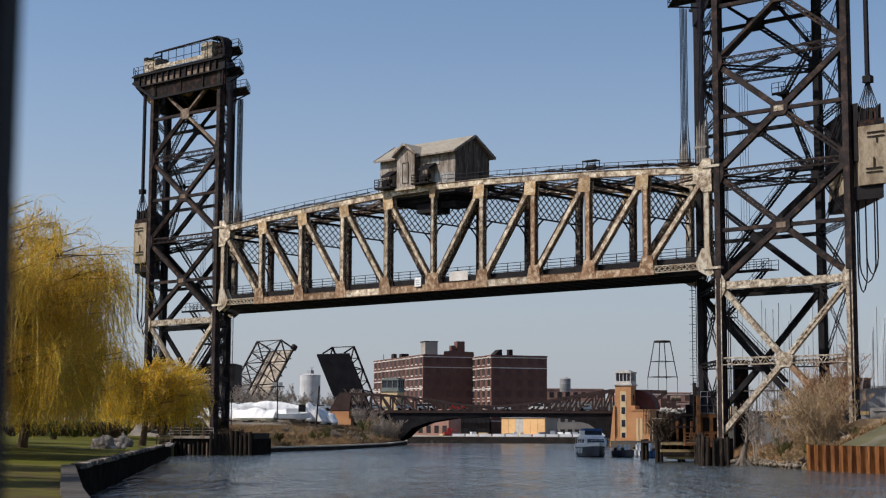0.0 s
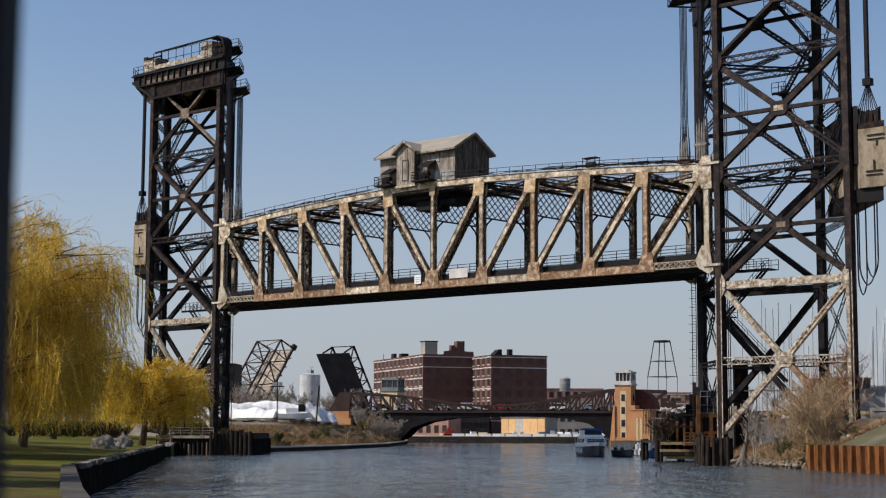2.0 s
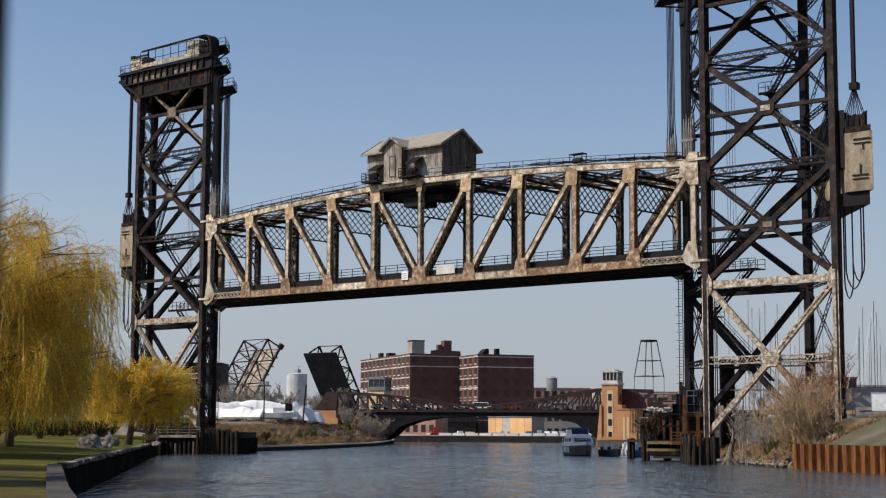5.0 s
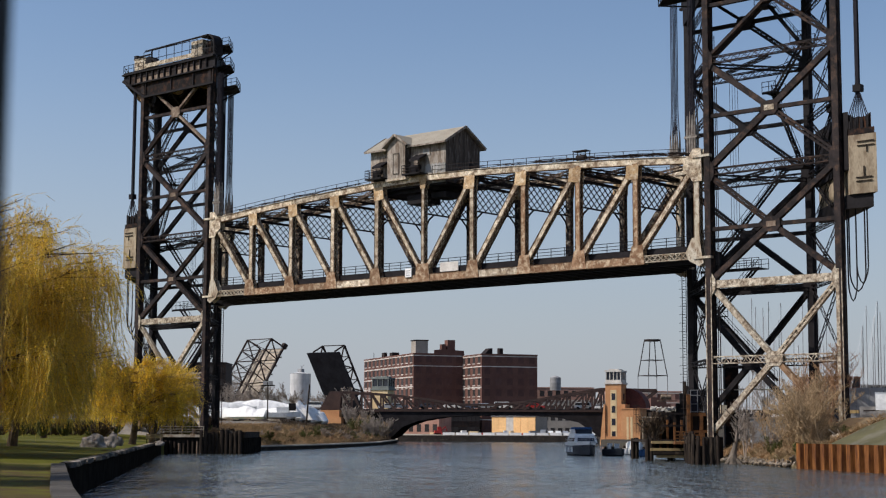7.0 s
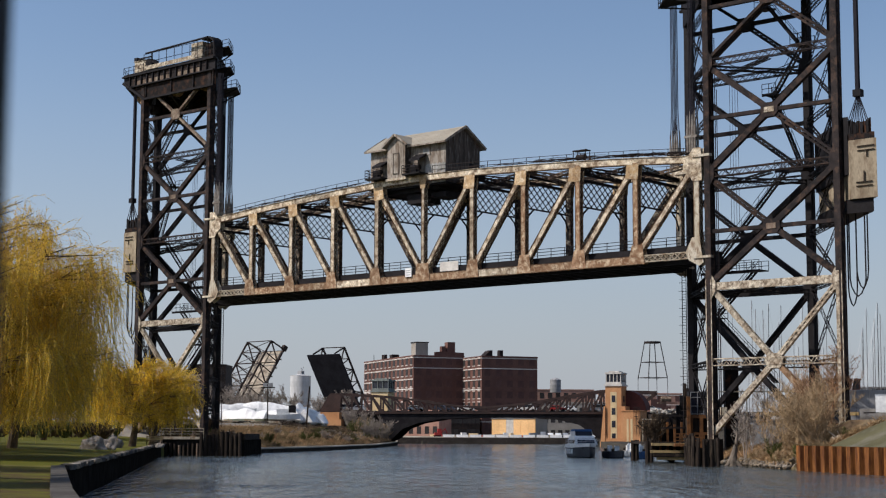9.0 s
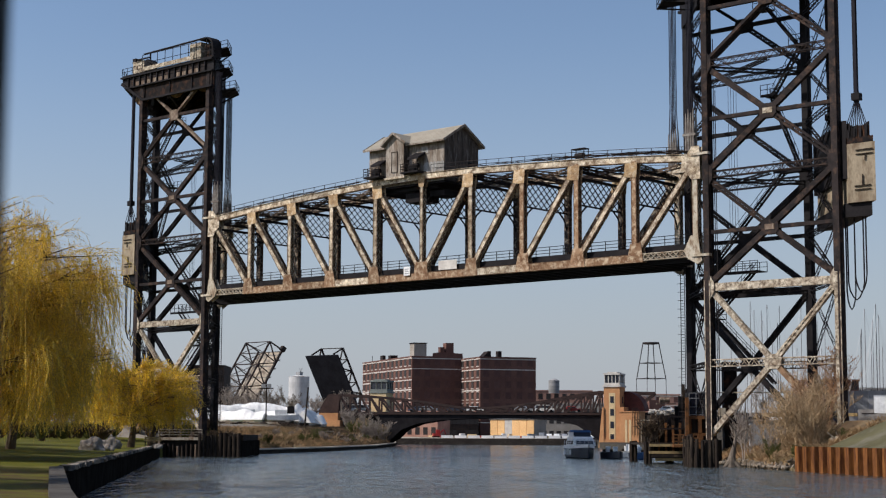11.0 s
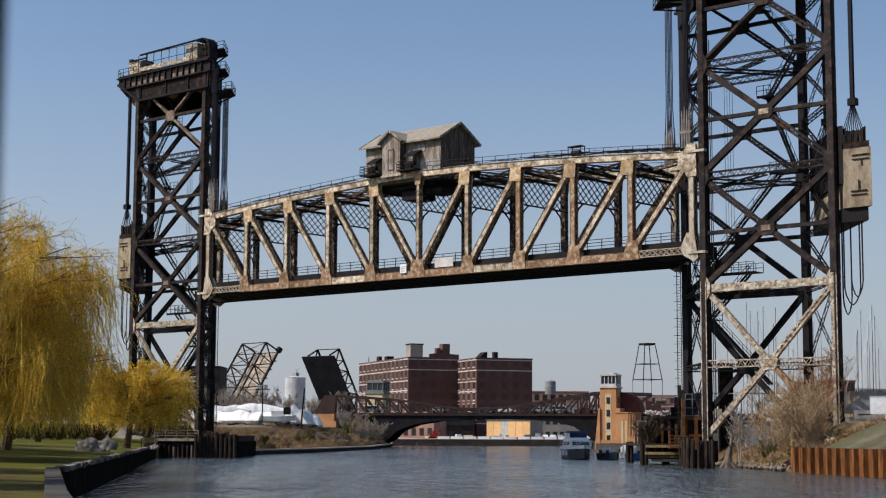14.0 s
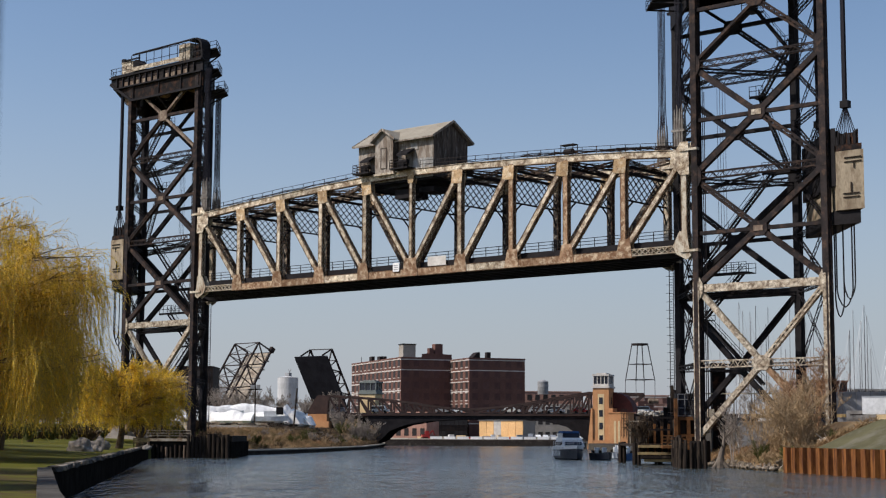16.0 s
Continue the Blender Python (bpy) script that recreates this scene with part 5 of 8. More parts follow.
def willow(u, d, base, height, radius, seed, strands, leaf, material, label, trunk_r=0.45, low=1.5, boughs=44, droop=1.0):
    """A trunk that forks into arching boughs; side twigs on them let clustered strands fall, with gaps between."""
    rng = random.Random(seed)
    t = thing("willow_tree", *plan(u, d, base), label=label, category="tree", group="willows on the lawn")
    wood = Sticks()
    fork = Vector((0.1, 0.3, height * 0.24))
    pts = [Vector((0, 0, -0.3)), Vector((0.2, 0.1, height * 0.12)), fork]
    for p, q, a, b in zip(pts, pts[1:], (1.25, 1.0), (1.0, 0.85)):
        wood.stick(p, q, trunk_r * a, trunk_r * b, 9)
    raw("trunk", wood.v, wood.f, BARK, t)
    limbs, crown, twigs = Sticks(), Sticks(), Sticks()
    per = max(2, strands // (boughs * 7))

    def strand(p, out, length, spray):
        step = leaf * 1.25
        prev = p.copy()
        vel = out * rng.uniform(0.3, 1.0) + Vector((rng.uniform(-0.3, 0.3), rng.uniform(-0.3, 0.3), rng.uniform(-0.2, 0.9) if spray else rng.uniform(-0.1, 0.5)))
        bend = Vector((rng.uniform(-0.02, 0.02), rng.uniform(-0.02, 0.02), 0))
        dense = 1 if rng.random() < 0.55 else 2
        for k in range(max(3, int(length / step))):
            fall = min(1.0, (k + 1) * step / (3.4 if spray else 1.6))
            dirn = (vel * (1 - fall) + Vector((0, 0, -1)) * (0.1 + fall * droop) + bend * k + Vector((rng.uniform(-0.1, 0.1), rng.uniform(-0.1, 0.1), 0))).normalized()
            q = prev + dirn * step
            if q.z < 0.25:
                break
            if k % 5 == 0:
                twigs.stick(prev, prev + dirn * step * 5, 0.008 + leaf * 0.02, 0.006 + leaf * 0.015, 3)
            for _ in range(dense):
                a = rng.uniform(0, 6.28)
                s = Vector((math.cos(a), math.sin(a), rng.uniform(-0.6, 0.6)))
                crown.leaf(q, (dirn + s * rng.uniform(0.2, 0.9)).normalized(), Vector((-s.y, s.x, rng.uniform(-0.5, 0.5))), leaf * rng.uniform(0.8, 1.6), leaf * 0.5)
            prev = q

    for i in range(boughs):
        az = 6.2832 * (i * 0.618 + rng.uniform(-0.06, 0.06))
        lobe = 0.84 + 0.14 * math.sin(az * 3 + seed) + 0.1 * math.sin(az * 7 + 2 * seed)
        f = 0.25 + 0.75 * math.sqrt((i + 0.5) / boughs)
        z = height * (0.36 + 0.62 * math.sqrt(max(0.0, 1 - (0.93 * f) ** 2))) * rng.uniform(0.88, 1.0)
        if i % 3 == 1:
            z = max(height * 0.28, z * rng.uniform(0.5, 0.8))
        out = Vector((math.cos(az), math.sin(az), 0))
        end = out * radius * min(0.88, f * lobe) + Vector((0, 0, z))
        mid = out * radius * f * 0.42 + Vector((0, 0, fork.z + (z - fork.z) * 0.95 + 0.1 * radius * f))
        path = [fork * (1 - g) ** 2 + mid * 2 * g * (1 - g) + end * g * g + Vector((rng.uniform(-0.2, 0.2), rng.uniform(-0.2, 0.2), 0)) * g for g in (k / 9 for k in range(10))]
        r = trunk_r * rng.uniform(0.28, 0.42)
        for p, q in zip(path, path[1:]):
            limbs.stick(p, q, r, r * 0.78, 5)
            r = max(0.02, r * 0.78)
        for j in range(7):
            g = 0.42 + 0.58 * j / 6
            k = min(8, int(g * 9))
            p = path[k].lerp(path[k + 1], g * 9 - k) if k < 9 else path[9]
            side = az + rng.choice((-1, 1)) * rng.uniform(0.2, 1.4)
            way_out = Vector((math.cos(side), math.sin(side), rng.uniform(-0.05, 0.45))).normalized()
            reach = rng.uniform(0.9, 2.3) * radius / 9
            tip = p + way_out * reach
            limbs.stick(p, tip, 0.045, 0.018, 4)
            for _ in range(int(per * rng.choice((0.35, 0.6, 1.0, 2.1)))):
                h = rng.random() ** 0.7
                o = p.lerp(tip, h) + Vector((rng.gauss(0, 0.16), rng.gauss(0, 0.16), rng.gauss(0, 0.12))) * radius / 7
                if o.xy.length > radius * 0.98:
                    continue
                spray = rng.random() < (0.65 if o.z > height * 0.55 else 0.42)
                length = rng.uniform(0.2, 1.0) * (0.2 + 0.4 * f ** 1.5) * height * (0.4 if spray else 1.0)
                strand(o, way_out, min(length, max(0.8, o.z - low - rng.uniform(0, 2.0))), spray)
    raw("limb_frame", limbs.v, limbs.f, BARK, t)
    tagged(raw("twig_spray", twigs.v, twigs.f, TWIGGY, t), kind="stuff")
    tagged(raw("crown", crown.v, crown.f, material, t), kind="stuff")
    return t


willow(-29.6, 97, 2.1, 15.8, 10.8, 3, 11000, 0.105, LEAF, "large weeping willow with yellow spring leaves", 0.5, 0.2, 62)
willow(-35.0, 128, 2.2, 12.0, 8.6, 8, 5400, 0.15, LEAF, "weeping willow with hanging yellow-green strands", 0.35, 0.2, 44)
willow(-34.4, 174, 1.9, 9.6, 5.3, 5, 4600, 0.19, LEAF2, "golden yellow willow beside the seawall", 0.36, 1.0, 40, 0.45)
willow(-33.8, 182, 1.9, 9.3, 5.6, 6, 4000, 0.2, LEAF2, "golden yellow willow standing close to its neighbour", 0.3, 1.0, 40, 0.45)
willow(-48.0, 160, 2.3, 11.5, 7.5, 12, 1700, 0.24, LEAF, "weeping willow farther back on the lawn", 0.35, 0.1, 34)
willow(-52.0, 205, 2.3, 11.5, 7.5, 19, 900, 0.26, LEAF2, "weeping willow at the back of the lawn", 0.35, 0.1, 30)
# added out of view on the left, to shade the lawn
willow(-42.0, 112, 2.3, 13.5, 8.0, 15, 3800, 0.34, LEAF, "unseen weeping willow added to shade the lawn", 0.4, 0.1, 34)
# two willows out of view, placed for the shade they cast near the seawall
willow(-24.8, 50, 2.2, 13.0, 7.2, 23, 1900, 0.28, LEAF, "weeping willow beside the near seawall", 0.4, 0.9, 30)
willow(-29.0, 69, 2.2, 12.5, 6.6, 24, 1200, 0.28, LEAF, "weeping willow shading the near lawn", 0.4, 0.5, 30)
willow(-64.0, 240, 2.4, 11.0, 8.0, 27, 1200, 0.26, LEAF2, "weeping willow at the far end of the park", 0.35, 0.9, 26)
willow(-50.0, 232, 2.4, 9.0, 6.0, 28, 1200, 0.24, LEAF2, "low weeping willow behind the tower foot", 0.3, 0.9, 26)


# two more unseen willows, added only to block the sun from the left
willow(-41.0, 88, 2.3, 14.0, 8.5, 31, 3800, 0.34, LEAF, "unseen weeping willow added to shade the large willow", 0.4, 0.1, 34)
willow(-49.0, 135, 2.3, 13.5, 8.5, 32, 3000, 0.34, LEAF, "unseen weeping willow added to shade the trees beside it", 0.4, 0.1, 34)


def bare_shrub(name, u, d, base, height, spread, seed, stems, material, label, category="shrub", group="", twig=0.02, levels=4, lean_to=None):
    rng = random.Random(seed)
    t = Sticks()

    def grow(p, dirn, length, r, level):
        k = 1 if level == levels else (3, 3, 2, 2)[level]
        for i in range(k):
            dirn = (dirn + Vector((rng.uniform(-0.16, 0.16), rng.uniform(-0.16, 0.16), rng.uniform(-0.05, 0.14)))).normalized()
            q = p + dirn * length / k
            t.stick(p, q, r, r * 0.85, 3 if level > 1 else 5)
            p, r = q, r * 0.85
            if level < levels:
                for _ in range(2 if level else 1):
                    a = rng.uniform(0, 6.28)
                    side = Vector((math.cos(a), math.sin(a), rng.uniform(0.1, 0.7)))
                    grow(p, (dirn * 0.8 + side * 0.75).normalized(), length * rng.uniform(0.42, 0.62), max(twig, r * 0.55), level + 1)

    for i in range(stems):
        a = rng.uniform(0, 6.28)
        lean = rng.uniform(0.1, 1.0) * spread / height
        first = Vector((math.cos(a) * lean, math.sin(a) * lean, 1))
        if lean_to:
            first += RH * lean_to[0] * rng.uniform(0.2, 1.0) + FH * lean_to[1] * rng.uniform(0.2, 1.0)
        grow(Vector((math.cos(a) * 0.2, math.sin(a) * 0.2, -0.1)), first.normalized(), height * rng.uniform(0.45, 0.62), max(twig * 2, height * 0.012), 0)
    ob = raw(name, t.v, t.f, material)
    ob.location = plan(u, d, base)
    return tagged(ob, label, category, group)


# ---- the far bank on the side of the park ----
def boulder(u, d, base, w, h, seed, label):
    rng = random.Random(seed)
    bm = bmesh.new()
    bmesh.ops.create_icosphere(bm, subdivisions=4, radius=1)
    for v in bm.verts:
        k = 1 + 0.42 * noise.noise(v.co * 1.2 + Vector((seed * 7, 0, 0))) + 0.2 * abs(noise.noise(v.co * 2.6 + Vector((seed, 5, 0)))) + 0.07 * noise.noise(v.co * 7 + Vector((seed, 0, 0)))
        v.co = Vector((v.co.x * w / 2 * k, v.co.y * w * 0.38 * k, max(-0.25, v.co.z) * h * k * 0.85))
    ob = part("boulder", bm, STONE, smooth=True)
    ob.matrix_basis = pose(*plan(u, d, base), 0, 0, RIVER + rng.uniform(-20, 20))
    return tagged(ob, label, "boulder", "boulders on the lawn")


boulder(-31.3, 141, 1.8, 2.5, 1.15, 1, "broad grey boulder lying on the lawn")
boulder(-33.6, 160, 1.8, 1.9, 1.25, 2, "dark grey boulder lying on the lawn")
boulder(-30.2, 143, 1.8, 1.0, 0.5, 3, "small pale boulder beside a larger one")
boulder(-28.8, 160, 1.8, 0.8, 0.45, 4, "small grey stone near the seawall")


def park_bench(u, d, base):
    t = thing("park_bench", *plan(u, d, base), RIVER + 10, "pale park bench near the seawall", "bench")
    for i in range(3):
        part("slat", mesh(lambda m: box(m, -0.9, 0.9, -0.25 + i * 0.17, -0.1 + i * 0.17, 0.42, 0.46)), YELLOWISH, t)
    for i in range(3):
        part("slat", mesh(lambda m: box(m, -0.9, 0.9, 0.27, 0.31, 0.52 + i * 0.16, 0.65 + i * 0.16)), YELLOWISH, t)
    for x in (-0.8, 0.8):
        part("leg", mesh(lambda m: (box(m, x - 0.05, x + 0.05, -0.25, 0.3, 0, 0.41), box(m, x - 0.05, x + 0.05, 0.32, 0.37, 0.0, 1.0))), DARK, t)


park_bench(-31.6, 172, 1.85)


def pier_left():
    # timber fenders and dark footing under the tower towards the park
    t = thing("fender_pier", *plan(-34, 222, 0), RIVER, "dark timber fender pier at the foot of the tower", "pier")
    rng = random.Random(2)
    for i in range(9):
        x = 3.4 + (i % 5) * 0.62
        y = -5.2 + (i // 5) * 0.9
        part("fender_post", mesh(lambda m: tube(m, (x, y, -3), (x, y, 3.0 + rng.uniform(-0.25, 0.3)), 0.3, 0.27, 9)), TIMBER, t)
    for i in range(5):
        x = 0.7 + i * 0.5
        part("fender_post", mesh(lambda m: tube(m, (x, -6.0 + 0.2 * i, -3), (x, -6.0 + 0.2 * i, 3.0 + rng.uniform(-0.25, 0.3)), 0.26, 0.24, 9)), TIMBER, t)
    for i in range(11):
        x = -6.2 + i * 0.62
        part("fender_post", mesh(lambda m: tube(m, (x, -4.65, -3), (x, -4.65, 1.7 + rng.uniform(-0.3, 0.5)), 0.22, 0.2, 8)), LEGBROWN if i % 4 == 2 else TIMBER, t)
    part("core", mesh(lambda m: box(m, -6.5, 6.3, -4.4, 16, -3, 2.2)), DARKWALL, t)
    part("cap", mesh(lambda m: box(m, 3.3, 6.5, -4.9, 12, 2.2, 3.0)), TIMBER, t)
    part("walkway", mesh(lambda m: (box(m, -5.2, 0.8, -4.8, -3.2, 2.25, 2.6), railing(m, (-5.2, -4.7, 2.6), (0.8, -4.7, 2.6), 1.1, 1.4, 0.03, 3))), PALE, t, "pale walkway with thin rails")


pier_left()


def wrapped_boat(u, d, base, length, h, rz, seed):
    rng = random.Random(seed)
    t = thing("wrapped_boat", *plan(u, d, base), RIVER + rz, "boat in white shrink wrap laid up on the bank", "boat", "wrapped boats in the yard")
    bm = bmesh.new()
    n, m = 14, 9
    rings = []
    for i in range(n + 1):
        f = i / n
        w = 2.0 * (math.sin(math.pi * min(1, f * 0.62 + 0.38)) ** 0.6) * (1 if f < 0.93 else 0.6)
        ridge = h * (0.82 + 0.18 * math.exp(-((f - 0.45 - 0.12 * math.sin(seed * 2.3)) / 0.22) ** 2)) + 0.45 * abs(math.sin(f * 6.5 + seed * 2)) - 0.25
        ring = []
        for j in range(m):
            g = j / (m - 1)
            a = (g - 0.5) * 2
            z = 1.1 + (ridge - 1.1) * (1 - abs(a) ** 1.5) - 0.12 * math.sin(abs(a) * math.pi) * (1 + math.sin(f * 40)) / 2
            ring.append(bm.verts.new((length * (f - 0.5), a * w * 1.05, z)))
        rings.append(ring)
    for a, b in zip(rings, rings[1:]):
        for j in range(m - 1):
            bm.faces.new((a[j], b[j], b[j + 1], a[j + 1]))
    for r in (rings[0], rings[-1]):
        bm.faces.new(r)
    part("cover", bm, WRAP, t)
    bm = bmesh.new()
    rings = []
    for i in range(n + 1):
        f = i / n
        w = 2.0 * (math.sin(math.pi * min(1, f * 0.62 + 0.38)) ** 0.6)
        rings.append([bm.verts.new((length * (f - 0.5), y * w, z)) for y, z in ((-1, 1.15), (-0.75, 0.6), (0, 0.25), (0.75, 0.6), (1, 1.15))])
    for a, b in zip(rings, rings[1:]):
        for j in range(4):
            bm.faces.new((a[j], a[j + 1], b[j + 1], b[j]))
    part("hull", bm, WRAP, t)
    for x in (-length * 0.3, length * 0.25):
        part("stand", mesh(lambda m: (bar(m, (x, -1.2, 0), (x, -0.7, 0.7), 0.12, 0.12), bar(m, (x, 1.2, 0), (x, 0.7, 0.7), 0.12, 0.12), box(m, x - 0.3, x + 0.3, -0.3, 0.3, 0, 0.35))), TIMBER, t)


for i, (u, d, L0, h, rz) in enumerate([(-46.5, 338, 12, 4.1, 10), (-42.0, 330, 10, 2.9, 165), (-37.8, 341, 12, 4.7, 12), (-36.6, 331, 8, 2.7, 175), (-31.2, 338, 10, 4.4, 76), (-28.6, 338, 9, 3.9, 72), (-27.0, 340, 8, 3.0, 78), (-50.5, 333, 10, 3.4, 5), (-43.0, 347, 12, 4.4, 25)]):
    wrapped_boat(u, d, land_left(pick(LEFT_EDGE, d) - u, d), L0, h + 0.3, rz, i)


def cruiser_on_land(u, d, base):
    t = thing("motor_cruiser", *plan(u, d, base), RIVER + 5, "white motor cruiser with a black hardtop laid up ashore", "boat")
    hull(t, 6.6, 1.3, 0.6, 2.0, GELCOAT)
    part("cabin", mesh(lambda m: box(m, -1.6, 1.2, -1.0, 1.0, 1.98, 3.1)), GELCOAT, t)
    part("canopy", mesh(lambda m: box(m, 0.9, 2.4, -1.05, 1.05, 2.4, 3.9)), BLACK, t)
    for x in (-2, 2):
        part("stand", mesh(lambda m: box(m, x - 0.3, x + 0.3, -0.8, 0.8, 0, 0.7)), TIMBER, t)


def hull(t, length, half, z0, z1, material, name="hull"):
    bm = bmesh.new()
    rings = []
    n = 14
    for i in range(n + 1):
        f = i / n
        w = half * (1 - max(0, (f - 0.45) / 0.55) ** 2.2) + 0.02
        sheer = z1 + 0.45 * max(0, f - 0.4) ** 1.5
        keel = z0 + 0.6 * (z1 - z0) * max(0, (f - 0.6) / 0.4) ** 2
        rings.append([bm.verts.new((length * (f - 0.5), y * w, z)) for y, z in ((-1, sheer), (-0.93, z0 + 0.35 * (z1 - z0)), (-0.5, keel), (0.5, keel), (0.93, z0 + 0.35 * (z1 - z0)), (1, sheer))])
    for a, b in zip(rings, rings[1:]):
        for j in range(6):
            k = (j + 1) % 6
            bm.faces.new((a[j], a[k], b[k], b[j]))
    bm.faces.new(rings[0])
    bm.faces.new(rings[-1][::-1])
    bmesh.ops.recalc_face_normals(bm, faces=bm.faces)
    return part(name, bm, material, t, smooth=False)


cruiser_on_land(-33.6, 329, land_left(18.0, 329))


def lumber_pile(u, d, seed):
    rng = random.Random(seed)
    t = thing("lumber_pile", *plan(u, d, land_left(pick(LEFT_EDGE, d) - u, d)), RIVER + rng.uniform(-25, 25), "low pile of dark timbers and pallets on the bank", "lumber", "piles of timber in the yard")
    for i in range(rng.randint(4, 7)):
        x, z = rng.uniform(-1.6, 0.2), 0.22 * (i // 2)
        part("timber", mesh(lambda m: box(m, x, x + rng.uniform(1.6, 3.2), -0.5 + 0.5 * (i % 2), -0.1 + 0.5 * (i % 2), z, z + 0.2)), (TIMBER, LEGBROWN, BOARD, DARK, PALE)[rng.randint(0, 4)], t)


for i in range(22):
    lumber_pile(-50.0 + i * 1.15, 321 + (i * 7) % 5 * 0.7, 300 + i)


def pole(u, d, base, h, r, lean, name, label, lamp=False, category="pole"):
    t = thing(name, *plan(u, d, base), RIVER, label, category)
    part("shaft", mesh(lambda m: tube(m, (0, 0, -0.3), (lean, 0, h), r, r * 0.7, 8)), TIMBER, t)
    if lamp:
        for x in (-0.6, 0.6):
            part("flood_lamp", mesh(lambda m: box(m, x - 0.38, x + 0.38, -0.4, 0.1, h - 1.3, h - 0.5)), GREYWALL, t)
        part("crossarm", mesh(lambda m: box(m, -1.4, 1.4, -0.08, 0.08, h - 1.5, h - 1.3)), DARK, t)


pole(-36.3, 322, 3.6, 10.0, 0.14, 0.0, "yard_light", "dark pole with a pair of floodlights in the boat yard", True, "yard light")
pole(-28.2, 316, 0.3, 12.0, 0.2, 0.9, "mooring_pole", "leaning grey timber pole on the bank")

for i in range(30):
    rng = random.Random(500 + i)
    u, d = -88 + 56 * i / 29 + rng.uniform(-1.5, 1.5), rng.uniform(395, 480)
    bare_shrub("bare_tree", u * d / 430, d, 4.8, rng.uniform(9.5, 13.5) * (1.0 if i < 18 else 0.8), 8, 30 + i, 3, GREYTWIG, "leafless grey tree behind the boat yard", "tree", "bare trees behind the yard", 0.045, 4)
for i in range(5):
    rng = random.Random(700 + i)
    d = rng.uniform(235, 300)
    u = d * (0.165 + 0.07 * i / 4)
    bare_shrub("bare_tree", u, d, land_right(max(0, u - pick(RIGHT_EDGE, d)), d) - 0.1, rng.uniform(7.5, 11.0), 6, 760 + i, 2, GREYTWIG, "leafless grey tree beyond the tower foot", "tree", "bare trees beyond the tower", 0.03, 4)
for i in range(46):
    rng = random.Random(100 + i)
    f = (i / 45) ** 0.7
    d = 250 + 146 * f + rng.uniform(-2, 2)
    s = rng.uniform(1.5, 8.0)
    u = pick(LEFT_EDGE, d) - s
    bare_shrub("bank_shrub", u, d, land_left(s, d) - 0.1, rng.uniform(1.0, 2.0) + (2.4 if f > 0.72 else 0), 2.6, 200 + i, 7, GREENBUSH if i % 4 == 1 else (TWIG if i % 2 else GREYTWIG), "scrubby bank shrub of bare twigs", "shrub", "scrub along the far bank", 0.035, 3)


for i in range(13):
    rng = random.Random(1200 + i)
    d = rng.uniform(372, 392)
    s2 = rng.uniform(1.0, 13.0)
    u = pick(LEFT_EDGE, d) - s2
    bare_shrub("bank_shrub", u, d, land_left(s2, d) - 0.1, rng.uniform(3.6, 6.2), 3.2, 1300 + i, 4, GREYTWIG if i % 3 else TWIG, "tall grey leafless bush before the bridge abutment", "shrub", "scrub along the far bank", 0.035, 4)
for i in range(34):
    rng = random.Random(1500 + i)
    d = 252 + 120 * i / 33 + rng.uniform(-2, 2)
    s2 = rng.uniform(0.8, 10.0)
    u = pick(LEFT_EDGE, d) - s2
    bare_shrub("bank_shrub", u, d, land_left(s2, d) - 0.1, rng.uniform(0.7, 1.5), 2.4, 1600 + i, 5, (RUSTTWIG, DARKTWIG, TWIG, GREENBUSH)[i % 4], "low tangled shrub on the brown bank", "shrub", "scrub along the far bank", 0.028, 3)


# shrubs in dark colours, standing in for trunks and shade behind the willows
for i in range(16):
    rng = random.Random(900 + i)
    d = rng.uniform(195, 245)
    u = -0.285 * d + 0.075 * d * i / 15
    bare_shrub("hedge_shrub", u, d, 2.6, rng.uniform(1.2, 2.2), 3.5, 940 + i, 12, DARKTWIG if i % 3 else GREENBUSH, "dense shrub darkened for the shade behind the lawn", "shrub", "shrubs behind the willows", 0.06, 3)


for i in range(12):
    rng = random.Random(2100 + i)
    u, d = -47 + i * 1.25, rng.uniform(238, 247)
    bare_shrub("hedge_shrub", u, d, land_left(max(0.5, pick(LEFT_EDGE, d) - u), d) - 0.1, rng.uniform(1.8, 3.4), 3.0, 2140 + i, 10, DARKTWIG if i % 3 else GREENBUSH, "dark tangled shrub behind the fender pier", "shrub", "shrubs behind the pier", 0.05, 3)


# ---- dry grass and weeds on both banks ----
def tufts(name, count, spot, seed, label, tall=0.7, material=None):
    rng = random.Random(seed)
    t = Sticks()
    for i in range(count):
        p = spot(rng)
        for _ in range(3):
            a, k = rng.uniform(0, 6.28), rng.uniform(0.4, 1.0) * tall
            t.stick(p, p + Vector((math.cos(a) * k * 0.7, math.sin(a) * k * 0.7, k * rng.uniform(0.5, 1.0))), 0.035, 0.008, 3)
    tagged(raw(name, t.v, t.f, material or DRYGRASS), label, "grass", kind="stuff")


def far_slope(rng):
    d = rng.uniform(246, 398)
    s = rng.uniform(0.9, 13.0)
    return plan(pick(LEFT_EDGE, d) - s, d, land_left(s, d))


def scrub_slope(rng):
    d = 300 + 96 * rng.random() ** 0.8
    c = rng.randint(0, 25)
    s = min(12.5, max(0.8, 1 + (c * 7.3) % 11 + rng.gauss(0, 0.7)))
    return plan(pick(LEFT_EDGE, d) - s, d + rng.gauss(0, 0.5), land_left(s, d))


def tower_slope(rng):
    d = rng.uniform(146, 186)
    s = rng.uniform(0.8, 8.0)
    return plan(pick(RIGHT_EDGE, d) + s, d, land_right(s, d))


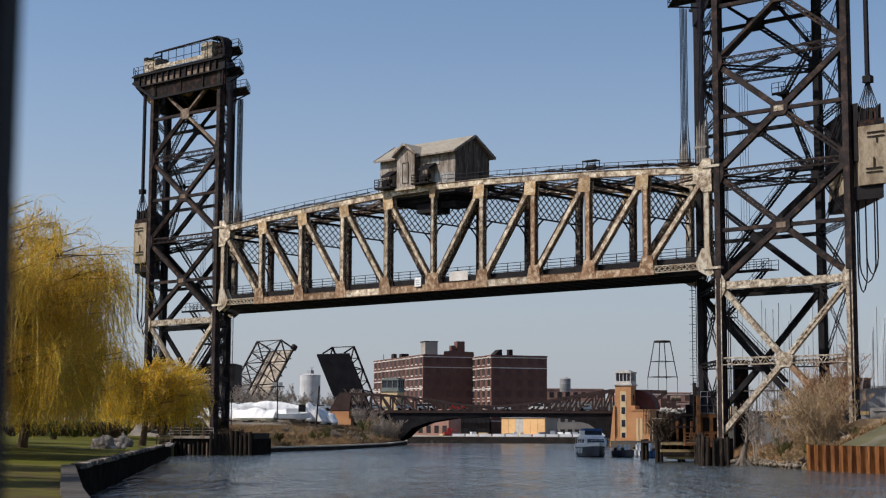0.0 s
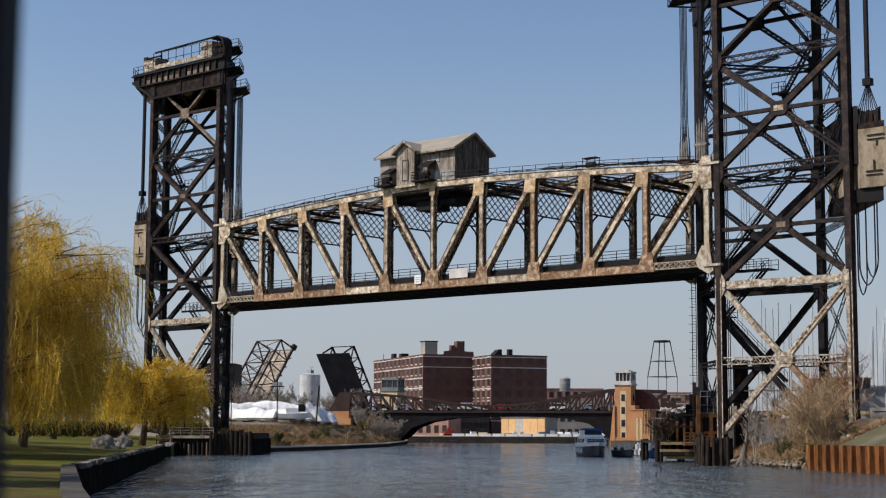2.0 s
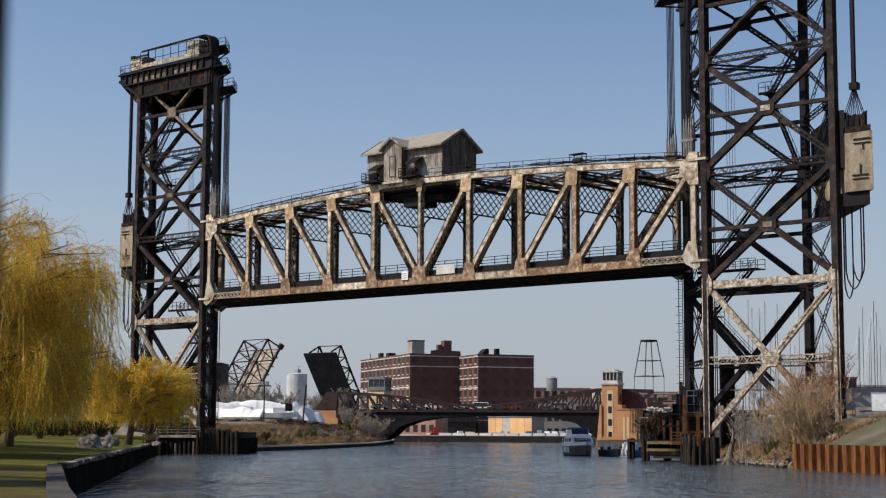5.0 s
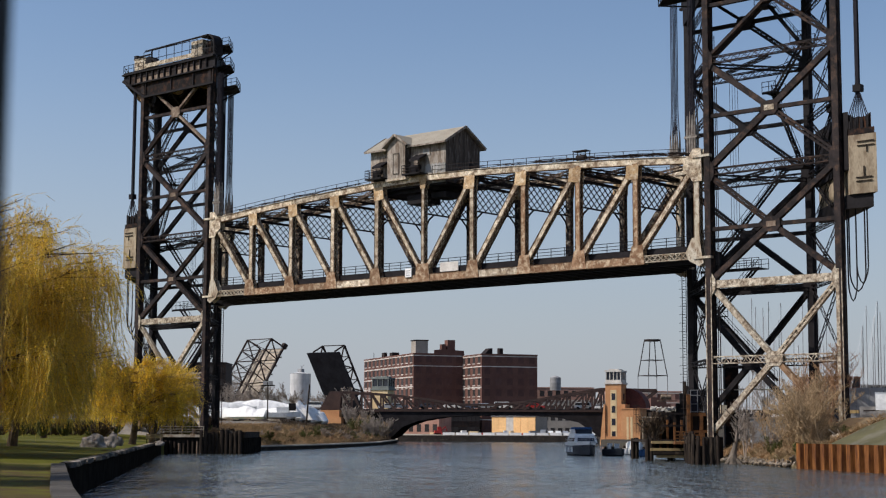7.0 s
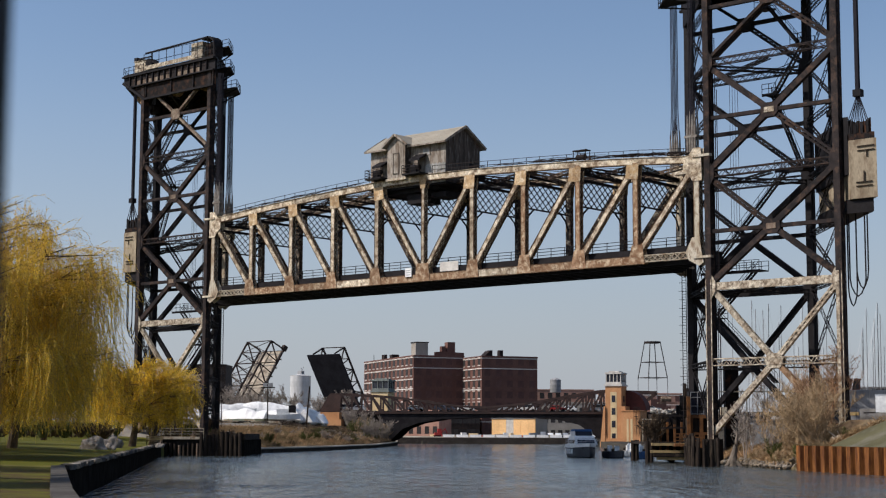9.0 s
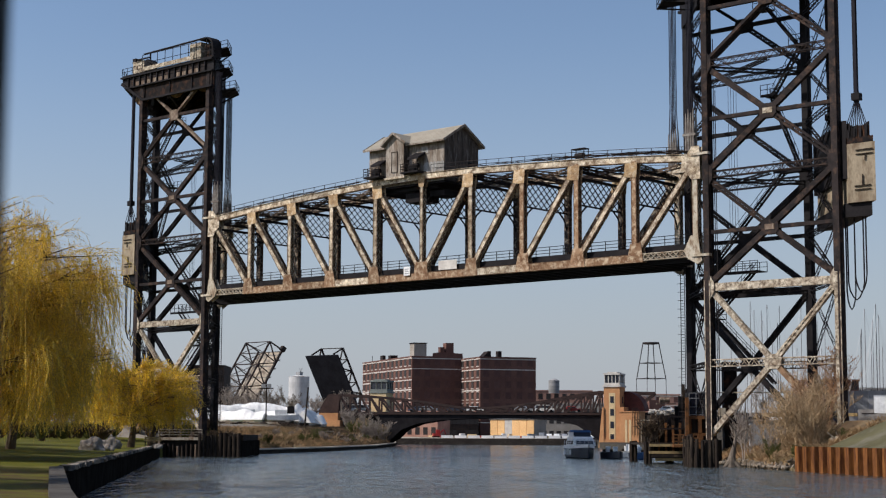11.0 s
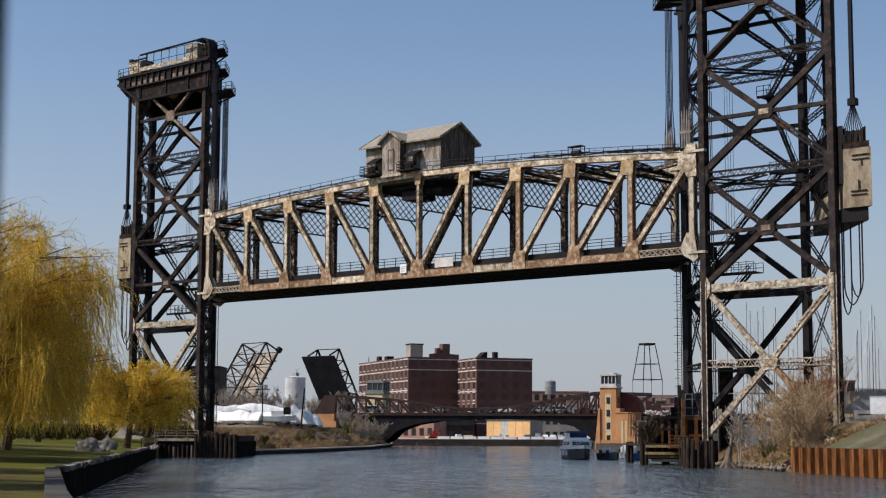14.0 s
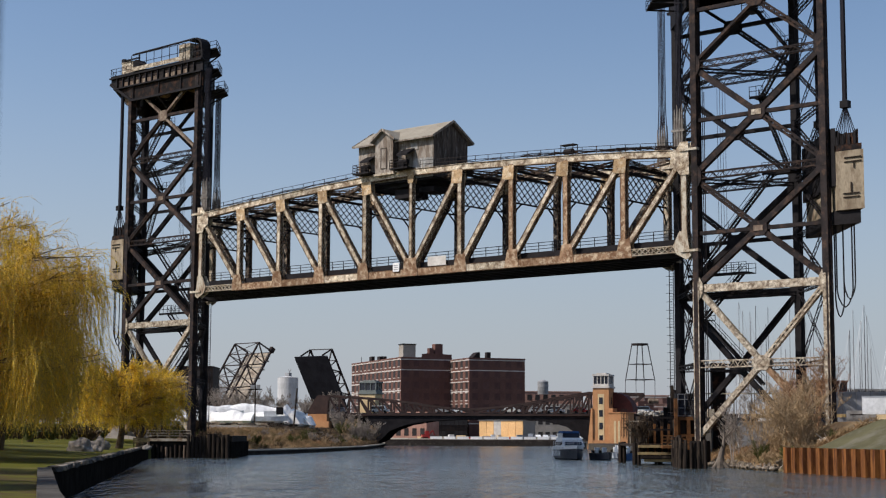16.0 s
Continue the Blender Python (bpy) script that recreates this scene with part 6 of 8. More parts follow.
tufts("dry_grass", 12000, far_slope, 71, "matted brown dry grass and weeds on the far bank", 0.8)
tufts("dry_brush", 5200, scrub_slope, 73, "dark brown brush and brambles on the far bank", 1.1, DARKTWIG)
tufts("dry_grass", 4200, tower_slope, 72, "tan dry grass and weeds on the slope by the tower", 0.65)


# ---- buildings ----
def building(name, u, d, rz, w, dep, z0, z1, wall, label, category="building", floors=7, front=6, side=10, bands=True, group="", win=(1.5, 1.9), front_win=True):
    """A block whose near corner stands at the plan point: w along the front, dep along the side."""
    t = thing(name, *plan(u, d, z0), RIVER + rz, label, category, group)
    h = z1 - z0
    part("wall", mesh(lambda m: box(m, 0, w, 0, dep, 0, h)), wall, t)
    part("roof", mesh(lambda m: (box(m, -0.15, w + 0.15, -0.15, dep + 0.15, h, h + 0.35), box(m, 0.4, w - 0.4, 0.4, dep - 0.4, h + 0.35, h + 0.4))), wall, t)
    fl = h / floors
    if bands:
        for z in (h - 0.5, h - fl - 0.3, fl * 1.1):
            part("stone_band", mesh(lambda m: (box(m, -0.12, w + 0.12, -0.12, -0.002, z, z + 0.26), box(m, -0.12, -0.002, 0, dep, z, z + 0.3))), TRIM, t, "pale stone band")
        for z in (k * fl for k in (4.02, 4.9, 5.9) if k < floors - 0.6):
            part("stone_band", mesh(lambda m: box(m, -0.09, -0.003, 0.2, dep - 0.2, z, z + 0.34)), TRIM, t, "pale stone band")
    pane = mesh(lambda m: box(m, 0, win[0], 0, 0.08, 0, win[1]))
    me = bpy.data.meshes.new("pane")
    pane.to_mesh(me)
    pane.free()
    me.materials.append(DARKPANE)
    sill_bm = mesh(lambda m: box(m, -0.2, win[0] + 0.2, -0.1, 0.06, -0.36, 0))
    sme = bpy.data.meshes.new("sill")
    sill_bm.to_mesh(sme)
    sill_bm.free()
    sme.materials.append(SILLSTONE)

    dme = me.copy()
    dme.materials.clear()
    dme.materials.append(BLIND)

    def put(x, y, z, turn):
        # front panes of banded buildings are toned close to the brick
        o = new("window", me if turn or not bands else dme)
        o.parent = t
        o.matrix_basis = pose(x, y, z, 0, 0, turn)
        if turn:
            s = new("sill", sme)
            s.parent = o
            s = new("lintel", sme)
            s.parent = o
            s.location = (0, 0.02, win[1] + 0.38)

    for f in range(floors):
        z = fl * (f + 0.28)
        if front_win:
            for i in range(front):
                put(w * (i + 0.5) / front - win[0] / 2, -0.06, z, 0)
        for i in range(side):
            put(-0.06, dep * (i + 0.5) / side + win[0] / 2, z, -90)
    return t


wh = building("brick_warehouse", -10.5, 505, 19.9, 17.2, 54, 2.6, 27.4, BRICK_LIT, "tall old red-brick warehouse with pale stone bands", floors=7, front=5, side=12, win=(1.9, 2.1))
part("stair_house", mesh(lambda m: box(m, 1.0, 5.2, 1.0, 5.4, 25.1, 29.2)), CREAM, wh, "cream rendered penthouse")
part("stair_house_cap", mesh(lambda m: box(m, 0.8, 5.4, 0.8, 5.6, 29.2, 29.5)), BLACK, wh)
part("parapet_gable", mesh(lambda m: plate(m, [(7.0, 0.1, 25.0), (17.2, 0.1, 25.0), (17.2, 0.1, 26.2), (14, 0.1, 26.3), (10, 0.1, 26.6), (7.0, 0.1, 26.2)], 0.3, (0, 1, 0))), BRICK_LIT, wh)
part("chimney", mesh(lambda m: box(m, 13.0, 15.6, 4, 7, 25.1, 29.8)), BRICK_LIT, wh)
part("chimney", mesh(lambda m: box(m, 11.0, 12.4, 4, 6, 25.1, 28.4)), BRICK_LIT, wh)
part("roof_clutter", mesh(lambda m: (box(m, 0.6, 3, 24, 27, 25.1, 26.4), box(m, 1, 2, 34, 37, 25.1, 26.8), tube(m, (1, 46, 25), (1, 46, 27.2), 0.1))), DARK, wh)
w2 = building("brick_warehouse", 11.07, 495, 19.9, 18.9, 54, 2.6, 26.8, BRICK_LIT, "tall dark red-brick warehouse beside its twin", floors=7, front=5, side=12, win=(1.9, 2.1))
part("roof_shed", mesh(lambda m: plate(m, [(1, 2, 24.5), (3.6, 2, 24.5), (3.6, 2, 26.3), (2.8, 2, 26.3)], 4, (0, 1, 0))), DARK, w2)
part("chimney", mesh(lambda m: box(m, 7.6, 8.8, 4, 6, 24.5, 26.6)), DARK, w2)
for w in (wh, w2):
    w["group"] = "brick warehouses"

building("brick_warehouse", -14.0, 472, -24, 13, 9, 1.7, 9.4, BRICK_PINK, "low brick quayside building with arched bays", floors=2, front=5, side=3, bands=False, win=(1.4, 2.2))
building("dark_quay_building", 1.0, 486, 8, 9.4, 10, 1.7, 8.4, DARK, "dark low building behind the quay", floors=2, front=7, side=3, bands=False, win=(1.2, 1.6))


def ochre_shed():
    t = thing("ochre_shed", *plan(13.6, 474, 1.7), RIVER - 27, "long ochre board shed with a white door", "shed")
    n = 6
    for i in range(n):
        a = 14.2 * i / n
        if i in (2,):
            continue
        part("panel", mesh(lambda m: box(m, a + 0.04, a + 14.2 / n - 0.04, 0, 0.4, 0, 5.6)), OCHRE, t)
    part("door", mesh(lambda m: box(m, 4.75, 7.1, 0.02, 0.35, 0, 5.6)), TRIM, t, "plain white sliding door")
    part("back", mesh(lambda m: box(m, 0, 14.2, 0.45, 9, 0, 5.7)), CREAM, t)
    part("roof", mesh(lambda m: box(m, -0.3, 14.5, -0.3, 9.2, 5.72, 6.0)), GREYWALL, t)


ochre_shed()
building("long_low_building", 30.2, 500, 5, 23, 12, 1.9, 12.5, CREAM, "long low cream industrial building", floors=3, front=10, side=3, bands=False, win=(1.4, 1.2))
building("long_low_building", 28.5, 540, 4, 22, 12, 2.6, 17.6, BRICK_PINK, "flat-roofed cream factory block", floors=4, front=8, side=3, bands=False)
building("brick_factory", 58.0, 560, 8, 26, 18, 2.6, 17.0, BRICK_PINK, "broad brick factory with pale bands", floors=4, front=8, side=5)
building("brown_flats", 78.0, 330, 12, 9, 12, 4.8, 14.5, BRICK_LIT, "brown brick block beyond the boat masts", floors=4, front=4, side=4, bands=False)
building("grey_flats", 90.0, 345, 12, 12, 12, 4.8, 13.2, CREAM, "grey rendered block beyond the boat masts", floors=4, front=5, side=4, bands=False)
building("dark_block", -84.6, 520, 0, 12, 16, 4, 24.8, DARK, "dark flat-roofed building behind bare trees", floors=5, front=4, side=4, bands=False)


def silo(u, d, base, r, h, label, cap=False):
    t = thing("silo", *plan(u, d, base), 0, label, "silo")
    n = 10
    for i in range(n):
        part("ring", mesh(lambda m: tube(m, (0, 0, h * i / n), (0, 0, h * (i + 1) / n - 0.015), r, n=40)), SILO if not cap else GREYWALL, t)
    part("roof", mesh(lambda m: tube(m, (0, 0, h), (0, 0, h + r * (0.35 if cap else 0.14)), r * 1.02, r * 0.3, 28)), SILO if not cap else GREYWALL, t)
    if not cap:
        part("head_house", mesh(lambda m: (box(m, -1.2, 1.6, -1, 1, h + 0.6, h + 2.4), bar(m, (0.5, 0, h + 2), (2.2, 0, h + 4.5), 0.2, 0.2), bar(m, (1.2, 0, h + 2), (0.2, 0, h + 4.2), 0.2, 0.2))), GREYWALL, t)


silo(-73.8, 800, 3, 5.2, 28.2, "tall white steel silo with a head house")
silo(36.2, 525, 16.5, 1.8, 4.2, "grey rooftop water tank with a domed lid", True)


def frame_tower():
    t = thing("frame_tower", *plan(61.3, 470, 4.6), RIVER + 22, "empty dark steel stand of an old water tank", "tank stand")
    h = 25.3
    corner = [(-1, -1), (1, -1), (1, 1), (-1, 1)]
    for x, y in corner:
        part("leg", mesh(lambda m: bar(m, (x * 3.2, y * 3.2, 14.6), (x * 1.75, y * 1.75, h), 0.2, 0.2, (0, 1, 0))), DARK, t)
        part("leg", mesh(lambda m: bar(m, (x * 3.2, y * 3.2, 8.0), (x * 3.2, y * 3.2, 14.6), 0.14, 0.14, (0, 1, 0))), MASTGREY, t)
    for z, r in ((15.0, 3.15), (19.6, 2.5), (h, 1.75)):
        for a in range(4):
            (x, y), (x2, y2) = corner[a], corner[(a + 1) % 4]
            part("brace", mesh(lambda m: bar(m, (x * r, y * r, z), (x2 * r, y2 * r, z), 0.16, 0.18)), DARK, t)
    part("platform", mesh(lambda m: tube(m, (0, 0, h), (0, 0, h + 0.45), 2.5, n=20)), DARK, t)
    part("base_building", mesh(lambda m: box(m, -2.4, 2.8, -3, 5, -2, 8.6)), BRICK_LIT, t)


frame_tower()


# ---- the bascule leaves standing open up the river ----
def bascule(u, d, base, w, deck_w, length, h, tilt, rz, closed, label):
    t = thing("bascule_leaf", *plan(u, d, base), RIVER + rz, label, "bascule bridge", "raised bascule leaves")
    c, s = math.cos(radians(tilt)), math.sin(radians(tilt))
    def P(x, y, z):
        # x along the leaf, y across, z above its deck
        return Vector((x * c - z * s, y, x * s + z * c))
    n = 6
    steel = MID if not closed else DARK
    for y in (-w / 2, w / 2):
        for z in (0, h):
            part("chord", mesh(lambda m: bar(m, P(0, y, z), P(length * (1 if z == 0 else 0.98), y, z), 0.6, 0.75)), steel, t)
        part("end_post", mesh(lambda m: bar(m, P(length, y, 0), P(length * 0.98, y, h), 0.5, 0.6)), steel, t)
        for i in range(n):
            a, b = length * 0.98 * i / n, length * 0.98 * (i + 1) / n
            part("post", mesh(lambda m: bar(m, P(a, y, 0), P(a, y, h), 0.4, 0.4, (0, 1, 0))), steel, t)
            part("diagonal", mesh(lambda m: bar(m, P(a, y, 0 if i % 2 else h), P(b, y, h if i % 2 else 0), 0.45, 0.5)), steel, t)
    for i in range(n + 1):
        a = length * 0.98 * i / n
        part("top_strut", mesh(lambda m: bar(m, P(a, -w / 2, h), P(a, w / 2, h), 0.35, 0.4)), steel, t)
        if i < n and not closed:
            b = length * 0.98 * (i + 1) / n
            part("top_lateral", mesh(lambda m: (bar(m, P(a, -w / 2, h), P(b, w / 2, h), 0.2, 0.25), bar(m, P(a, w / 2, h), P(b, -w / 2, h), 0.2, 0.25))), steel, t)
    if closed:
        part("deck", mesh(lambda m: hexa(m, [P(x, y, z) for z in (-0.9, -0.3) for y in (-deck_w / 2, deck_w / 2) for x in (0, length)])), TARRED, t)
    else:
        for k in range(2):
            y0 = -w / 2 + w * (0.06 + 0.46 * k)
            part("deck", mesh(lambda m: hexa(m, [P(x, y, z) for z in (-0.4, 0.3) for y in (y0, y0 + w * 0.4) for x in (0, length * 0.97)])), DECKTAN, t, "weathered tan track deck")
        part("end_lock", mesh(lambda m: hexa(m, [P(x, y, z) for z in (-0.8, 1.4) for y in (-w / 2 - 1.2, -w / 2 + 0.6) for x in (length - 0.6, length + 1.6)])), DARK, t)
    for i in range(0 if closed else 9):
        a = length * i / 8
        part("floor_beam", mesh(lambda m: bar(m, P(a, -deck_w / 2, -1.2), P(a, deck_w / 2, -1.2), 0.4, 0.6)), TARRED if closed else DARK, t)
    part("tail_foot", mesh(lambda m: box(m, -4, 4, -w / 2 - 0.5, w / 2 + 0.5, -base, 1.0)), DARK, t)


bascule(-96.2, 725, 8.8, 18, 18, 38.0, 8.3, 58, 44, False, "raised rusty railway bascule leaf with open lattice trusses")
bascule(-43.0, 722, 6.9, 13, 19.5, 36.4, 7.0, 58, -128, True, "raised black bascule leaf seen from its dark underside")


# ---- the road bridge up the river ----
def road_bridge():
    t = thing("road_bridge", *plan(0, 395, 8.25), RIVER - 8.5, "low brown steel road bridge with a shallow arched girder", "road bridge")
    prof = [(-32, 0.2), (-29.5, 4.4), (-24, 4.35), (-19, 4.1), (-13, 3.6), (-7, 2.95), (-2.5, 2.2), (2.5, 1.55), (6.5, 1.3), (10, 1.25), (14, 1.5), (19.5, 2.1), (25, 3.0), (30, 3.95), (34, 4.6), (38.5, 5.3), (52, 5.0)]
    for y in (0, 12.5):
        for (a, za), (b, zb) in zip(prof, prof[1:]):
            part("top_chord", mesh(lambda m: bar(m, (a, y, za), (b, y, zb), 0.5, 0.55)), SLATE, t)
        part("bottom_chord", mesh(lambda m: box(m, -32, 52, y - 0.3, y + 0.3, -0.55, -0.05)), SLATE, t)
        for i, ((a, za), (b, zb)) in enumerate(zip(prof[1:], prof[2:])):
            k = 2 if b - a > 4 else 1
            for j in range(k):
                x0, x1 = a + (b - a) * j / k, a + (b - a) * (j + 1) / k
                z0, z1 = za + (zb - za) * j / k, za + (zb - za) * (j + 1) / k
                part("post", mesh(lambda m: bar(m, (x0, y, -0.1), (x0, y, z0), 0.42, 0.35, (0, 1, 0))), SLATE, t)
                p, q = ((x0, y, z0), (x1, y, -0.05)) if a < 8 else ((x0, y, -0.05), (x1, y, z1))
                part("diagonal", mesh(lambda m: bar(m, p, q, 0.36, 0.46)), SLATE, t)
        arch = [(-17, -8.25), (-13.4, -6.5), (-11, -4.2), (-7, -2.7), (-1, -1.7), (6, -1.35), (14, -1.25), (21, -1.3), (28, -1.8), (33, -3.0), (36.5, -5.4), (39, -7.0)]
        part("arched_girder", mesh(lambda m: plate(m, [(-17, y - 0.36, -0.2)] + [(39, y - 0.36, -0.2)] + [(a, y - 0.36, b) for a, b in reversed(arch)], 0.3, (0, 1, 0))), BLACK, t)
    part("side_plate", mesh(lambda m: plate(m, [(-31.6, -0.5, 0.2), (-29.4, -0.5, 4.2), (-26.6, -0.5, 4.2), (-27.0, -0.5, 0.2)], 0.12, (0, 1, 0))), SLATE, t, "brown steel cover plate")
    part("roadway", mesh(lambda m: box(m, -60, 90, 0.4, 12.1, -0.5, 0.3)), ASPHALT, t)
    part("abutment", mesh(lambda m: box(m, -60, -17, -0.2, 12.7, -8.2, -0.6)), DARKWALL, t)
    part("abutment", mesh(lambda m: box(m, -24.6, -18.4, -2.2, -0.3, -8.2, -0.6)), DARKWALL, t)
    part("abutment", mesh(lambda m: box(m, 38.5, 90, -0.2, 12.7, -8.2, -0.6)), DARKWALL, t)
    part("parapet", mesh(lambda m: box(m, -60, 90, -0.9, -0.7, -0.4, 0.12)), SLATE, t)
    part("brick_base", mesh(lambda m: (box(m, -31.8, -26.4, -3.8, -0.6, -1.9, -0.1), box(m, -30.4, -25.8, -4.2, -0.6, -4.4, -1.9))), BRICK_TAN, t, "buff brick abutment house")
    return t


bridge = road_bridge()


def bridge_house(u, d, main, label):
    t = thing("bridge_house", *plan(u, d, 0.0), RIVER - 20, label, "bridge house", "bridge tender houses")
    trim = TRIM if main else SAGE
    if not main:
        part("tower", mesh(lambda m: box(m, 0, 4.6, 0, 4.6, 0, 13.6)), LIMESTONE, t)
        z = 13.6
        x1 = 4.8
    else:
        part("tower", mesh(lambda m: (box(m, 0, 3.9, 0, 5.4, 0, 14.4), box(m, -0.3, 4.2, -0.3, 5.7, 0, 2.0))), BRICK_TAN, t)
        part("stone_strip", mesh(lambda m: box(m, 1.25, 2.75, -0.06, -0.005, 1.0, 13.0)), LIMESTONE, t, "cream stone strip")
        for i in range(4):
            part("window", mesh(lambda m: box(m, 1.55, 2.45, -0.1, -0.065, 1.6 + i * 3.0, 3.2 + i * 3.0)), GLASS, t)
        for i in range(3):
            part("window", mesh(lambda m: box(m, 3.905, 3.96, 2.0, 2.9, 4.6 + i * 3.0, 6.2 + i * 3.0)), GLASS, t)
        part("base_block", mesh(lambda m: box(m, 4.0, 8.6, -0.9, 6, 0, 8.4)), BRICK_TAN, t)
        part("base_block", mesh(lambda m: box(m, 4.0, 5.0, -0.6, 4, 8.4, 9.6)), BRICK_TAN, t)
        part("buttress", mesh(lambda m: hexa(m, [(x, y, z) for z, xa in ((0, -1.3), (9.6, -0.35)) for y in (-0.4, 5) for x in (xa, -0.01)])), BRICK_TAN, t, "sloping brick buttress")
        part("coping", mesh(lambda m: box(m, 3.95, 8.75, -1.05, 6.1, 8.4, 8.65)), BRICK_TAN, t)
        for x in (5.35, 6.3):
            part("stone_strip", mesh(lambda m: box(m, x, x + 0.5, -0.96, -0.905, 1.2, 6.6)), LIMESTONE, t)
        for x in (7.2, 7.9, 8.5):
            part("ladder_rail", mesh(lambda m: bar(m, (x, -1.2, 3.0), (x, -1.2, 9.4), 0.1, 0.1, (0, 1, 0))), DARK, t)
        for z in (5.0, 7.2, 9.3):
            part("ladder_rail", mesh(lambda m: bar(m, (7.2, -1.2, z), (8.5, -1.2, z), 0.1, 0.1)), DARK, t)
        bm = bmesh.new()
        pts = [(4.0, 6.6, 8.8)] + [(4.0 + 4.9 * math.sin(math.pi / 2 * k / 8), 6.6, 8.8 + 4.7 * math.cos(math.pi / 2 * k / 8)) for k in range(9)]
        plate(bm, pts, 5, (0, 1, 0))
        part("rounded_roof", bm, MAROON, t, "rounded maroon metal roof")
        z, x1 = 14.4, 3.9
    y1 = 4.6 if not main else 5.4
    part("cornice", mesh(lambda m: box(m, -0.25, x1 + 0.25, -0.25, y1 + 0.25, z, z + 0.4)), trim, t)
    part("lantern_glass", mesh(lambda m: box(m, 0.25, x1 - 0.25, 0.25, y1 - 0.25, z + 0.4, z + 2.9)), GLASS, t)
    part("sill_band", mesh(lambda m: box(m, 0.04, x1 - 0.04, 0.04, y1 - 0.04, z + 0.4, z + 1.0)), trim, t)
    n = 4 if main else 3
    for i in range(n + 1):
        x = 0.1 + (x1 - 0.35) * i / n
        part("mullion", mesh(lambda m: box(m, x + 0.03, x + 0.19, 0.05, 0.24, z + 0.4, z + 2.9)), trim, t)
        y = 0.1 + (y1 - 0.35) * i / n
        part("mullion", mesh(lambda m: box(m, x1 - 0.24, x1 - 0.05, y, y + 0.22, z + 0.4, z + 2.9)), trim, t)
    part("roof", mesh(lambda m: (box(m, -0.1, x1 + 0.1, -0.1, y1 + 0.1, z + 2.9, z + 3.3), box(m, 0.7, x1 - 0.7, 0.7, y1 - 0.7, z + 3.3, z + 3.6))), trim, t)


bridge_house(38.0, 378.5, True, "buff brick bridge house with a glazed lantern room")
bridge_house(-19.6, 414, False, "pale stone bridge house with a glazed top")


# ---- vehicles ----
def car(name, paint, label, van=False):
    t = thing(name, 0, 0, 0, 0, label, "car", "traffic on the road bridge")
    L0, h = (4.5, 1.45) if not van else (4.9, 1.8)
    sec = [(-L0 / 2, 0.35), (L0 / 2, 0.35), (L0 / 2, 0.75), (L0 * 0.46, 0.9), (-L0 * 0.46, 0.95), (-L0 / 2, 0.8)]
    part("body", mesh(lambda m: plate(m, [(x, 0, z) for x, z in sec], 1.75, (0, 1, 0))), paint, t)
    cab = [(-L0 * 0.42, 0.93), (L0 * 0.24, 0.9), (L0 * 0.1, h), (-L0 * 0.33, h)] if not van else [(-L0 * 0.48, 0.93), (L0 * 0.36, 0.9), (L0 * 0.26, h), (-L0 * 0.47, h)]
    part("cabin", mesh(lambda m: plate(m, [(x, 0, z) for x, z in cab], 1.55, (0, 1, 0))), paint, t)
    x0, x1 = cab[3][0] + 0.1, cab[2][0] - 0.05
    for y in (-0.785, 0.785):
        part("side_window", mesh(lambda m: plate(m, [(x0 - 0.05, y, 1.0), (x1 + 0.25, y, 1.0), (x1, y, h - 0.12), (x0, y, h - 0.12)], 0.04, (0, 1, 0))), GLASS, t)
    for x in (-L0 * 0.3, L0 * 0.31):
        for y in (-0.8, 0.8):
            part("wheel", mesh(lambda m: tube(m, (x, y - 0.12, 0.33), (x, y + 0.12, 0.33), 0.33, n=14)), TYRE, t)
    return t


